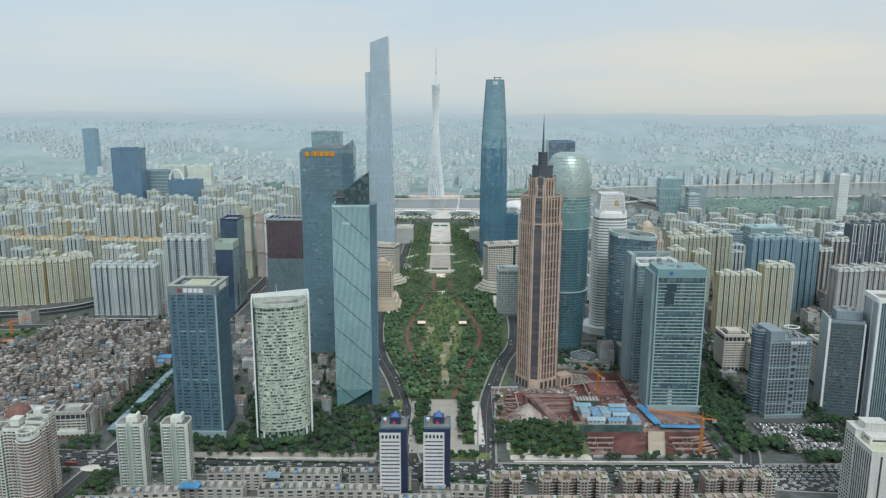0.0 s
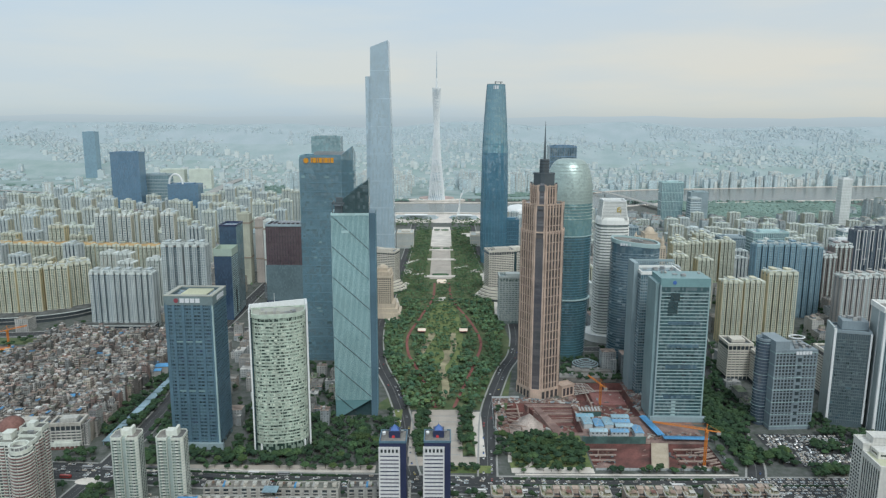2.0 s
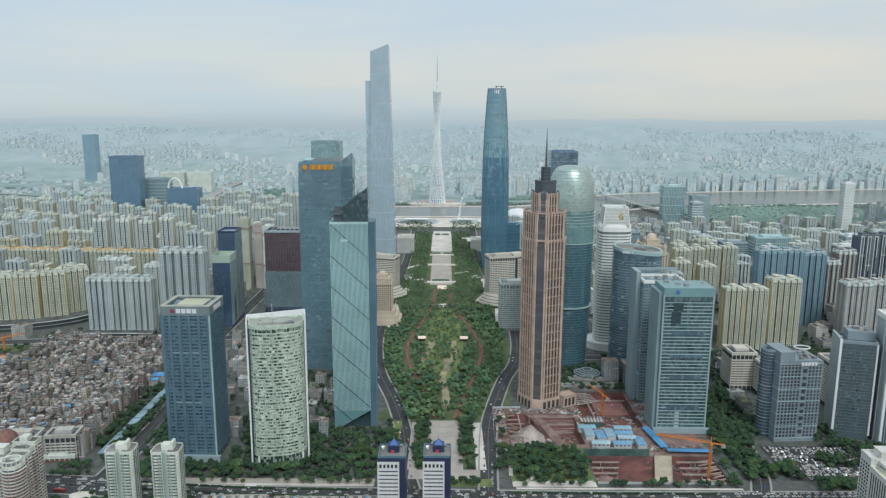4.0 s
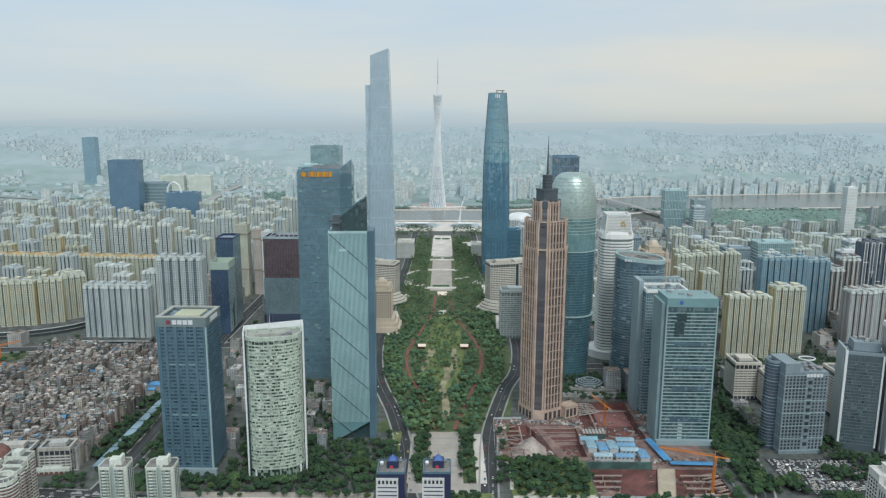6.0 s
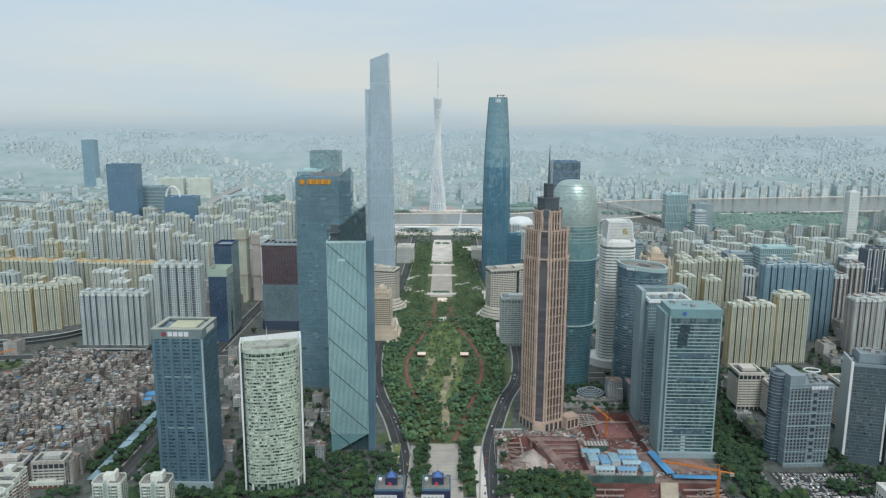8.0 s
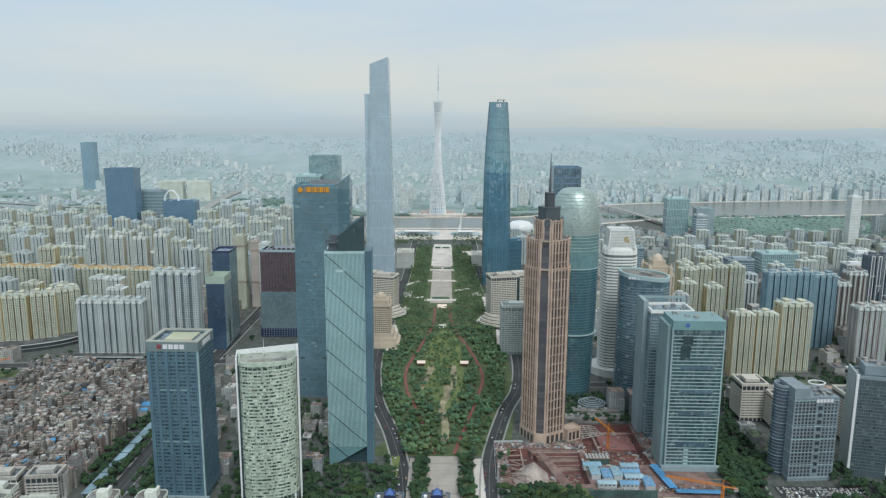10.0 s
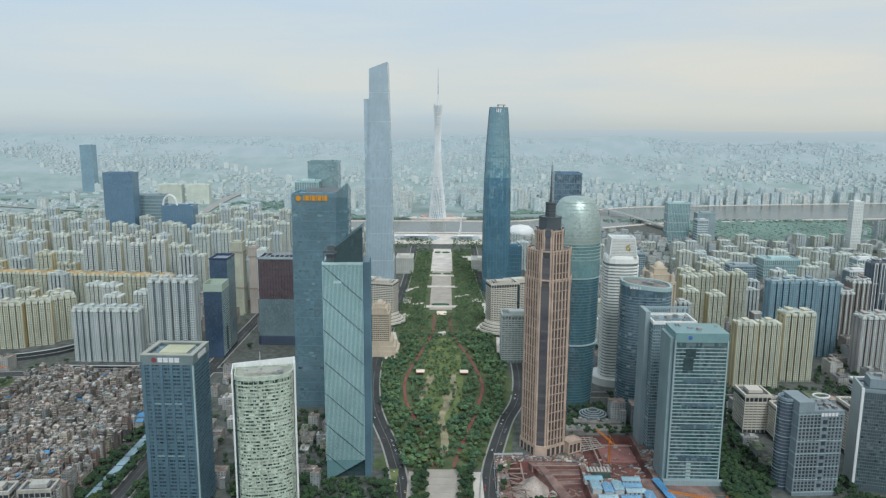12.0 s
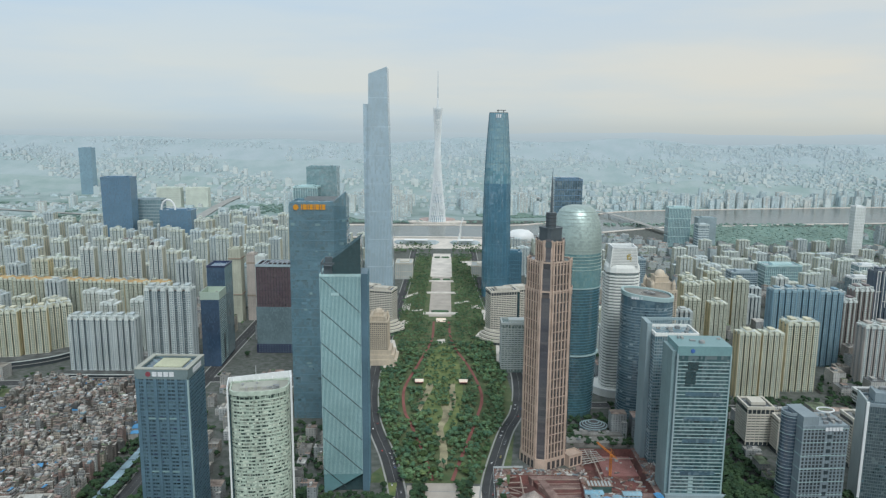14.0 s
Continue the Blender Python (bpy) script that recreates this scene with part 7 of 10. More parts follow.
# hotels along the park
for sx, x, y, h in ((-1, -124, 1500, 82), (1, 114, 1446, 95)):
    t = plain_office(x, y, 56, 34, h, M["pane"], M["hotel"], "white stepped hotel with balcony bands beside the park", step=3.6, band=1.9, rz=sx * 14)
    for k in range(4):      # curved terraces stepping down to the park
        ring_ = []
        for q in range(13):
            a = math.pi * (1.02 + 0.5 * q / 12) if sx > 0 else math.pi * (1.48 + 0.5 * q / 12)
            ring_.append((a, 38 + k * 4.5))
        z = 24 - k * 5
        rows = [[((rr - 3.6) * math.cos(a), (rr - 3.6) * math.sin(a) - 4, z - 4), (rr * math.cos(a), rr * math.sin(a) - 4, z - 4), (rr * math.cos(a), rr * math.sin(a) - 4, z), ((rr - 3.6) * math.cos(a), (rr - 3.6) * math.sin(a) - 4, z)] for a, rr in ring_]
        part("terrace", Geo().add(rows[0], [(3, 2, 1, 0)]).loft(rows), M["hotel"], t, "curved white terrace")
        rows = [[(x, y, max(0, zz - 16)) if zz < z else (x, y, z - 4.1) for x, y, zz in row] for row in rows]
        part("terrace_glazing", Geo().loft(rows), M["pane"], t)
    part("corner_strip", Geo().box(-28.9, -24, -17.7, -16.9, 4, h - 3) if sx < 0 else Geo().box(24, 28.9, -17.7, -16.9, 4, h - 3), M["slope_crown"], t, "dark glazed corner strip")
    g = Geo()
    for k in range(9):
        g.box(-26 + k * 6, -25 + k * 6, -17, 10, h + 3, h + 4, bottom=True).box(-26 + k * 6, -25 + k * 6, -17, -16, h, h + 3)
    part("roof_pergola", g, M["hotel"], t, "white roof pergola")
    plain_office(x + sx * 34, y + 60, 44, 36, h * 0.9, M["pane"], M["hotel"], "pale hotel wing beside the park", step=3.6, band=1.9, rz=sx * 20)
def ornate_tower(x, y, h, w, label):
    """Cream stone shaft with corner turrets, stepped shoulders and a dome."""
    t = building("stone_tower", x, y, label)
    P = rect(-w / 2, w / 2, -w * 0.6, w * 0.6)
    part("shaft", Geo().prism(P, 0, h * 0.78), M["pane"], t)
    g = Geo()
    for a, b in zip(P, P[1:] + P[:1]):
        ribs(g, a, b, 10, 0, h * 0.78, w / 22, 0.5)
    part("pilaster", g, M["hotel_warm"], t, kind="stuff")
    floors(t, P, 4, h * 0.78, 3.6, 1.5, 0.35, M["hotel_warm"])
    part("cornice", Geo().ring(P, 1.0, h * 0.77, h * 0.80, inner=-1), M["hotel_warm"], t)
    for q, z0, z1 in ((0.74, 0.78, 0.87), (0.5, 0.87, 0.93)):
        part("shoulder", Geo().prism([(a * q, b * q) for a, b in P], h * z0, h * z1), M["hotel_warm"], t)
        part("shoulder_rim", Geo().ring([(a * q, b * q) for a, b in P], 0.6, h * z1 - 0.8, h * z1 + 0.8, inner=-0.8), M["hotel_warm"], t)
    part("dome", Geo().loft([[(a, b, z) for a, b in oval(w * 0.2 * q, w * 0.2 * q, 16)] for z, q in ((h * 0.93, 1.0), (h * 0.96, 0.95), (h * 0.985, 0.7), (h, 0.1))]), M["hotel_warm"], t, "small stone dome", smooth=True)
    for sx in (-1, 1):
        for sy in (-1, 1):
            part("turret", Geo().prism([(a + sx * w * 0.4, b + sy * w * 0.5) for a, b in oval(w * 0.08, w * 0.08, 8)], h * 0.7, h * 0.86).tube((sx * w * 0.4, sy * w * 0.5, h * 0.86), (sx * w * 0.4, sy * w * 0.5, h * 0.92), w * 0.08, 0.1, 8), M["hotel_warm"], t)
    for k in range(3):
        part("terrace", Geo().prism([(a * 1.0 + (6 + k * 5 if a > 0 else -2), b * (1.05 + k * 0.08)) for a, b in P], 0, 26 - k * 8), M["hotel_warm"], t)
    take(x, y, w + 12, w * 1.4)


ornate_tower(-110, 1298, 96, 34, "ornate cream stone tower with a dome beside the park")
ornate_tower(380, 1335, 160, 46, "ornate domed stone tower among the estates")
plain_office(122, 1262, 48, 34, 84, PANES["pale"], M["grid_grey"], "grey grid-fronted office block beside the park", step=3.6, band=1.6)
plain_office(-105, 1985, 44, 60, 42, M["grid_grey"], M["hotel"], "pale windowless museum block", step=14)
plain_office(105, 2020, 60, 60, 30, M["grid_grey"], M["hotel"], "pale low museum block", step=10)
t = building("opera_house", 262, 2560, "rounded white shell building by the river")
part("shell", Geo().loft([[(x * s, y * s, z) for x, y in oval(48, 36, 28)] for z, s in ((0, 0.8), (14, 1.0), (30, 0.92), (42, 0.6), (46, 0.1))]), M["fin"], t, smooth=True)
t = building("grandstand", 0, 2500, "pale blue waterside grandstand with a white sail mast")
for k, (cx, half) in enumerate(((-95, 78), (70, 52))):
    for q in range(7):
        part("terrace_step", Geo().box(cx - half + q * 2, cx + half - q * 2, 40 - q * 7, 46.5 - q * 7, 0, 2 + q * 2.0), M["seat_blue"], t, "pale blue row of seating")
    part("canopy", Geo().add([(cx - half * 0.5, -18, 16), (cx + half * 0.5, -18, 16), (cx + half * 0.5, -6, 19), (cx - half * 0.5, -6, 19), (cx - half * 0.5, -18, 16.8), (cx + half * 0.5, -18, 16.8), (cx + half * 0.5, -6, 19.8), (cx - half * 0.5, -6, 19.8)],
         [(4, 5, 6, 7), (0, 1, 5, 4), (1, 2, 6, 5), (2, 3, 7, 6), (3, 0, 4, 7), (3, 2, 1, 0)]), M["fin"], t)
for k in range(7):
    q = -30 + k * 3.3
    rings = [[(56 + dx + q * s * 0.55 + k * 0.13, -10 + dy + k * 2.4, z) for dx, dy in ((-1.1, -1.1), (1.1, -1.1), (1.1, 1.1), (-1.1, 1.1))] for z, s in ((0, 1.0), (20, 0.62), (45, 0.25), (70, 0.1), (92, -0.5))]
    part("sail_rib", Geo().loft(rings), M["fin"], t, "slender white curved rib")

# ---- dense low quarter: narrow houses ----
HOUSE_TONES = [(0.44, 0.42, 0.39), (0.22, 0.22, 0.21), (0.56, 0.50, 0.43), (0.78, 0.77, 0.74), (0.36, 0.30, 0.25), (0.52, 0.37, 0.32), (0.15, 0.155, 0.155), (0.50, 0.52, 0.50), (0.42, 0.35, 0.29), (0.27, 0.29, 0.29),
               (0.60, 0.53, 0.43), (0.38, 0.40, 0.42), (0.19, 0.17, 0.155), (0.84, 0.83, 0.80), (0.46, 0.31, 0.27), (0.33, 0.34, 0.33), (0.70, 0.66, 0.59), (0.29, 0.30, 0.26), (0.64, 0.52, 0.47), (0.24, 0.20, 0.175)]
HOUSE_TONES = [tuple((c * 0.85 + sum(tone) / 3 * 0.15) * 1.04 for c in tone) for tone in HOUSE_TONES]
HOUSE = [mat("house_render", (1.0, 1.0, 1.0), 0.8, vary=0.2, grime=0.6, palette=HOUSE_TONES, windows=(2.7, 3.0, 0.5, (0.08, 0.08, 0.08))),
         mat("house_render_joined", (1.0, 1.0, 1.0), 0.8, vary=0.25, palette=HOUSE_TONES, island=True, grime=0.6, windows=(2.7, 3.0, 0.5, (0.08, 0.08, 0.08)))]
M["tin_blue"] = mat("blue_tin_roof", (0.11, 0.36, 0.66), 0.5, vary=0.25)
M["tin_pale"] = mat("faded_blue_tin", (0.27, 0.40, 0.47), 0.5, vary=0.2)
M["tin_red"] = mat("red_roof", (0.25, 0.13, 0.11), 0.8, vary=0.3)
M["slab_brown"] = mat("weathered_brown_render", (0.37, 0.27, 0.22), 0.8, vary=0.15, random_tint=0.15, grime=0.5)
M["slab_pale"] = mat("weathered_pale_render", (0.58, 0.57, 0.53), 0.8, vary=0.15, random_tint=0.15, grime=0.5)
M["terraces"] = mat("roof_terraces", (1.0, 1.0, 1.0), 0.9, vary=0.35, scale=0.8, island=True, palette=[(0.30, 0.285, 0.265), (0.17, 0.165, 0.155), (0.40, 0.37, 0.32), (0.20, 0.25, 0.16), (0.58, 0.57, 0.54), (0.33, 0.26, 0.22), (0.20, 0.21, 0.215), (0.38, 0.36, 0.33), (0.46, 0.35, 0.30)])


def village_house(w, d, h, seed):
    r = random.Random(seed)
    t = thing("village_house", 0, 0, "narrow rendered house packed among its neighbours", "house", "packed village houses")
    part("wall", Geo().box(-w / 2, w / 2, -d / 2, d / 2, 0, h), HOUSE[0], t)
    part("parapet", Geo().ring(rect(-w / 2, w / 2, -d / 2, d / 2), 0.15, h, h + 1.0, inner=-0.4), HOUSE[0], t)
    part("roof", Geo().box(-w / 2 + 0.3, w / 2 - 0.3, -d / 2 + 0.3, d / 2 - 0.3, h, h + 0.12), M["parapet_roof"], t)
    part("roof_shed", Geo().box(-w * 0.3, w * 0.15, -d * 0.1, d * 0.4, h, h + r.uniform(2.2, 3.0)), HOUSE[0], t)
    part("water_tank", Geo().tube((w * 0.3, d * 0.2, h), (w * 0.3, d * 0.2, h + 1.6), 0.8, sides=8), M["steel"], t)
    if seed % 3 == 0:
        part("tin_cover", Geo().box(-w * 0.35, w * 0.4, -d * 0.42, -d * 0.15, h + 2.4, h + 2.6, bottom=True), M["tin_blue" if seed % 2 else "tin_red"], t)
    g = Geo()
    for k in range(int(h / 3.1)):
        g.box(-w * 0.35, w * 0.35, -d / 2 - 1.0, -d / 2, 2.9 + k * 3.0, 3.9 + k * 3.0, bottom=True)
    part("balcony", g, HOUSE[0], t, kind="stuff")
    return t


def village():
    r = random.Random(77)
    kinds = [village_house(r.uniform(8.5, 12), r.uniform(8.5, 12), h, k) for k, h in enumerate((13, 16, 19, 22, 16, 25))]
    spots = [[] for _ in kinds]
    joined = Geo()
    roofs = Geo()
    covers = Geo()
    y = 772
    while y < 1162:
        left = -640 - (y - 770) * 0.55
        right = -398 if y < 960 else -402
        x = left + r.uniform(0, 8)
        while x < right:
            px, py = x + r.uniform(-1.8, 1.8), y + r.uniform(-1.8, 1.8)
            if r.random() < 0.95 and not (px < -634 and 1058 < py < 1162):
                if y < 812 and px > -585:
                    spots[r.randrange(6)].append((px, py, r.choice((0, 4, -6, 12, 90, 86, 97))))
                else:
                    w, d, h = r.uniform(5.5, 10.5), r.uniform(5.5, 10.5), r.choice((7, 10, 10, 13, 13, 13, 16, 16, 16, 19, 22)) + (7 if px > -432 else 0)
                    a = r.uniform(-0.25, 0.25)
                    P = [(px + x_ * math.cos(a) - y_ * math.sin(a), py + x_ * math.sin(a) + y_ * math.cos(a)) for x_, y_ in rect(-w / 2, w / 2, -d / 2, d / 2)]
                    joined.prism(P, 0, h)
                    joined.box(px - w * 0.3, px + w * 0.15, py - d * 0.1, py + d * 0.35, h, h + r.uniform(2, 3))
                    for _ in range(r.randrange(2, 6)):
                        qx, qy, qw, qd = px + w * r.uniform(-0.42, 0.3), py + d * r.uniform(-0.42, 0.3), r.uniform(0.9, 3.2), r.uniform(0.9, 3.2)
                        joined.box(qx, qx + qw, qy, qy + qd, h, h + r.uniform(0.6, 2.8))
                    if r.random() < 0.5:      # an upper storey set back
                        joined.box(px - w * 0.45, px + w * r.uniform(0.0, 0.4), py + d * 0.05, py + d * 0.44, h, h + 3.1)
                    for k in range(int(h / 3.1)):
                        if r.random() < 0.6:
                            joined.box(px - w * 0.38, px + w * r.uniform(0.0, 0.36), py - d / 2 - 1.0, py - d / 2 + 0.5, 2.9 + k * 3.0, 3.8 + k * 3.0)
                    covers.prism([((q[0] - px) * 0.93 + px, (q[1] - py) * 0.93 + py) for q in P], h + 0.02, h + 0.3)
                    if r.random() < 0.3:
                        P2 = [(q[0], q[1]) for q in P]
                        s = r.uniform(0.3, 0.75)
                        roofs.prism([((q[0] - px) * s + px + 1, (q[1] - py) * s + py - 1) for q in P2], h + 0.35, h + r.uniform(0.6, 2.6), mi=r.choice((0, 1, 1, 1, 3, 3, 3, 4, 4, 1, 1, 2)))
            x += r.uniform(8.6, 11.4)
        y += r.uniform(8.8, 10.8)
    for t, s in zip(kinds, spots):
        t.matrix_basis = pose(*s[0][:2], 0, 0, 0, s[0][2])
        for q in s[1:]:
            copy_thing(t, pose(q[0], q[1], 0, 0, 0, q[2]))
    tagged(part("village_houses", joined, HOUSE[1]), "packed grey and brown rendered village houses", "houses", "", "stuff")
    tagged(part("village_roofs", roofs, [M["tin_blue"], M["concrete"], M["tin_red"], M["slab_pale"], M["tin_pale"]]), "tin and tile covers on village roofs", "roofs", "", "stuff")
    tagged(part("roof_terraces", covers, M["terraces"]), "flat grey roof terraces of village houses", "roofs", "", "stuff")
    for x, y, w, d, rz in ((-400, 985, 26, 15, 10), (-402, 965, 24, 9, 10), (-505, 1040, 16, 12, 5), (-470, 872, 14, 9, 20), (-452, 880, 12, 9, -15)):
        h = thing("market_shed", x, y, "tall blue tin-roofed building among village houses", "shed", "blue tin sheds", rz=rz)
        part("wall", Geo().box(-w / 2, w / 2, -d / 2, d / 2, 0, 15), M["concrete"], h)
        part("roof", Geo().add([(-w / 2 - 1, -d / 2 - 1, 15), (w / 2 + 1, -d / 2 - 1, 15), (w / 2 + 1, 0, 17), (-w / 2 - 1, 0, 17), (-w / 2 - 1, d / 2 + 1, 15), (w / 2 + 1, d / 2 + 1, 15)],
             [(0, 1, 2, 3), (3, 2, 5, 4), (0, 3, 4), (1, 5, 2)]), M["tin_blue"], h)
    g = Geo()
    for k in range(9):
        y0 = 765 + k * 24
        g.box(-379, -369, y0, y0 + 22, 5, 5.6, bottom=True)
        for q in (y0 + 1, y0 + 21):
            g.box(-378.5, -378, q, q + 0.5, 0, 5).box(-370, -369.5, q, q + 0.5, 0, 5)
    tagged(part("covered_walk", g, M["tin_pale"]), "long blue-roofed covered walk beside the road", "canopy")


village()

# ---- slab blocks beside the avenue ----


def slab_block(w, d, h, wall, seed, label, group):
    r = random.Random(seed)
    t = thing("walk_up_block", 0, 0, label, "apartment block", group)
    part("wall", Geo().box(-w / 2, w / 2, -d / 2, d / 2, 0, h), wall, t)
    part("roof", Geo().box(-w / 2 + 0.4, w / 2 - 0.4, -d / 2 + 0.4, d / 2 - 0.4, h, h + 0.15), M["parapet_roof"], t)
    part("parapet", Geo().ring(rect(-w / 2, w / 2, -d / 2, d / 2), 0.2, h - 0.2, h + 1.1, inner=-0.4), M["slab_pale"], t)
    n = int(w / 8)
    clutter = Geo()
    for k in range(n):
        x = -w / 2 + (k + 0.5) * w / n
        for s in (-1, 1):
            g = Geo()
            y0, y1 = (-d / 2 - 1.3, -d / 2) if s < 0 else (d / 2, d / 2 + 1.3)
            for q in range(int(h / 3)):
                g.box(x - 2.4, x + 2.4, y0, y1, 1.2 + q * 3, 2.4 + q * 3, bottom=True)
            part("balcony", g, M["slab_pale"], t, kind="stuff")
            part("window_recess", Geo().box(x - 2.2, x + 2.2, y0 + (0.9 if s < 0 else -0.1), y1 + (0.1 if s < 0 else -0.9), 1, h - 0.5), M["pane"], t)
        part("stair_house", Geo().box(x - 1.8, x + 1.8, -2, 2.4, h, h + 2.8), wall, t)
        for _ in range(3):
            a, b = x + r.uniform(-3.6, 3.0), r.uniform(-d * 0.42, d * 0.32)
            clutter.box(a, a + r.uniform(0.6, 2.4), b, b + r.uniform(0.6, 2.4), h, h + r.uniform(0.5, 2.4), mi=r.choice((0, 0, 1, 2)))
        if r.random() < 0.5:
            part("roof_shed", Geo().box(x - 3.8, x - 1.9, -d * 0.3, d * 0.3, h, h + 2.0), M["tin_blue" if r.random() < 0.25 else "concrete"], t)
    part("roof_clutter", clutter, [M["slab_pale"], M["slab_brown"], M["leaf"]], t, "roof sheds, tanks and potted plants", kind="stuff")
    return t


M["wing_pink"] = mat("pink_beige_render", (0.56, 0.455, 0.39), 0.8, vary=0.18, random_tint=0.14, grime=0.5)
M["roof_plants"] = mat("planted_roof", (0.40, 0.35, 0.27), 0.95, vary=0.4, scale=2.2, second=(0.17, 0.17, 0.10))


def wing_block(h, wings, seed, label):
    """Tall narrow wings with corner balconies, joined by dark recessed stairs, under cluttered roof terraces."""
    r = random.Random(seed)
    t = thing("winged_block", 0, 0, label, "apartment block", "winged walk-up blocks")
    pitch, half = 17.5, 5.6
    n = int((h - 2) / 3)
    for k in range(wings - 1):
        x = (k - (wings - 2) / 2) * pitch
        part("stair_recess", Geo().box(x - pitch / 2 + half - 0.4, x + pitch / 2 - half + 0.4, -4, 8, 0, h - 1.5), M["pane"], t, "dark recessed stair bay")
        g = Geo()
        for q in range(n):
            g.box(x - 3.2, x + 3.2, -5.2, -3.9, 2.2 + q * 3, 3.2 + q * 3, bottom=True)
        part("landing", g, M["slab_brown"], t, kind="stuff")
        part("stair_house", Geo().box(x - 2.6, x + 2.6, -1, 5, h - 1.5, h + 2.8).box(x - 3, x + 3, -1.5, 5.5, h + 2.8, h + 3.2, bottom=True), M["wing_pink"], t)
    for k in range(wings):
        x = (k - (wings - 1) / 2) * pitch
        hk = h + r.choice((0, 0, 1.5))
        P = [(x - half, -7.5), (x - half + 2, -10), (x + half - 2, -10), (x + half, -7.5), (x + half, 9), (x - half, 9)]
        wing = part("wing", Geo().prism(P, 0, hk), M["wing_pink"], t)
        part("parapet", Geo().ring(P, 0.25, hk - 0.3, hk + 1.0, inner=-0.4), M["slab_pale"], wing)
        part("roof_garden", Geo().prism(offset(P, -0.6), hk, hk + 0.25), M["roof_plants"], wing)
        for c in (-half + 0.6, half - 0.6):
            g = Geo()
            for q in range(n):
                z = 2.0 + q * 3
                g.box(x + c - 1.5, x + c + 1.5, -10.4, -7.6, z, z + 1.05, bottom=True)
            part("balcony", g, M["slab_pale"], wing, kind="stuff")
            part("balcony_recess", Geo().box(x + c - 1.35, x + c + 1.35, -10.1, -7.7, 1.5, hk - 1), M["pane"], wing)
        g = Geo()
        for q in range(n):
            z = 2.9 + q * 3
            g.box(x - 2.3, x - 0.4, -10.25, -9.8, z, z + 1.5, bottom=True).box(x + 0.4, x + 2.3, -10.25, -9.8, z, z + 1.5, bottom=True)
        part("window", g, M["pane"], wing, kind="stuff")
        part("roof_shed", Geo().box(x - 3.6, x - 0.6, 0, 6, hk, hk + 2.6), M["wing_pink" if k % 2 else "slab_pale"], wing)
        part("roof_pergola", Geo().box(x - 0.2, x + 4.4, -6.5, -1, hk + 2.2, hk + 2.4, bottom=True).box(x, x + 0.3, -6.3, -6, hk, hk + 2.2).box(x + 4, x + 4.3, -6.3, -6, hk, hk + 2.2), M["tin_red" if k % 4 == 1 else "slab_pale" if k % 2 else "slab_brown"], wing)
        clutter = Geo()
        for _ in range(12):
            a, b = x + r.uniform(-half + 0.8, half - 1.6), r.uniform(-7.5, 7.5)
            clutter.box(a, a + r.uniform(0.4, 1.8), b, b + r.uniform(0.4, 1.8), hk + 0.2, hk + r.uniform(0.6, 2.2), mi=r.choice((0, 1, 2, 2, 3)))
        part("roof_clutter", clutter, [M["slab_pale"], M["slab_brown"], M["leaf"], M["steel"]], wing, "pots, tanks and sheds on the roof", kind="stuff")
    return t


pair = wing_block(27, 2, 1, "pinkish walk-up block of two balconied wings")
pair.matrix_basis = pose(59, 622, 0)
four = wing_block(26, 4, 2, "long pinkish walk-up block of four balconied wings")
four.matrix_basis = pose(122, 624, 0)
for x, y, rz in ((199, 624, 0), (276, 628, 2), (92, 580, 0), (172, 582, 0), (252, 584, 2), (22, 570, 0)):
    copy_thing(four, pose(x, y, 0, 0, 0, rz))
t2 = slab_block(60, 14, 17, M["slab_pale"], 2, "long pale walk-up apartment block with roof sheds", "pale walk-up blocks")
t2.matrix_basis = pose(-196, 650, 0, 0, 0, 2)
for x, y, rz in ((-270, 612, 4), (-300, 594, 0), (-20, 600, 2), (10, 618, -3), (-60, 650, 2), (-128, 648, 0), (-214, 622, 0), (-140, 620, 3), (-84, 618, 0), (-190, 592, 2), (-470, 700, 6), (-110, 590, 0)):
    copy_thing(t2, pose(x, y, 0, 0, 0, rz))
for x, y, w, m in ((-232, 614, 18, "tin_blue"), (-160, 634, 14, "tin_pale")):
    q = thing("roof_canopy", x, y, "pale blue corrugated canopy above a yard", "canopy", "yard canopies")
    part("roof", Geo().box(-w / 2, w / 2, -6, 6, 21, 21.5, bottom=True), M[m], q)
    for sx in (-1, 1):
        for sy in (-1, 1):
            part("post", Geo().tube((sx * w * 0.45, sy * 5.5, 0), (sx * w * 0.45, sy * 5.5, 21), 0.2), M["steel"], q)
dome = thing("domed_tower", -408, 656, "white apartment tower under a dark red dome roof", "apartment block")
part("wall", Geo().prism(oval(11, 11, 20), 0, 72), TILE_WHITE, dome)
part("dome_roof", Geo().loft([[(11.8 * q * math.cos(a), 11.8 * q * math.sin(a), z) for a in [k * math.tau / 20 for k in range(20)]] for z, q in ((72, 1.0), (77, 0.88), (81, 0.55), (83, 0.05))]), M["tin_red"], dome, "dark red dome", smooth=True)
for x, y, w in ((-416, 770, 32), (-462, 764, 44)):
    plain_office(x, y, w, 22, 28, M["pane"], M["slab_pale"], "white ribbon-windowed office block beside the avenue", rz=6, step=3.3, band=1.6)
    plain_office(x - 2, y - 13.5, w + 4, 3, 6, M["tin_red"], TILE_WHITE, "low shop row with red fascia", rz=6, step=3.0, band=0.8)

# ---- filling blocks and the far city ----
FILL_TONES = [(0.50, 0.48, 0.44), (0.58, 0.57, 0.54), (0.40, 0.39, 0.37), (0.55, 0.50, 0.42), (0.46, 0.48, 0.48), (0.66, 0.65, 0.62), (0.42, 0.36, 0.31), (0.36, 0.40, 0.42)]
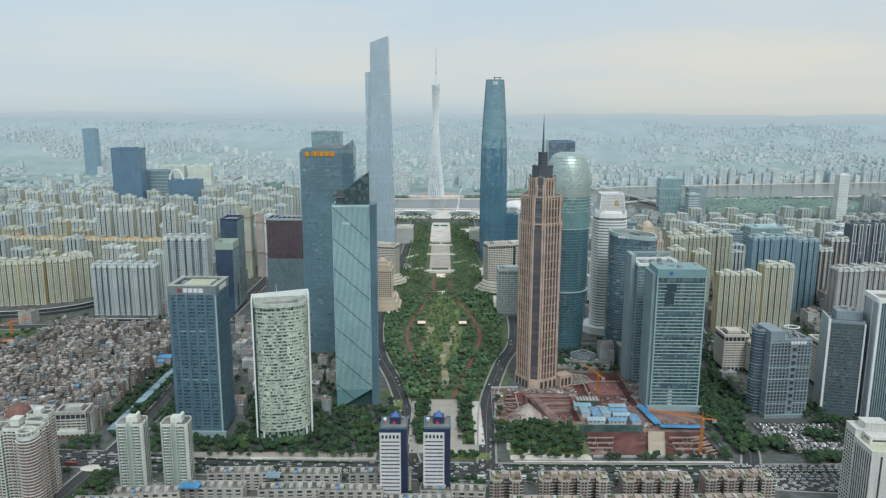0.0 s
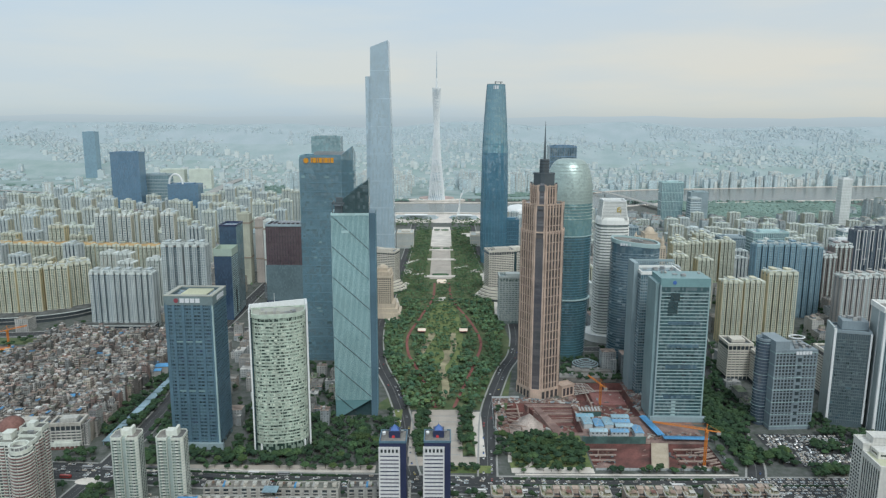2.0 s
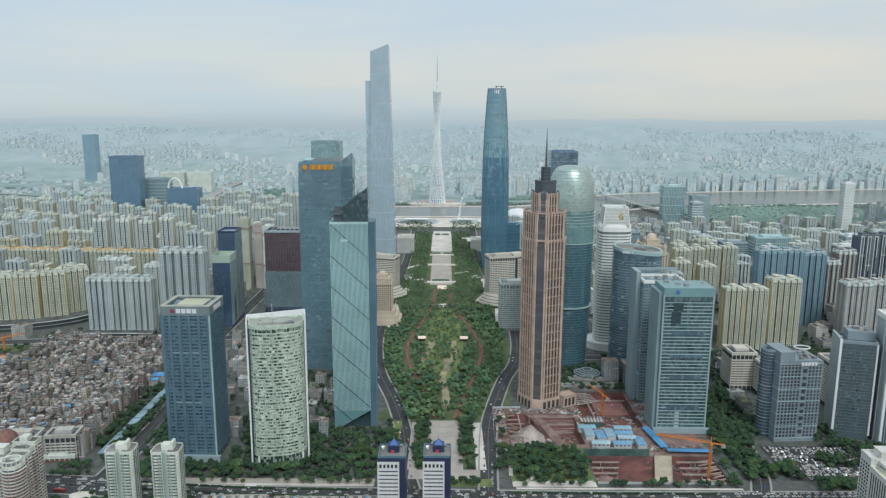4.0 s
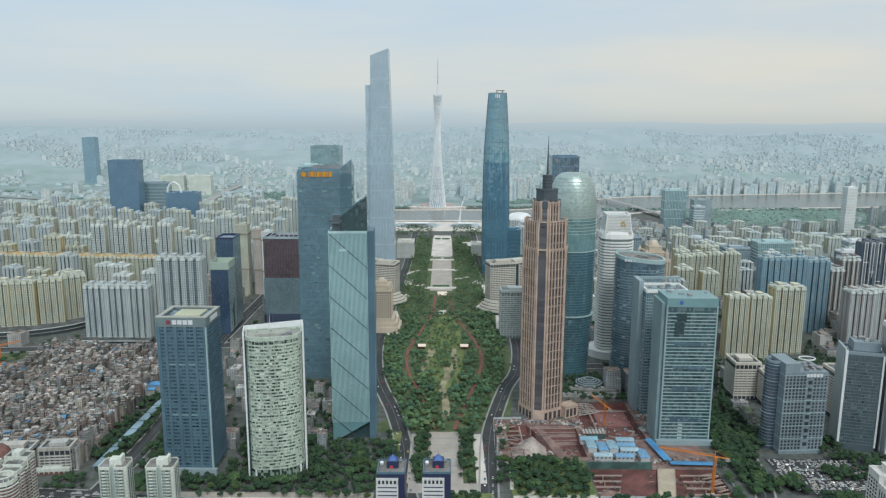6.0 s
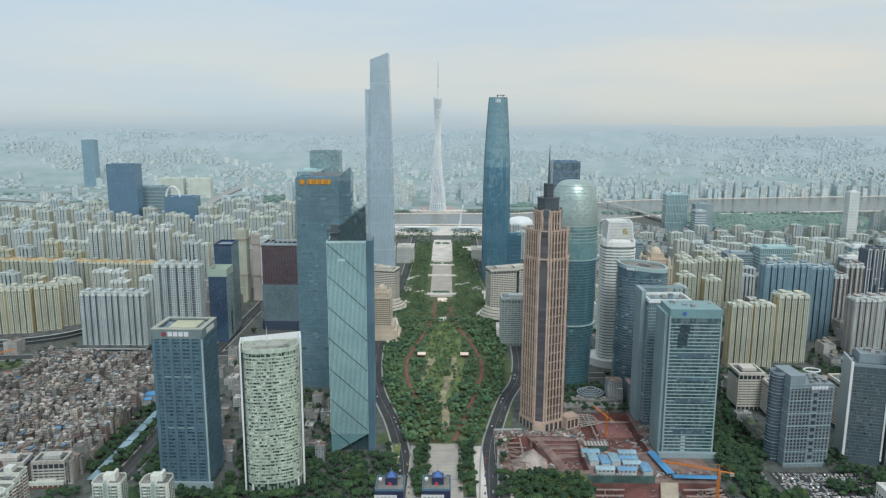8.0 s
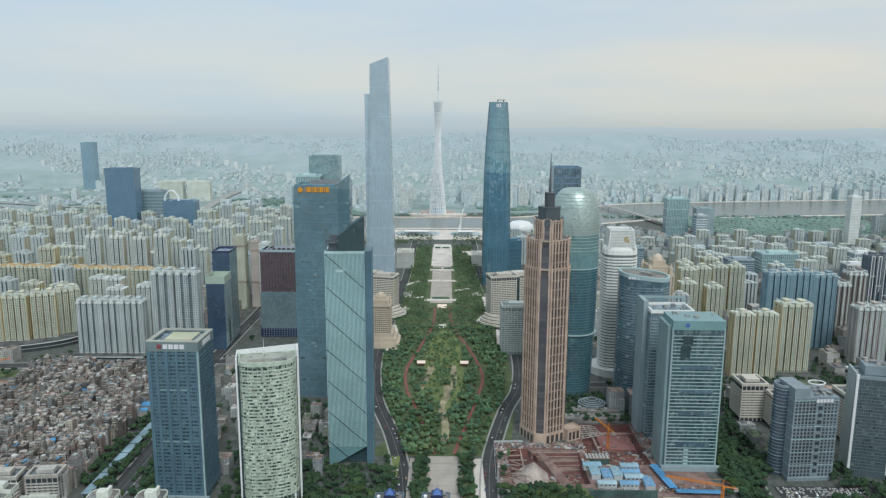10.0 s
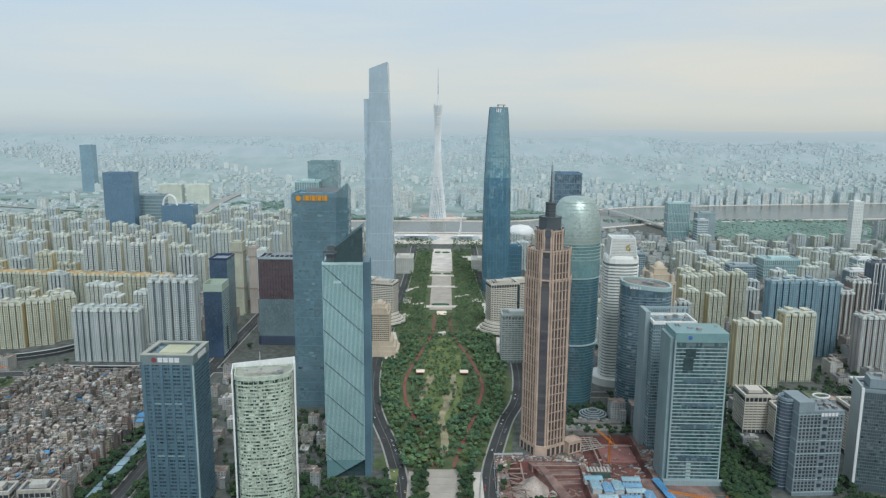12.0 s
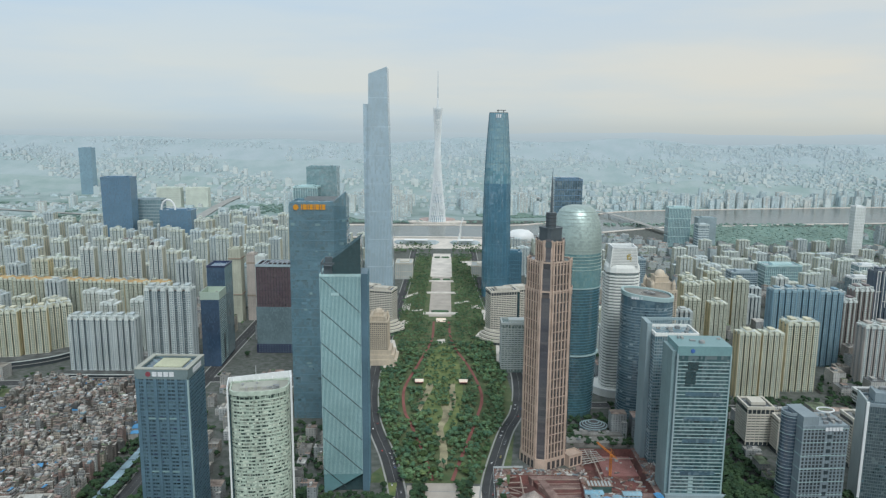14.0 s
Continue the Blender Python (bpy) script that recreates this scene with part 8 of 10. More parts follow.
FILL = mat("midrise_facade", (1.0, 1.0, 1.0), 0.75, vary=0.2, palette=FILL_TONES, island=True, grime=0.4, windows=(3.4, 3.1, 0.5, (0.16, 0.18, 0.19)))
# riverside and far blocks: haze mixed into wall and roof colours
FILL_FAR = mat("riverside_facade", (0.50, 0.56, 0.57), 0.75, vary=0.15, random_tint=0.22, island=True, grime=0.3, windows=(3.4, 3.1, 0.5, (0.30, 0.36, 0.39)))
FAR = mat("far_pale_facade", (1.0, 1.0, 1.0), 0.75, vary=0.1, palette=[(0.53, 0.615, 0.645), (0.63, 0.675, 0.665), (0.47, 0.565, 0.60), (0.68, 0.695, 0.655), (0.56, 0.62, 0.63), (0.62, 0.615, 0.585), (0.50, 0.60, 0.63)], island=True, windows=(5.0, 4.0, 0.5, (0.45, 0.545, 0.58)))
# tones close in on haze blue with distance: aerial haze as base colour
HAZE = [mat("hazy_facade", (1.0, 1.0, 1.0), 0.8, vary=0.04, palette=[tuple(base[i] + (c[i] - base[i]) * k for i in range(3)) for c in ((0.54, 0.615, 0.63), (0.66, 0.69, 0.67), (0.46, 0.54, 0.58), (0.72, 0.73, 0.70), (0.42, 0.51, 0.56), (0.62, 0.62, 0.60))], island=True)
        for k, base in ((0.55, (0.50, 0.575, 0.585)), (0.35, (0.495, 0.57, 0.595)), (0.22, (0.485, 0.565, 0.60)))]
# darker than the facades to cancel the stronger skylight on top faces
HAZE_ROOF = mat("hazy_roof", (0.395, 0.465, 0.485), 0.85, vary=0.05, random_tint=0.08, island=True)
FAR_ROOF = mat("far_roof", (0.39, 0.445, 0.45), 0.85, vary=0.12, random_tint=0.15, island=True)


def settled(x, y):
    """How built-up the far plain is at a place: 0 open or wooded, 1 full."""
    q = math.sin(x * 0.0031 + 1.9 * math.sin(y * 0.0043 + 0.6)) + math.sin(y * 0.0125 + x * 0.0021 + 1.2 * math.sin(x * 0.0052)) + 0.6 * math.sin(x * 0.011 - y * 0.007)
    if x < -750:
        q -= 0.4
    if y < 3990 and (abs(x + 1060 + (y - 3400) * 0.06) < 48 or x < -1040 and abs(y - 3000 - (-1020 - x) * 0.33) < 34):
        return 0.0
    return max(0.0, min(1.0, 0.65 + 0.5 * q))


def fill_blocks(name, label, x0, x1, y0, y1, step, low, high, material, seed, share=0.8, check=True, size=(0.35, 0.75), skew=0.0, tower=0.0, tower_h=(70, 110), lie=None, patchy=False):
    r = random.Random(seed)
    g = Geo()
    y = y0
    while y < y1:
        x = x0
        while x < x1:
            px, py = x + r.uniform(-0.25, 0.25) * step, y + r.uniform(-0.25, 0.25) * step + (x - x0) * skew
            w, d = step * r.uniform(*size), step * r.uniform(*size)
            if r.random() < share * (settled(px, py) if patchy else 1) and (not check or free(px, py, max(w, d) * 0.6)):
                h = r.uniform(low, high)
                if r.random() < tower:
                    h = r.uniform(*tower_h)
                    w, d = (step * 0.5, step * 0.4) if material in (FILL, FILL_FAR) else (step * r.uniform(0.45, 0.95), step * 0.4)
                first = len(g.v)
                g.box(px - w / 2, px + w / 2, py - d / 2, py + d / 2, -8 if lie else 0, h)
                k = r.random()
                if k < 0.7:
                    g.box(px - w * 0.3, px - w * 0.02, py - d * 0.25, py + d * 0.2, h, h + min(5, 2 + h * 0.06))
                if h > 50:
                    for q in range(3):
                        xx = px - w / 2 + w * (q + 0.5) / 3
                        g.box(xx - w * 0.09, xx + w * 0.09, py - d / 2 - 2.5, py + d / 2 + 2.5, 0, h - 3)
                elif k > 0.5:
                    g.box(px + w * 0.1, px + w * 0.5, py - d * 0.72, py - d * 0.45, 0, h * 0.7)
                if lie:
                    rise = lie(px, py)
                    g.v[first:] = [(a, b, c + rise) for a, b, c in g.v[first:]]
            x += step
        y += step
    for i in range(0, len(g.m), 5):
        g.m[i] = 1
    tagged(part(name, g, [material, M["terraces"] if material in (FILL, FILL_FAR) else HAZE_ROOF if lie else FAR_ROOF]), label, "buildings", "", "stuff")


fill_blocks("midrise_blocks", "mixed mid-rise blocks between the towers", -1500, -240, 1190, 1850, 40, 14, 34, FILL, 201, 0.75)
fill_blocks("midrise_blocks", "haze-paled mid-rise blocks of the riverside estates", -1500, -240, 1850, 2480, 40, 14, 34, FILL_FAR, 221, 0.75)
fill_blocks("midrise_blocks", "haze-paled mid-rise blocks of the riverside estates", 230, 1700, 1850, 2600, 40, 14, 34, FILL_FAR, 222, 0.75)
fill_blocks("midrise_blocks", "mixed mid-rise blocks between the towers", 230, 1700, 1000, 1850, 40, 14, 34, FILL, 202, 0.75)
fill_blocks("midrise_blocks", "mixed mid-rise blocks by the avenue", -335, -95, 800, 1190, 27, 8, 20, FILL, 203, 0.85)
fill_blocks("midrise_blocks", "mixed mid-rise blocks by the avenue", 560, 1100, 700, 1080, 42, 12, 40, FILL, 204, 0.7)
fill_blocks("midrise_blocks", "low pale blocks beside the offices", 385, 560, 880, 1100, 30, 7, 22, FILL, 214, 0.7)
fill_blocks("midrise_blocks", "mixed mid-rise blocks west of the estates", -2400, -1250, 1300, 2500, 48, 14, 36, FILL_FAR, 205, 0.75, False, tower=0.35, tower_h=(70, 105))
fill_blocks("midrise_blocks", "mixed mid-rise blocks by the river bend", 1500, 2300, 1500, 2700, 50, 14, 36, FILL_FAR, 206, 0.75, False, tower=0.3, tower_h=(60, 100))
fill_blocks("far_city_blocks", "haze-paled far city blocks beyond the river", -3300, -150, 3040, 3980, 54, 6, 17, FAR, 207, 0.7, False, tower=0.05, tower_h=(35, 75), patchy=True)
fill_blocks("far_city_blocks", "haze-paled far city blocks beyond the river", 100, 860, 3330, 3980, 54, 8, 26, FAR, 208, 0.8, False, tower=0.12, tower_h=(45, 90), patchy=True)
fill_blocks("far_city_blocks", "haze-paled far city blocks beyond the river", 900, 3600, 3720, 3980, 58, 7, 24, FAR, 209, 0.8, False, skew=0.10, tower=0.16, tower_h=(30, 70), patchy=True)
fill_blocks("far_city_blocks", "haze-paled far river-front towers", 880, 3000, 3520, 3690, 46, 22, 55, FAR, 210, 0.8, False, skew=0.17, tower=0.5, tower_h=(40, 78))
fill_blocks("far_city_blocks", "haze-paled far towers beside the lattice tower", 100, 420, 3250, 3600, 62, 60, 95, FAR, 211, 0.5, False, tower=1.0, tower_h=(60, 95))
fill_blocks("far_city_blocks", "haze-paled far towers beside the lattice tower", -700, -150, 3250, 3700, 66, 60, 95, FAR, 212, 0.45, False, tower=1.0, tower_h=(55, 95))
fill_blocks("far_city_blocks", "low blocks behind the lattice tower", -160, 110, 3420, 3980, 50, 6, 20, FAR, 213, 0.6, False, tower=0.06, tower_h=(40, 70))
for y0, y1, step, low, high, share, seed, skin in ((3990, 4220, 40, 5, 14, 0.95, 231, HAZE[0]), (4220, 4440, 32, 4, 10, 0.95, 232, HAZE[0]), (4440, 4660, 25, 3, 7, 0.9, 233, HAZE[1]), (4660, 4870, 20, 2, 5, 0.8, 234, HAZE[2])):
    fill_blocks("far_city_blocks", "haze-toned quarters on the invented far slope", -3250, 3250, y0, y1, step, low, high, skin, seed, share, False, tower=0.12, tower_h=(step * 0.6, step * 1.15), lie=hill, patchy=True)
# unseen blocks behind the viewpoint, added to give the glass towers something to reflect
fill_blocks("midrise_blocks", "unseen low blocks behind the viewpoint, added for glass reflections", -1100, 1100, -900, 520, 46, 8, 24, FILL, 217, 0.8, False)

# ---- trees ----


def blob(g, x, y, z, rx, ry, rz, r, rough=0.35, rings=3, sides=6):
    """An uneven clump of leaves."""
    v = [(x + r.uniform(-0.2, 0.2) * rx, y, z - rz * 0.8)]
    for i in range(1, rings):
        a = -math.pi / 2 + math.pi * i / rings
        off = r.uniform(0, 1)
        for k in range(sides):
            b = (k + off) * math.tau / sides
            s = 1 + r.uniform(-rough, rough)
            v.append((x + rx * s * math.cos(a) * math.cos(b), y + ry * s * math.cos(a) * math.sin(b), z + rz * s * math.sin(a)))
    v.append((x, y + r.uniform(-0.2, 0.2) * ry, z + rz * r.uniform(0.8, 1.15)))
    f = [(0, 1 + (k + 1) % sides, 1 + k) for k in range(sides)]
    for i in range(rings - 2):
        for k in range(sides):
            a, b = 1 + i * sides + k, 1 + i * sides + (k + 1) % sides
            f.append((a, b, b + sides, a + sides))
    n = len(v) - 1
    f += [(n - sides + k, n - sides + (k + 1) % sides, n) for k in range(sides)]
    g.add(v, f)


def tree(h, spread, seed):
    r = random.Random(seed)
    t = thing("tree", 0, 0, "broad-leaved green city tree with an uneven crown", "tree", "city trees")
    g = Geo().tube((0, 0, 0), (0.2, 0.1, h * 0.45), 0.42, 0.26, 7)
    for k in range(6):
        a = k * math.tau / 6 + r.uniform(-0.4, 0.4)
        tip = (math.cos(a) * spread * 0.55, math.sin(a) * spread * 0.55, h * r.uniform(0.55, 0.8))
        g.tube((0.2, 0.1, h * r.uniform(0.3, 0.44)), tip, 0.2, 0.07, 5)
    part("trunk", g, M["bark"], t)
    c = Geo()
    for k in range(7):      # inner mass
        a = k * math.tau / 7
        q = 0.0 if k == 0 else 0.5
        blob(c, spread * q * math.cos(a), spread * q * math.sin(a), h * (0.68 - 0.08 * q), spread * 0.42, spread * 0.42, h * 0.2, r, 0.3, 4, 7)
    for k in range(110):
        a, q = r.uniform(0, math.tau), math.sqrt(r.random())
        up = 0.35 + 0.65 * r.random()
        rad = spread * q * (0.75 + 0.25 * math.sin(math.pi * up))
        s = spread * r.uniform(0.07, 0.15)
        blob(c, rad * math.cos(a), rad * math.sin(a), h * (0.46 + 0.44 * up * (1.08 - 0.55 * q * q)), s, s, s * 0.75, r, 0.45, 3, 5)
    part("crown", c, M["leaf"], t)
    return t


PARK_L = [(-41, 870), (-53, 930), (-85, 1064), (-100, 1250), (-92, 1500), (-84, 2300)]
PARK_R = [(44, 870), (56, 930), (88, 1064), (110, 1250), (98, 1500), (82, 2300)]


def between(line, y):
    for (ax, ay), (bx, by) in zip(line, line[1:]):
        if ay <= y <= by:
            return ax + (bx - ax) * (y - ay) / (by - ay)
    return line[-1][0]



def near_path(x, y, r):
    return any(math.hypot(x - a, y - b) < r for p in RED for a, b in p)


BLOCKS = [(-295, 646), (-253, 646), (-384, 640), (-384, 612), (-408, 656), (60, 624), (104, 624), (143, 624), (184, 626), (224, 626), (262, 628), (300, 628), (-196, 650), (-128, 648)]


def tree_spots():
    r = random.Random(555)
    near, far = [], []
    y = 872
    while y < 2300:
        a, b = between(PARK_L, y), between(PARK_R, y)
        x = a
        while x < b:
            px, py = x + r.uniform(-2.5, 2.5), y + r.uniform(-2.5, 2.5)
            x += 7.5
            mid = abs(px - 1) < 36 * (1 - ((py - 1190) / 230) ** 2) and 985 < py < 1400
            axis = -40 < px < 26 and py > 1540
            if axis or in_court(px, py, 1.1) or (near_path(px, py, 9.5) and r.random() < (0.97 if py > 1040 else 0.6 if px > 0 else 0.12)) or (mid and not (abs(px) < 11 and 1095 < py < 1205) and r.random() < 0.44) or (abs(px - 3) < 7 and 900 < py < 1090 and r.random() < .9) or any(abs(px - q) < 13 and -22 < py - 1187 < 8 for q in (-36, 34)):
                continue
            if r.random() < (0.93 if py < 1300 else 0.82 if py < 1540 else 0.78):
                (near if py < 1000 else far).append((px, py, r.uniform(0.55, 1.05) * (0.75 if mid else 1)))
        y += 8.0
    # x0, x1, y0, y1, spacing, share
    west_street = [(-340, -225, 726, 756, 8, 0.8), (-230, -60, 724, 835, 7.2, 0.85), (-330, -70, 713, 716, 9, 0.7), (-145, -60, 830, 838, 9, 0.6),
                   (-345, -308, 770, 1010, 7, 0.85), (-368, -344, 760, 1000, 6.5, 0.8), (-397, -381, 790, 1010, 6.5, 0.75), (-400, -372, 700, 756, 7, 0.8),
                   (-62, -50, 740, 860, 8, 0.7), (-30, -17, 745, 862, 6, 0.75), (-480, -330, 700, 735, 12, 0.55), (-330, -225, 820, 1180, 18, 0.35),
                   (-145, -110, 900, 1040, 12, 0.7)]
    west_yard = [(-240, -125, 842, 1030, 9, 0.6), (-240, 40, 632, 640, 9, 0.6), (-330, -225, 576, 640, 12, 0.5), (-360, -330, 640, 672, 8, 0.75), (-345, -230, 664, 684, 9, 0.6), (-420, -372, 650, 690, 9, 0.6), (-340, -300, 690, 740, 8, 0.7), (-236, -225, 600, 655, 8, 0.6),
                 (-345, -310, 600, 660, 9, 0.7)]
    avenue_side = [(76, 154, 722, 790, 6.6, 0.8), (74, 154, 714, 722, 9, 0.4), (318, 346, 724, 850, 5.4, 0.97), (306, 310, 722, 790, 6, 0.8), (395, 425, 700, 716, 7, 0.9),
                   (166, 300, 708.5, 711, 7, 0.8), (76, 156, 709, 716, 9, 0.55), (385, 420, 704, 720, 6.5, 0.9), (22, 37, 745, 862, 6, 0.75), (10, 52, 708, 720, 7, 0.6),
                   (60, 300, 655, 661, 8, 0.7), (-320, 40, 657, 662, 8, 0.7), (-330, 300, 606, 612, 10, 0.45), (20, 40, 610, 660, 9, 0.6),
                   (40, 300, 655, 660, 12, 0.4)]
    office_side = [(425, 700, 1112, 1135, 8, 0.7), (425, 540, 1090, 1108, 8, 0.75), (590, 690, 1140, 1200, 10, 0.6), (334, 362, 850, 960, 5.6, 0.97), (362, 374, 726, 744, 5.5, 0.95), (150, 160, 740, 770, 7, 0.7), (322, 352, 790, 1120, 7, 0.9), (362, 388, 840, 985, 7, 0.9), (384, 398, 860, 1130, 10, 0.8),
                   (362, 380, 740, 758, 6, 0.9), (415, 442, 752, 772, 6.5, 0.95), (452, 500, 735, 800, 8, 0.8), (436, 470, 800, 845, 7, 0.85),
                   (505, 560, 740, 790, 9, 0.7), (352, 372, 815, 860, 7, 0.8), (62, 72, 745, 890, 8, 0.5), (150, 250, 966, 1060, 8.5, 0.75), (250, 330, 985, 1110, 11, 0.6),
                   (400, 660, 1020, 1110, 9, 0.7), (560, 700, 840, 1000, 14, 0.5), (600, 800, 1000, 1200, 10, 0.65)]
    for x0, x1, y0, y1, s, share in west_street + west_yard + avenue_side + office_side:
        y = y0
        while y < y1:
            x = x0
            while x < x1:
                px, py = x + r.uniform(-3, 3), y + r.uniform(-3, 3)
                if r.random() < share and not any(a < px < b and c < py < d for a, b, c, d in PITS) and off_road(px, py, -7.0 if 318 < px < 400 and py > 725 else -1.0) and not any(abs(px - a) < 24 and abs(py - b) < 17 for a, b in BLOCKS):
                    (near if py < 800 and abs(px) < 420 else far).append((px, py, r.uniform(0.6, 1.1)))
                x += s
            y += s
    for _ in range(150):      # yard trees of the packed village
        far.append((r.uniform(-720, -400), r.uniform(775, 1160), r.uniform(0.7, 1.2)))
    # thin scatter between the estates
    for _ in range(2600):
        px, py = r.choice((r.uniform(-1300, -220), r.uniform(230, 1500))), r.uniform(1190, 2450)
        if free(px, py, -2):
            far.append((px, py, r.uniform(0.6, 1.1)))
    for _ in range(420):
        px, py = r.uniform(-200, 210), r.uniform(2330, 2500)
        if not -40 < px < 26:
            far.append((px, py, r.uniform(0.7, 1.1)))
    far = [q for q in far if not in_court(q[0], q[1], 1.05)]
    return near, far


def plant_trees():
    near, far = tree_spots()
    r = random.Random(9)
    r.shuffle(near)
    keep, rest = near[:200], near[200:] + far
    kinds = [tree(h, s, k) for k, (h, s) in enumerate(((11, 5.6), (9, 4.6), (12.5, 6.4), (8, 5.0)))]
    used = [0] * 4
    for i, (x, y, s) in enumerate(keep):
        k = r.randrange(4)
        m = pose(x, y, 0, 0, 0, r.uniform(0, 360))
        o = kinds[k] if not used[k] else copy_thing(kinds[k], m)
        o.matrix_basis = m @ Matrix.Diagonal((s, s, s * r.uniform(0.85, 1.15), 1))
        used[k] = 1
    c, street, stems = Geo(), Geo(), Geo()
    for x, y, s in rest:
        h, w = r.uniform(8, 12) * s, r.uniform(4.5, 6.2) * s
        # park and distant crowns take the haze-lightened foliage
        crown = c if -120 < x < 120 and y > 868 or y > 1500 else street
        stems.tube((x, y, 0), (x, y, h * 0.6), 0.3, 0.15, 4)
        near_by = y < 1400
        if near_by:
            blob(crown, x, y, h * 0.66, w * 0.72, w * 0.72, h * 0.24, r, 0.3, 4, 6)
        for k in range(8 if near_by else 5):
            a, q = r.uniform(0, math.tau), math.sqrt(r.random()) * 0.85
            z = h * r.uniform(0.62, 0.92) * (1.05 - 0.3 * q)
            b = w * r.uniform(0.2, 0.4)
            blob(crown, x + w * q * math.cos(a), y + w * q * math.sin(a), z, b, b, b * 0.75, r, 0.35, 3, 5)
    tagged(part("tree_crowns", c, M["leaf_far"]), "haze-paled green tree crowns in the long park and beyond", "trees", "", "stuff")
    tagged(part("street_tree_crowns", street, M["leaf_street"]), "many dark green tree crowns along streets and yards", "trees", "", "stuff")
    tagged(part("tree_stems", stems, M["bark"]), "many brown tree stems under the crowns", "trees", "", "stuff")
    # woods across the river and on the river island
    w = Geo()
    for n, x0, x1, y0, y1, sz in ((5200, 900, 1640, 2480, 2950, 8), (1500, -640, -90, 3000, 3300, 8), (1500, 30, 560, 3030, 3330, 8), (1900, -3000, -700, 2960, 3600, 11), (700, 650, 2800, 2960, 3060, 7), (450, -1400, -200, 2480, 2600, 8)):
        for _ in range(n):
            x, y = r.uniform(x0, x1), r.uniform(y0, y1)
            s = sz * r.uniform(0.6, 1.2)
            if y > 3040 and settled(x, y) > 0.45 or x < -1000 and settled(x, y) == 0.0 and y > 2990:
                continue
            blob(w, x, y, s * 0.35, s, s, s * 0.65, r, 0.3, 3, 5)
    tagged(part("far_woods", w, M["woods"]), "woods tinted blue-green for haze along the far river banks", "woods", "", "stuff")


# paler and bluer than near foliage: haze put into the colour
M["woods"] = mat("far_woods", (0.19, 0.285, 0.25), 0.85, vary=0.1, scale=0.05, random_tint=0.12, island=True)
plant_trees()
structure("river_meadow", Geo().prism([(870, 2480), (1640, 2490), (1680, 2960), (1300, 2965), (900, 2900)], 0, 0.5), M["woods"], "green meadow on the river island", "meadow")

# ---- traffic ----
PAINT = bpy.data.materials.new("car_paint")
PAINT.use_nodes = True


def car_paint():
    nt = PAINT.node_tree
    N, L = nt.nodes, nt.links
    b = N["Principled BSDF"]
    info, r, no, mx = N.new("ShaderNodeObjectInfo"), N.new("ShaderNodeValToRGB"), N.new("ShaderNodeTexNoise"), N.new("ShaderNodeMix")
    r.color_ramp.interpolation = "CONSTANT"
    e = r.color_ramp.elements
    e[0].color, e[1].color, e[1].position = (0.75, 0.75, 0.74, 1), (0.05, 0.05, 0.055, 1), 0.45
    for p, c in ((0.58, (0.35, 0.36, 0.37, 1)), (0.72, (0.16, 0.17, 0.18, 1)), (0.82, (0.40, 0.05, 0.04, 1)), (0.88, (0.06, 0.14, 0.38, 1)), (0.94, (0.62, 0.50, 0.12, 1))):
        k = e.new(p)
        k.color = c
    L.new(info.outputs["Random"], r.inputs[0])
    no.inputs["Scale"].default_value = 3.0
    mx.data_type, mx.blend_type, mx.inputs["Factor"].default_value = "RGBA", "MULTIPLY", 0.15
    L.new(r.outputs[0], mx.inputs["A"])
    L.new(no.outputs["Fac"], mx.inputs["B"])
    L.new(mx.outputs["Result"], b.inputs["Base Color"])
    b.inputs["Roughness"].default_value = 0.3


car_paint()
M["tyre"] = mat("rubber_tyre", (0.025, 0.025, 0.025), 0.8)


def vehicle(name, length, width, high, cabin, label, category):
    t = thing(name, 0, 0, label, category, "street traffic")
    l, w = length / 2, width / 2
    g = Geo()
    prof = [(-l, 0.35), (-l, 0.8), (-l * 0.6, 0.95), (l * 0.55, 0.98), (l, 0.75), (l, 0.35)] if cabin else [(-l, 0.4), (-l, high), (l * 0.96, high), (l, high * 0.7), (l, 0.4)]
    n = len(prof)
    g.add([(x, -w, z) for x, z in prof] + [(x, w, z) for x, z in prof],
          [(i, i + 1, n + i + 1, n + i) for i in range(n - 1)] + [tuple(range(n - 1, -1, -1)), tuple(range(n, 2 * n)), (n - 1, 0, n, 2 * n - 1)])
    body = part("body", g, PAINT, t)
    if cabin:
        part("cabin", Geo().add([(-l * 0.75, -w * 0.92, 0.9), (l * 0.45, -w * 0.92, 0.9), (l * 0.45, w * 0.92, 0.9), (-l * 0.75, w * 0.92, 0.9),
                                 (-l * 0.5, -w * 0.75, high), (l * 0.15, -w * 0.75, high), (l * 0.15, w * 0.75, high), (-l * 0.5, w * 0.75, high)],
             [(0, 1, 5, 4), (1, 2, 6, 5), (2, 3, 7, 6), (3, 0, 4, 7), (4, 5, 6, 7)]), M["pane"], t)
    else:
        part("window_band", Geo().box(-l - 0.03, l * 0.9, -w - 0.03, w + 0.03, high * 0.5, high * 0.75, bottom=True), M["pane"], t)
    for sx in (-0.62, 0.62):
        for sy in (-1, 1):
            part("wheel", Geo().tube((sx * l, sy * w * 0.8, 0.34), (sx * l, sy * w * 1.02, 0.34), 0.34, sides=10), M["tyre"], t)
    return t


def avenue_y(x):
    P = ROADS[0][1]
    for (ax, ay), (bx, by) in zip(P, P[1:]):
        if ax <= x <= bx:
            return ay + (by - ay) * (x - ax) / (bx - ax)
    return P[-1][1]


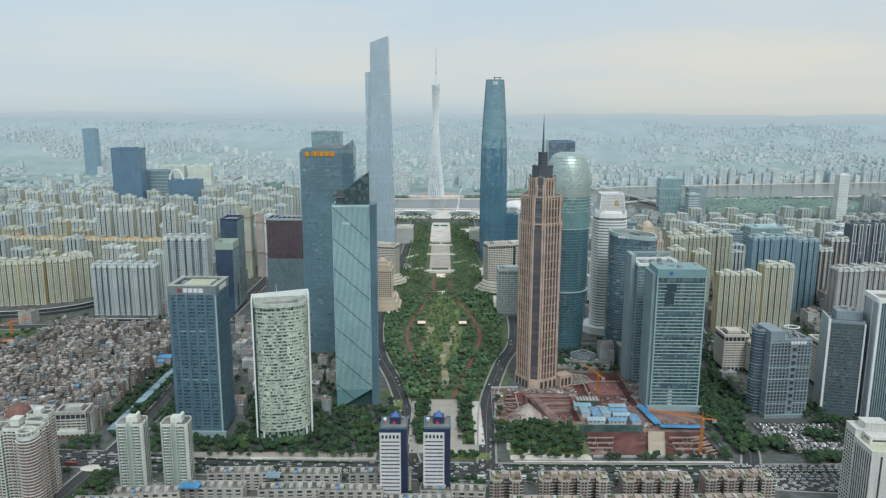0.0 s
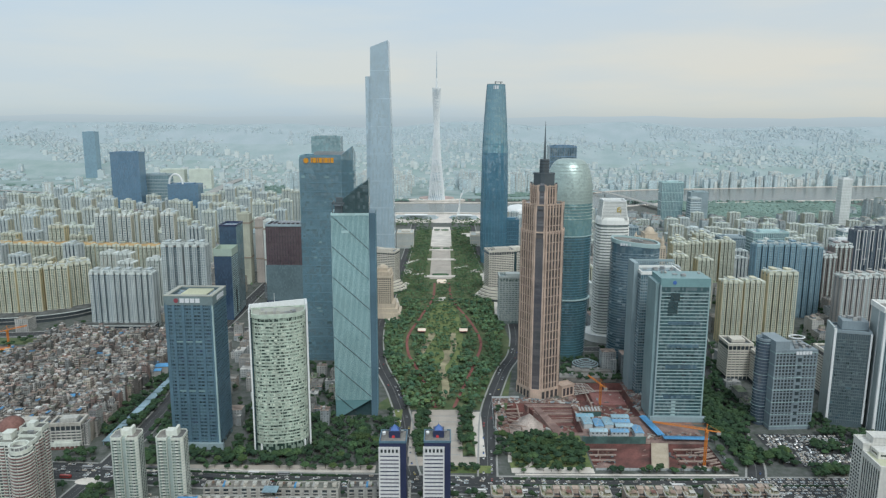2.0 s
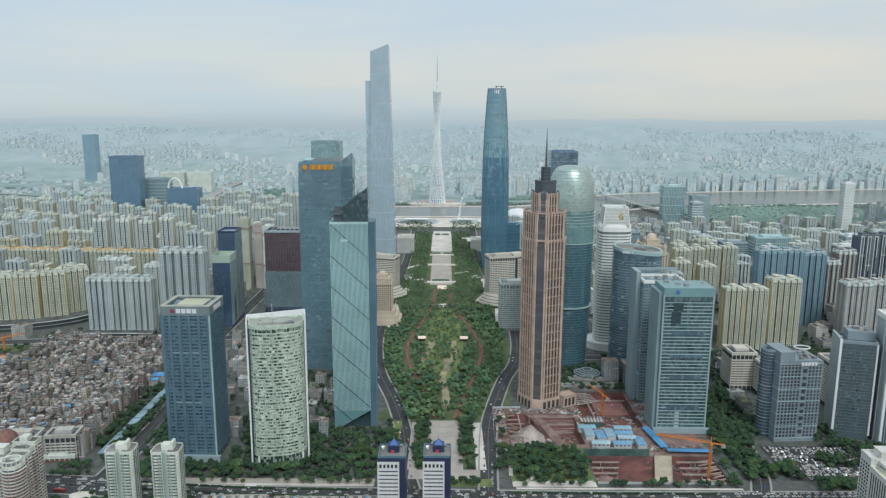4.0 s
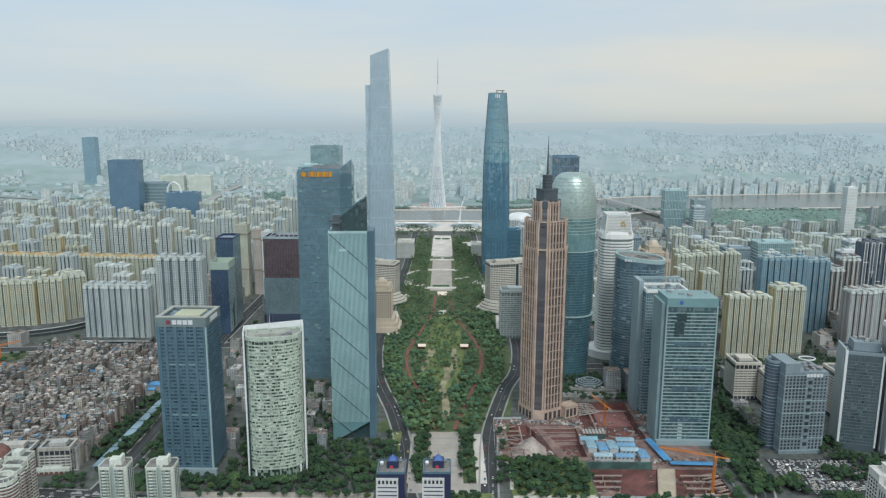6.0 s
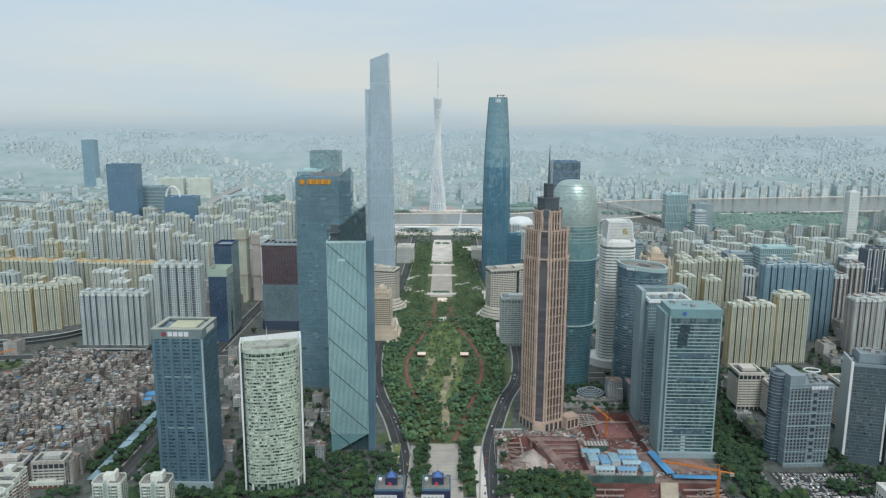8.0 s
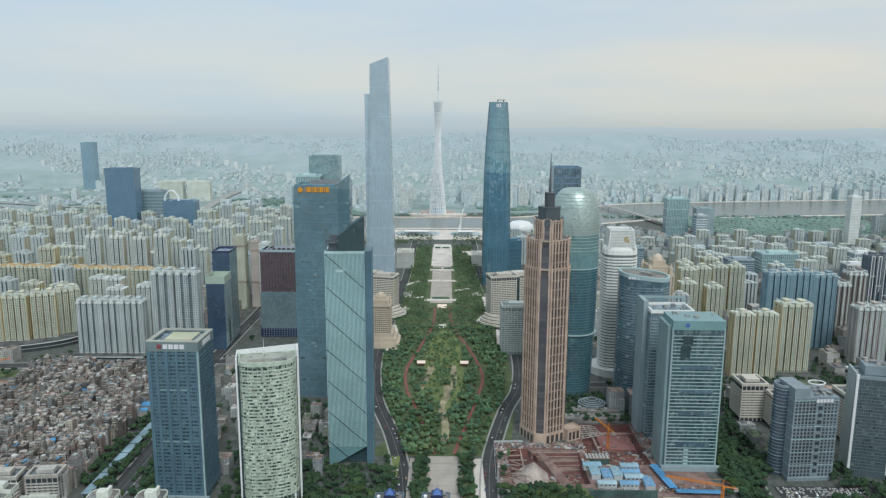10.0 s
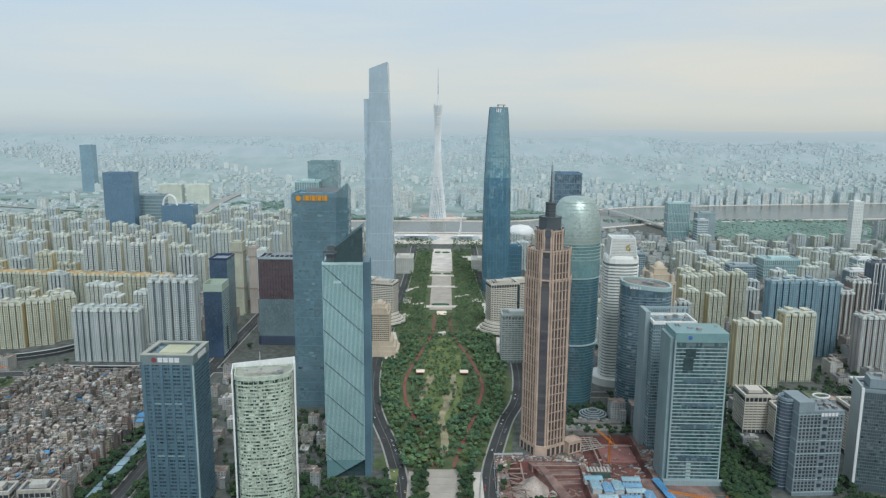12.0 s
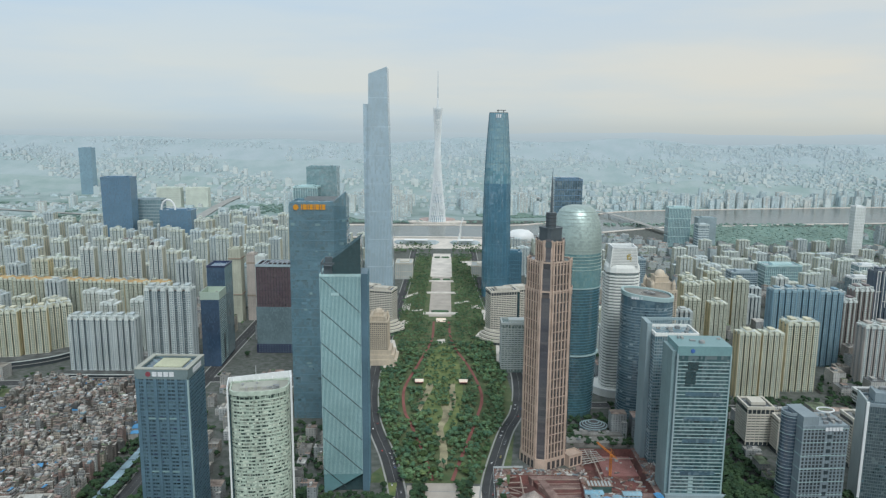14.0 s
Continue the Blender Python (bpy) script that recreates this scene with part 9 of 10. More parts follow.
def packed_cars(r):
    """The full car park and the slow queue beside it, too many to count."""
    g = Geo()
    mats = [mat("parked_car_paint", (0.66, 0.67, 0.67), 0.35, vary=0.1, random_tint=0.5, island=True), M["pane"]]

    def one(x, y, a, z=0.2):
        c, s = math.cos(a), math.sin(a)

        def block(l0, l1, w, z0, z1, taper, mi):
            v = []
            for zz, q in ((z0, 1.0), (z1, taper)):
                m = (l0 + l1) / 2
                for lx, wy in ((l0, -w), (l1, -w), (l1, w), (l0, w)):
                    px, py = m + (lx - m) * q, wy * q
                    v.append((x + px * c - py * s, y + px * s + py * c, z + zz))
            g.add(v, [(4, 5, 6, 7), (0, 1, 5, 4), (1, 2, 6, 5), (2, 3, 7, 6), (3, 0, 4, 7)], mi)
        block(-2.2, 2.2, 0.9, 0.25, 0.9, 0.97, 0)
        block(-1.7, 1.0, 0.82, 0.9, 1.4, 0.75, 1)
        block(-1.3, 0.6, 0.72, 1.38, 1.46, 0.95, 0)
    for row in range(10):
        for k in range(32):
            x, y = 366 + k * 2.95, 734 + row * 6.8
            inside = (362 < x < 382 and 738 < y < 760) or (414 < x < 444 and 750 < y < 774) or y > 798
            if r.random() < 0.8 and not inside:
                one(x + r.uniform(-1.0, 1.0), y + r.uniform(-1.6, 1.6), (math.pi / 2 if r.random() < 0.75 else 0.2) + r.uniform(-0.15, 0.15))
    for k in range(110):
        x = r.uniform(318, 470)
        one(x, 656 + r.choice((-9, -5.5, -2, 2, 5.5, 9)) - (x - 360) * 0.06, r.uniform(-0.06, 0.06) - 0.06, 0.3)
    for lane in range(6):
        x = -440.0
        while x < 520:
            x += r.uniform(7, 26) if x < 300 else r.uniform(5.5, 9)
            one(x, avenue_y(x) - 13.5 + lane * 5.4 + r.uniform(-0.4, 0.4), (-0.03) + (0 if lane < 3 else math.pi), 0.12)
    for _ in range(150):      # cars left in the yards
        x, y = r.uniform(-325, 310), r.choice((r.uniform(652, 661), r.uniform(606, 616)))
        one(x, y, r.choice((0, 0, math.pi / 2)) + r.uniform(-0.1, 0.1), 0.06)
    tagged(part("parked_cars", g, mats), "mostly white cars packed in the lot and the avenue", "cars", "", "stuff")


def traffic():
    r = random.Random(31)
    car = vehicle("car", 4.6, 1.85, 1.5, True, "small painted car in city traffic", "car")
    bus = vehicle("bus", 11.5, 2.6, 3.1, False, "long city bus in avenue traffic", "bus")
    spots = []
    lanes = ROAD_LINES[:4]
    for idx, (w, path) in enumerate(lanes):
        count = (84, 30, 34, 6)[idx]
        tries = 0
        while count and tries < 4000:
            tries += 1
            i = r.randrange(len(path) - 1)
            (ax, ay), (bx, by) = path[i], path[i + 1]
            t = r.random()
            n = max(2, int(w / 6))
            lane = r.randrange(n)
            off = -w / 2 + w * (lane + 0.5) / n
            d = Vector((bx - ax, by - ay)).normalized()
            x, y = ax + (bx - ax) * t + d.y * off, ay + (by - ay) * t - d.x * off
            if not (-460 < x < 470 and 660 < y < 1120) or any(math.hypot(x - q[0], y - q[1]) < 6.5 for q in spots):
                continue
            big = idx == 0 and r.random() < 0.2
            spots.append((x, y, math.degrees(math.atan2(d.y, d.x)) + (180 if off < 0 else 0), big))
            count -= 1
    for k in range(9):      # nearest row of the car park
        spots.append((384 + k * 3.4, 726, 90 + r.uniform(-4, 4), False))
    first = {False: car, True: bus}
    done = set()
    for x, y, rz, big in spots:
        m = pose(x, y, 0.1, 0, 0, rz)
        if big in done:
            copy_thing(first[big], m)
        else:
            first[big].matrix_basis = m
            done.add(big)
    packed_cars(r)
    structure("car_park", Geo().box(362, 470, 722, 802, 0, 0.19), M["asphalt"], "open asphalt car park beside the offices", "car park")


traffic()

# ---- building site ----


def site():
    M["soil_bare"] = mat("trampled_red_soil", (0.29, 0.20, 0.175), 0.95, vary=0.35, scale=0.6, second=(0.17, 0.11, 0.10))
    M["soil_pink"] = mat("pink_blinding_concrete", (0.34, 0.17, 0.155), 0.9, vary=0.3, scale=0.5, second=(0.27, 0.12, 0.11))
    M["soil_red"] = mat("cleared_red_earth", (0.34, 0.19, 0.13), 0.95, vary=0.3, scale=0.4, second=(0.24, 0.13, 0.095))
    M["sand_ramp"] = mat("sandy_concrete", (0.50, 0.43, 0.33), 0.9, vary=0.2, scale=0.5, second=(0.40, 0.33, 0.25))
    M["tin_white"] = mat("white_tin", (0.52, 0.56, 0.57), 0.5, vary=0.1)
    M["hut_tin"] = mat("pale_blue_tin", (0.34, 0.52, 0.62), 0.45, vary=0.15, palette=[(1.0, 1.0, 1.0), (0.62, 0.82, 1.05), (1.25, 1.15, 1.1), (0.8, 0.95, 1.0)])
    M["crane"] = mat("orange_crane_paint", (0.72, 0.25, 0.05), 0.5, vary=0.1)
    M["beam"] = mat("pink_concrete_beam", (0.46, 0.36, 0.31), 0.85, vary=0.2)
    M["netting"] = mat("green_netting", (0.085, 0.16, 0.15), 0.8, vary=0.25, scale=0.6)
    M["debris"] = mat("site_debris", (1.0, 1.0, 1.0), 0.85, vary=0.2, island=True, palette=[(0.34, 0.27, 0.24), (0.50, 0.48, 0.45), (0.22, 0.14, 0.12), (0.38, 0.32, 0.26), (0.12, 0.11, 0.11), (0.28, 0.34, 0.37), (0.30, 0.17, 0.13), (0.58, 0.57, 0.54)])
    structure("site_ground", Geo().box(66, 166, 796, 803.8, 0, 0.12).box(164.2, 173.8, 776, 962, 0, 0.125).box(174, 300, 776, 849, 0, 0.13).box(64, 77.8, 804, 905, 0, 0.14).box(78, 164, 890.2, 905, 0, 0.135).box(244.2, 262, 850, 965, 0, 0.15),
              M["soil_bare"], "bare trampled ground of the building site", "ground")
    r = random.Random(4)
    # west pit: corner struts, stepped benches, a spoil heap and a sunken red floor
    s = thing("strut_frame", 0, 0, "fan of pale concrete struts bracing the pit corner", "bracing")
    for k in range(6):
        part("strut", Geo().tube((78, 884 - k * 11, -1.2), (90 + (k % 3) * 5, 888 - k * 13, -1.2 - 0.3 * (k % 2)), 0.75, sides=4), M["beam"], s)
    for k in range(3):
        part("strut", Geo().tube((79, 830 + k * 16, -1.6), (97, 812 + k * 18, -1.6), 0.7, sides=4), M["beam"], s)
    for y in (822, 850, 876):
        part("post", Geo().box(93.5, 95, y, y + 1.4, -9, 0.4), M["beam"], s)
    part("ring_beam", Geo().box(94, 95.4, 806, 888, -1.9, -0.7, bottom=True), M["beam"], s)
    for k in range(5):
        b = thing("earth_bench", 0, 0, "stepped red earth bench along the pit wall", "earth bench", "pit benches")
        part("bench", Geo().add([(104 + k * 5, 889 - k * 8, -0.4 - k * 1.7), (163.5, 889 - k * 7.4, -0.4 - k * 1.7), (163.5, 881.6 - k * 7.4, -0.9 - k * 1.7), (108 + k * 5, 881 - k * 8, -0.9 - k * 1.7),
                                 (104 + k * 5, 889 - k * 8, -9), (163.5, 889 - k * 7.4, -9), (163.5, 881 - k * 7.4, -9), (108 + k * 5, 880 - k * 8, -9)],
             [(3, 2, 1, 0), (7, 6, 2, 3), (4, 7, 3, 0), (6, 5, 1, 2)]), M["soil" if k % 2 else "soil_bare"], b)
        part("edge_beam", Geo().tube((108 + k * 5, 881 - k * 8, -0.7 - k * 1.7), (163.4, 881.6 - k * 7.4, -0.7 - k * 1.7), 0.4, sides=4), M["beam"], b)
    h = thing("spoil_mound", 103, 836, "pale mound of dug earth and rubble", "earth mound")
    rings = []
    for z, q in ((-9, 1.5), (-4, 1.1), (1, 0.66), (6, 0.3), (9, 0.05)):
        rings.append([(15 * q * r.uniform(0.85, 1.15) * math.cos(a) + z * 0.2, 16 * q * r.uniform(0.85, 1.15) * math.sin(a), z) for a in [k * math.tau / 16 for k in range(16)]])
    part("mound", Geo().loft(rings), M["soil_pale"], h)
    q = thing("pit_ramp", 0, 0, "long pinkish earth ramp down into the pit", "ramp")
    part("ramp", Geo().add([(112, 888, 0), (120, 888, 0), (150, 806, -8), (140, 806, -8), (110, 888, -9), (123, 888, -9), (153, 806, -9), (137, 806, -9)], [(3, 2, 1, 0), (7, 3, 0, 4), (5, 1, 2, 6), (6, 2, 3, 7)]), M["soil_bare"], q)
    # north pit: beams on posts, steel trusses and the site office at its edge
    for k in range(4):
        b = thing("bracing_beam", 161, 735 + k * 10, "long concrete bracing beam over the pit", "beam", "pit bracing beams")
        part("beam", Geo().box(0, 24 + k * 3, -0.8, 0.8, -6.6 + k * 1.3, -5.5 + k * 1.3, bottom=True), M["beam"], b)
        part("post", Geo().box(12, 13, -0.5, 0.5, -9, -6.6 + k * 1.3), M["beam"], b)
    for x0, y0, y1 in ((191, 880, 958),):
        b = thing("bracing_beam", x0, y0, "long concrete bracing beam over the pit", "beam", "pit bracing beams")
        part("beam", Geo().box(-0.8, 0.8, 0, y1 - y0, -3.4, -2.2, bottom=True), M["beam"], b)
        for k in range(4):
            part("post", Geo().box(-0.5, 0.5, 12 + k * 26, 13 + k * 26, -9, -3.4), M["beam"], b)
    for y0 in (944,):
        b = thing("bracing_beam", 174, y0, "long concrete bracing beam over the pit", "beam", "pit bracing beams")
        part("beam", Geo().box(0, 70, -0.7, 0.7, -5.0, -3.9, bottom=True), M["beam"], b)
    b = thing("floor_slab", 0, 0, "pink blinding slab cast at the pit bottom", "slab")
    part("slab", Geo().box(198, 240, 905, 956, -8.9, -7.6), M["soil_pink"], b)
    # south pit: benches, beams and the sandy ramp
    for k in range(4):
        b = thing("bracing_beam", 256, 730 + k * 11, "long concrete bracing beam over the pit", "beam", "pit bracing beams")
        part("beam", Geo().box(0, 41, -0.9, 0.9, -5.6 + k * 1.4, -4.4 + k * 1.4, bottom=True), M["beam"], b)
        part("post", Geo().box(20, 21, -0.5, 0.5, -9, -5.6 + k * 1.4), M["beam"], b)
    for k in range(7):
        b = thing("corner_strut", 0, 0, "slanting concrete strut in the pit corner", "strut", "pit corner struts")
        part("strut", Geo().tube((297.5, 770 - k * 7, -1.5), (276 + k * 2, 764 - k * 6.5, -1.5 - 0.4 * (k % 2)), 0.8, sides=4), M["beam"], b)
    b = thing("earth_bank", 0, 0, "sloping bank of pinkish earth in the pit", "earth bank")
    part("bank", Geo().add([(222, 774, -0.3), (236, 774, -0.3), (222, 724, -5), (190, 724, -9), (186, 774, -8.6), (236, 774, -9), (222, 724, -9)], [(4, 3, 2, 1, 0), (2, 6, 5, 1), (3, 6, 2)]), M["soil"], b)
    for k in range(5):
        part("bank_edge", Geo().tube((190 + k * 7, 774 - k * 10, -7.6 + k * 0.6), (226, 774 - k * 10, -1.0 - k * 0.9), 0.45, sides=4), M["beam"], b)
    b = thing("ramp", 0, 0, "sandy concrete access ramp into the pit", "ramp")
    part("deck", Geo().add([(219, 715, 0.4), (237, 715, 0.4), (254, 775.5, 0.8), (235, 775.5, 0.8), (219, 715, -9), (237, 715, -9), (254, 775.5, -9), (235, 775.5, -9)], [(0, 1, 2, 3), (4, 5, 1, 0), (5, 6, 2, 1), (7, 4, 0, 3)]), M["sand_ramp"], b)
    for a, c in (((219, 715), (235, 775)), ((237, 715), (254, 775))):
        part("rail", Geo().tube((*a, 1.2), (*c, 1.6), 0.25, sides=4), M["beam"], b)
    heap = thing("rubble_mound", 172, 727, "low mound of pink rubble by the hoarding", "earth mound")
    part("mound", Geo().loft([[(12 * q * r.uniform(0.8, 1.2) * math.cos(a), 6 * q * r.uniform(0.8, 1.2) * math.sin(a), z) for a in [k * math.tau / 12 for k in range(12)]] for z, q in ((-9, 1.3), (-4, 0.9), (0, 0.5), (2, 0.05))]), M["soil_bare"], heap)
    # site huts
    hut = thing("site_hut", 0, 0, "two-storey white site hut with pale blue tin roof", "site hut", "site huts")
    part("wall", Geo().box(-5, 5, -10, 10, 0, 6), M["tin_white"], hut)
    part("roof", Geo().add([(-5.5, -10.5, 6), (5.5, -10.5, 6), (5.5, 10.5, 6), (-5.5, 10.5, 6), (0, -10.5, 7.6), (0, 10.5, 7.6)], [(0, 1, 4), (1, 2, 5, 4), (2, 3, 5), (3, 0, 4, 5)]), M["hut_tin"], hut)
    for k in range(4):
        part("window", Geo().box(-5.1, 5.1, -8 + k * 4.6, -6 + k * 4.6, 3.6, 5, bottom=True), M["pane"], hut)
    for k in range(3):
        part("roof_unit", Geo().box(-3 + k * 2, -2 + k * 2, -6 + k * 5, -4.6 + k * 5, 6.4, 8), M["tin_white"], hut)
    spots = [(172, 824, 0), (184, 818, 0), (196, 822, 0), (213, 812, 90), (212, 824, 90), (226, 800, 0), (180, 798, 90), (204, 797, 90), (172, 840, 90), (214, 838, 90)]
    hut.matrix_basis = pose(*spots[0][:2], 0.1, 0, 0, spots[0][2])
    for x, y, rz in spots[1:]:
        copy_thing(hut, pose(x, y, 0.1, 0, 0, rz))
    structure("site_wall", Geo().box(158, 229, 775.2, 777.2, -9, 8), M["netting"], "dark green netted wall of the site offices", "wall")
    structure("site_wall", Geo().box(229.3, 234, 775.2, 777, -9, 3), M["beam"], "pink retaining wall beside the ramp", "wall")
    for x, y, w, d, rz in ((247, 816, 9, 54, 8), (276, 783, 50, 9, -2)):
        c = thing("site_canopy", x, y, "long bright blue tin canopy over the site path", "canopy", "blue site canopies", rz=rz)
        part("roof", Geo().add([(-w / 2, -d / 2, 4), (w / 2, -d / 2, 4), (w / 2, d / 2, 4), (-w / 2, d / 2, 4), (0 if d > w else -w / 2, -d / 2 if d > w else 0, 5.2), (0 if d > w else w / 2, d / 2 if d > w else 0, 5.2)],
             [(0, 1, 4), (1, 2, 5, 4), (2, 3, 5), (3, 0, 4, 5)] if d > w else [(0, 1, 5, 4), (1, 2, 5), (2, 3, 4, 5), (3, 0, 4)]), M["tin_blue"], c)
        for sx in (-1, 1):
            for sy in (-1, 1):
                part("post", Geo().tube((sx * w * 0.45, sy * d * 0.45, 0), (sx * w * 0.45, sy * d * 0.45, 4), 0.15), M["steel"], c)

    def crane_at(x, y, d, reach, top, label):
        k = thing("tower_crane", x, y, label, "crane", "tower cranes")
        g = Geo()
        for sx in (-1, 1):
            for sy in (-1, 1):
                g.tube((sx, sy, -9), (sx, sy, top), 0.42, sides=4)
        for q in range(int((top + 9) / 3)):
            z = -9 + q * 3
            g.tube((-1, -1, z), (1, -1, z + 3), 0.16, sides=4).tube((1, 1, z), (-1, 1, z + 3), 0.16, sides=4).tube((-1, 1, z), (-1, -1, z + 3), 0.16, sides=4).tube((1, -1, z), (1, 1, z + 3), 0.16, sides=4)
        part("mast", g, M["crane"], k, kind="stuff")
        n = Vector((-d.y, d.x, 0))
        j = Geo()
        for off in (-0.8, 0.8):
            j.tube(tuple(n * off + Vector((0, 0, top)) - d * 14), tuple(n * off + d * reach + Vector((0, 0, top))), 0.42, sides=4)
        j.tube((0, 0, top + 2), tuple(d * reach + Vector((0, 0, top + 1))), 0.3, sides=4)
        for q in range(int(reach / 2.4)):
            j.tube(tuple(d * (q * 2.4) + n * 0.8 + Vector((0, 0, top))), tuple(d * (q * 2.4 + 1.2) + Vector((0, 0, top + 1.8))), 0.14, sides=4)
        part("jib", j, M["crane"], k, kind="stuff")
        part("cab", Geo().box(-1.6, 1.2, -2.8, -1.0, top - 2, top + 1, bottom=True), M["crane"], k)
        c = -d * 12
        part("counterweight", Geo().box(c.x - 2, c.x + 2, c.y - 1.6, c.y + 1.6, top - 3, top, bottom=True), M["concrete"], k)
        part("tie_bar", Geo().tube((0, 0, top), (0, 0, top + 7), 0.35).tube((0, 0, top + 7), tuple(d * reach * 0.65 + Vector((0, 0, top + 1.5))), 0.12).tube((0, 0, top + 7), tuple(-d * 13 + Vector((0, 0, top + 0.5))), 0.12), M["crane"], k, kind="stuff")

    crane_at(283, 740, Vector((-0.93, 0.37, 0)), 56, 33, "orange lattice tower crane over the pit")
    crane_at(-688, 1112, Vector((0.6, 0.8, 0)), 30, 26, "orange tower crane beside the packed village")
    structure("cleared_ground", Geo().prism([(-760, 1070), (-646, 1072), (-636, 1106), (-760, 1110)], 0, 0.2), M["soil_red"], "cleared red earth beside the village", "ground")
    structure("canal_bank", Geo().prism([(-800, 1120), (-640, 1118), (-640, 1150), (-800, 1156)], 0, 0.15), M["grass"], "green canal bank behind the village", "lawn")
    for k in range(5):
        p = thing("shuttering_stack", -742 + k * 20, 1084 + (k % 2) * 9, "orange shuttering boards stacked on cleared ground", "stack", "shuttering stacks", rz=k * 17)
        part("board", Geo().box(-8, 8, -3, 3, 0.2, 1.6).box(-6, 9, -1, 4, 1.6, 2.4), M["crane"], p)
    crane_at(205, 905, Vector((-0.3, 0.95, 0)), 34, 20, "short orange tower crane in the northern pit")
    # stacks of timber, pipes and steel lying about
    stack = thing("material_stack", 0, 0, "stacked timber and steel on the building site", "stack", "site material stacks")
    for q in range(5):
        part("bar", Geo().box(-3, 3, -1.6 + q * 0.65, -1.2 + q * 0.65, 0, 0.8 + 0.1 * (q % 2)), M["beam" if q % 2 else "steel"], stack)
    rr = random.Random(8)
    pts = [(rr.uniform(245, 260), rr.uniform(850, 930)) for _ in range(6)] + [(rr.uniform(80, 160), rr.uniform(797, 803)) for _ in range(5)] + [(rr.uniform(66, 76), rr.uniform(820, 900)) for _ in range(5)] + [(rr.uniform(258, 298), rr.uniform(792, 806)) for _ in range(5)] + [(rr.uniform(80, 160), rr.uniform(892, 900)) for _ in range(4)]
    stack.matrix_basis = pose(*pts[0], 0.14, 0, 0, 30)
    for x, y in pts[1:]:
        copy_thing(stack, pose(x, y, 0.14, 0, 0, rr.uniform(0, 180)))
    g = Geo()
    for x0, x1, y0, y1, z, n in ((78, 164, 890, 905, 0.13, 130), (66, 77, 806, 904, 0.14, 60), (100, 160, 806, 840, -9, 110), (176, 242, 852, 960, -9, 110), (254, 296, 722, 772, -9, 60), (168, 230, 780, 848, 0.13, 130), (165, 173, 850, 960, 0.12, 50), (234, 298, 788, 800, 0.13, 50), (244, 262, 850, 964, 0.15, 60), (162, 220, 722, 774, -9, 60)):
        for _ in range(n):
            x, y, a, l, w = rr.uniform(x0, x1), rr.uniform(y0, y1), rr.uniform(0, math.pi), rr.uniform(0.6, 4.2), rr.uniform(0.3, 1.3)
            c, q = math.cos(a), math.sin(a)
            g.prism([(x + u * c - v * q, y + u * q + v * c) for u, v in rect(-l, l, -w, w)], z, z + rr.uniform(0.3, 1.8))
    tagged(part("site_debris", g, M["debris"]), "scattered planks, pipes and rubble on the building site", "debris", "", "stuff")
    frame_ = thing("steel_truss", 170, 930, "pale steel trusses over the dug basement", "truss")
    for q in range(7):
        part("truss_bar", Geo().tube((4, -14 + q * 6.2, 1.5), (34 - q * 1.5, -2 + q * 4.6, 1.5), 0.5, sides=4), M["slab_pale"], frame_)
    for q in range(4):
        part("truss_bar", Geo().tube((8 + q * 8, -13 + q * 3, 1.6), (6 + q * 7, 28 - q * 2, 1.6), 0.4, sides=4), M["slab_pale"], frame_)
    d2 = thing("site_office", 184, 866, "pale slatted site office at the pit edge", "site office")
    part("wall", Geo().box(-14, 13, -5, 5, -9, 2), M["netting"], d2)
    part("roof", Geo().box(-15, 14, -6, 6, 2, 2.5), M["slab_brown"], d2)
    for q in range(7):
        part("roof_slat", Geo().box(-14 + q * 4, -12 + q * 4, -5.4, 5.4, 2.5, 3.4), M["tin_white"], d2)
    # hoarding round the site
    for pts in ([(64, 906), (104, 908)], [(64, 906), (60, 815), (68, 796)], [(160, 713.5), (302, 713)], [(302, 713), (306, 770)], [(262, 966), (262, 850)]):
        for (ax, ay), (bx, by) in zip(pts, pts[1:]):
            L = math.hypot(bx - ax, by - ay)
            w = thing("hoarding", ax, ay, "pale site hoarding panel fence", "fence", "site hoarding", rz=math.degrees(math.atan2(by - ay, bx - ax)))
            for q in range(int(L / 12)):
                part("panel", Geo().box(q * 12, q * 12 + 11.6, -0.15, 0.15, 0, 2.6), M["tin_white"], w)
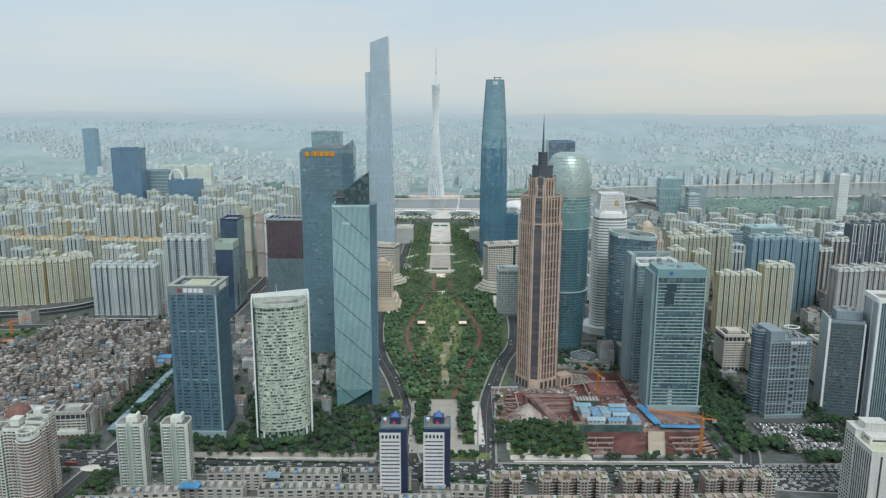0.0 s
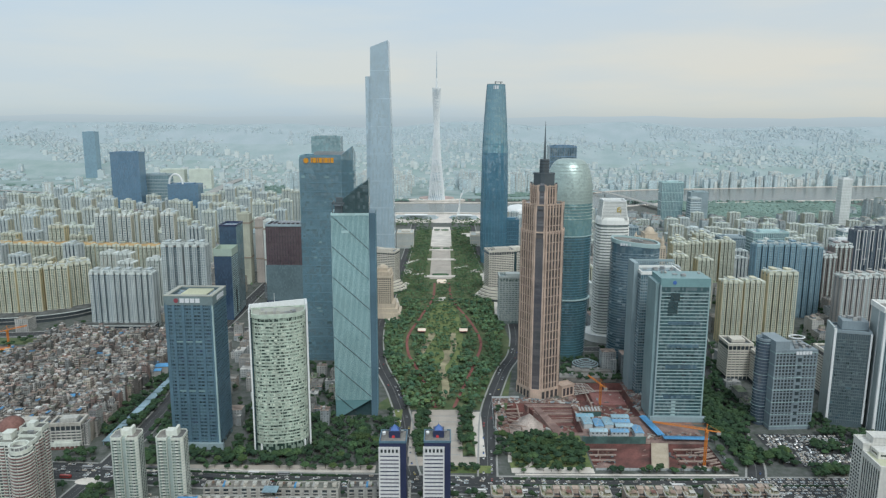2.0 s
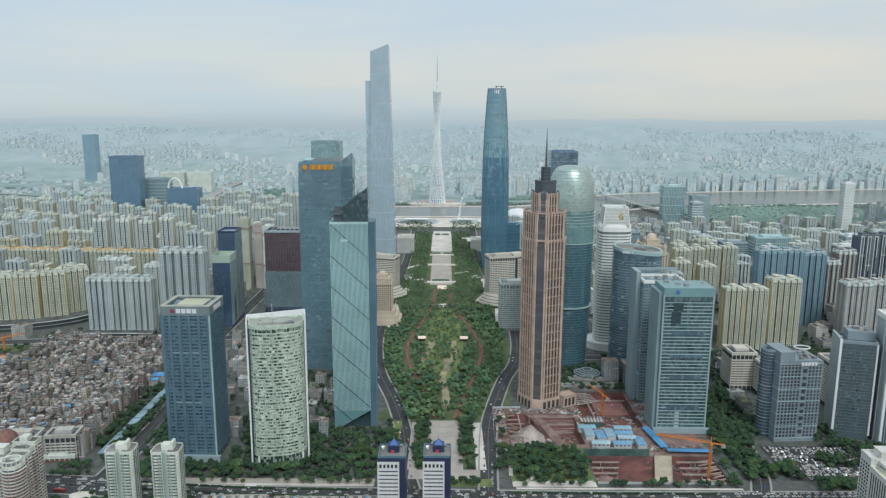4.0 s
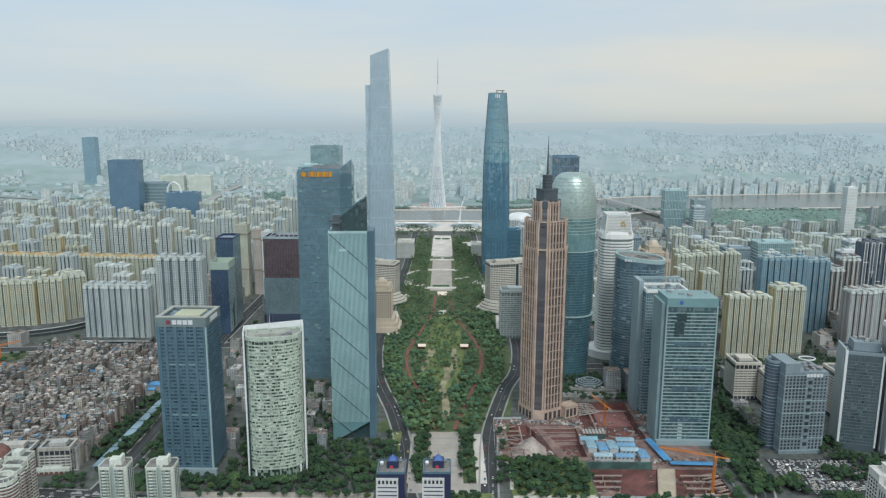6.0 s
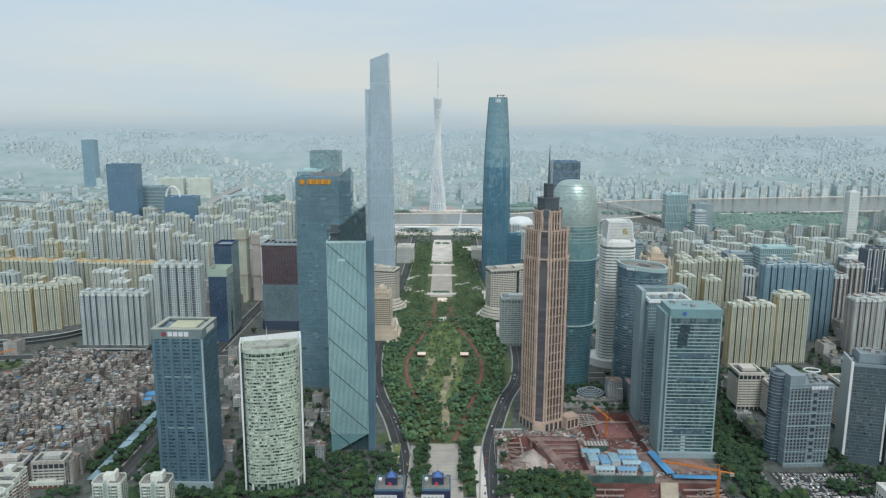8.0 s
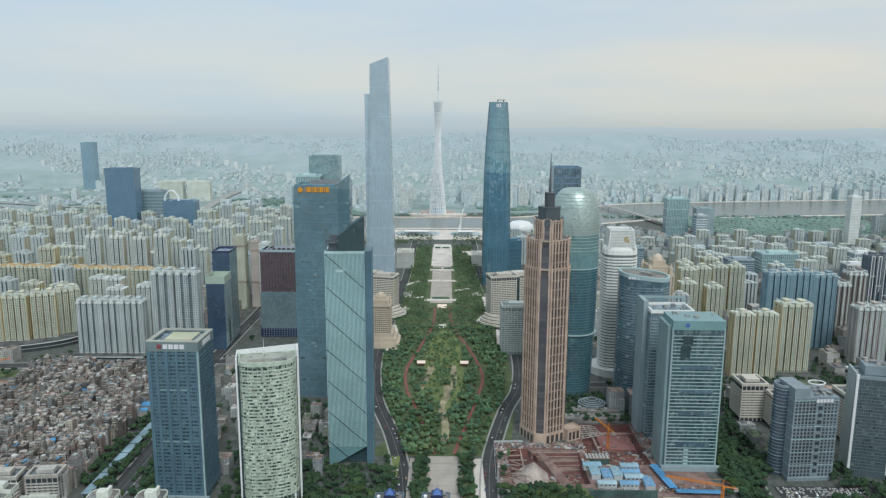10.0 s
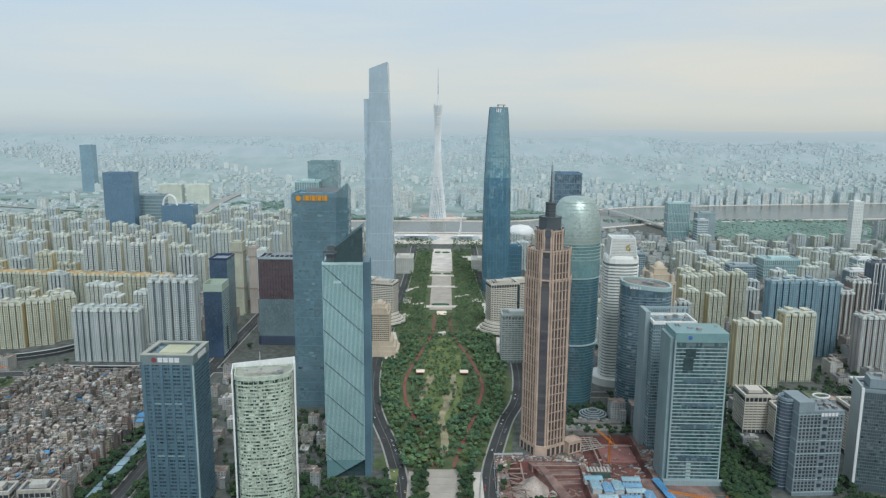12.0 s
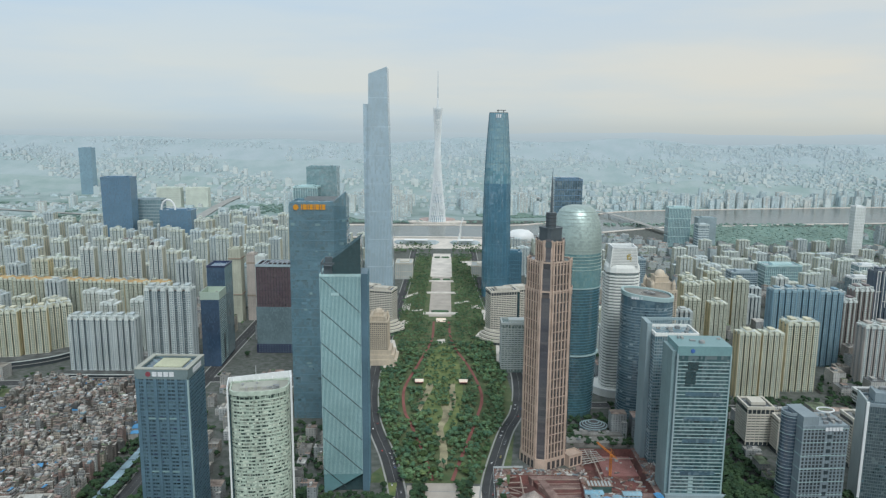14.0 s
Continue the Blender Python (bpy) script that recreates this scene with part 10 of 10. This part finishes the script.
    # small round pavilion by the dome
    p = thing("round_hall", 205, 1010, "low round hall with a ribbed glass roof", "hall")
    part("wall", Geo().prism(oval(17, 15, 24), 0, 12), M["pier_glass"], p)
    for q in range(4):
        part("roof_ring", Geo().ring(oval(18 - q * 3.6, 16 - q * 3.2, 24), 0.7, 11 + q * 1.6, 12 + q * 1.6, inner=-0.7), M["grey_panel"], p)
    part("roof", Geo().prism(oval(17, 15, 24), 12, 16, scale=0.4), M["dark"], p)
    for q in range(4):
        part("wall_ring", Geo().ring(oval(17, 15, 24), 0.5, 1 + q * 2.8, 2 + q * 2.8), M["grey_panel"], p)
    # podium deck roofs beside the rose tower
    for x0, x1, y0, y1, z in ((150, 240, 966, 985, 6), (176, 238, 985, 1000, 9)):
        q = thing("podium_deck", 0, 0, "grey podium roof deck with ducts", "podium")
        part("deck", Geo().box(x0, x1, y0, y1, 0, z), M["roof"], q)
        roof_clutter(q, x0 + 2, x1 - 2, y0 + 2, y1 - 2, z, int(x0), 6)


site()

# ---- elevated roads and bridges ----


def viaduct(name, pts, width, z, label):
    v = thing(name, 0, 0, label, "viaduct")
    path = smooth_path(pts, 6)
    L, R = sides_of(path, width)
    g = Geo()
    g.loft([[(*a, z), (*b, z), (*b, z + 1.6), (*a, z + 1.6)] for a, b in zip(L, R)])
    part("deck", g, M["concrete"], v)
    for i in range(0, len(path), 3):
        part("pier", Geo().tube((*path[i], 0), (*path[i], z), 1.6, sides=8), M["concrete"], v)


viaduct("viaduct", [(-960, 2620), (-1012, 2983), (-1061, 3370), (-1092, 3700), (-1100, 3975)], 44, 3, "pale elevated expressway crossing the plain")
viaduct("viaduct", [(-3000, 3652), (-2026, 3332), (-1464, 3148), (-1040, 3010)], 24, 3, "pale elevated road crossing the plain")
viaduct("river_bridge", [(860, 2560), (800, 2860), (720, 3250), (560, 3600), (420, 4200)], 24, 14, "long pale river bridge")
viaduct("viaduct", [(-3000, 2620), (-1500, 2580), (-1100, 2560)], 20, 9, "pale riverside elevated road")
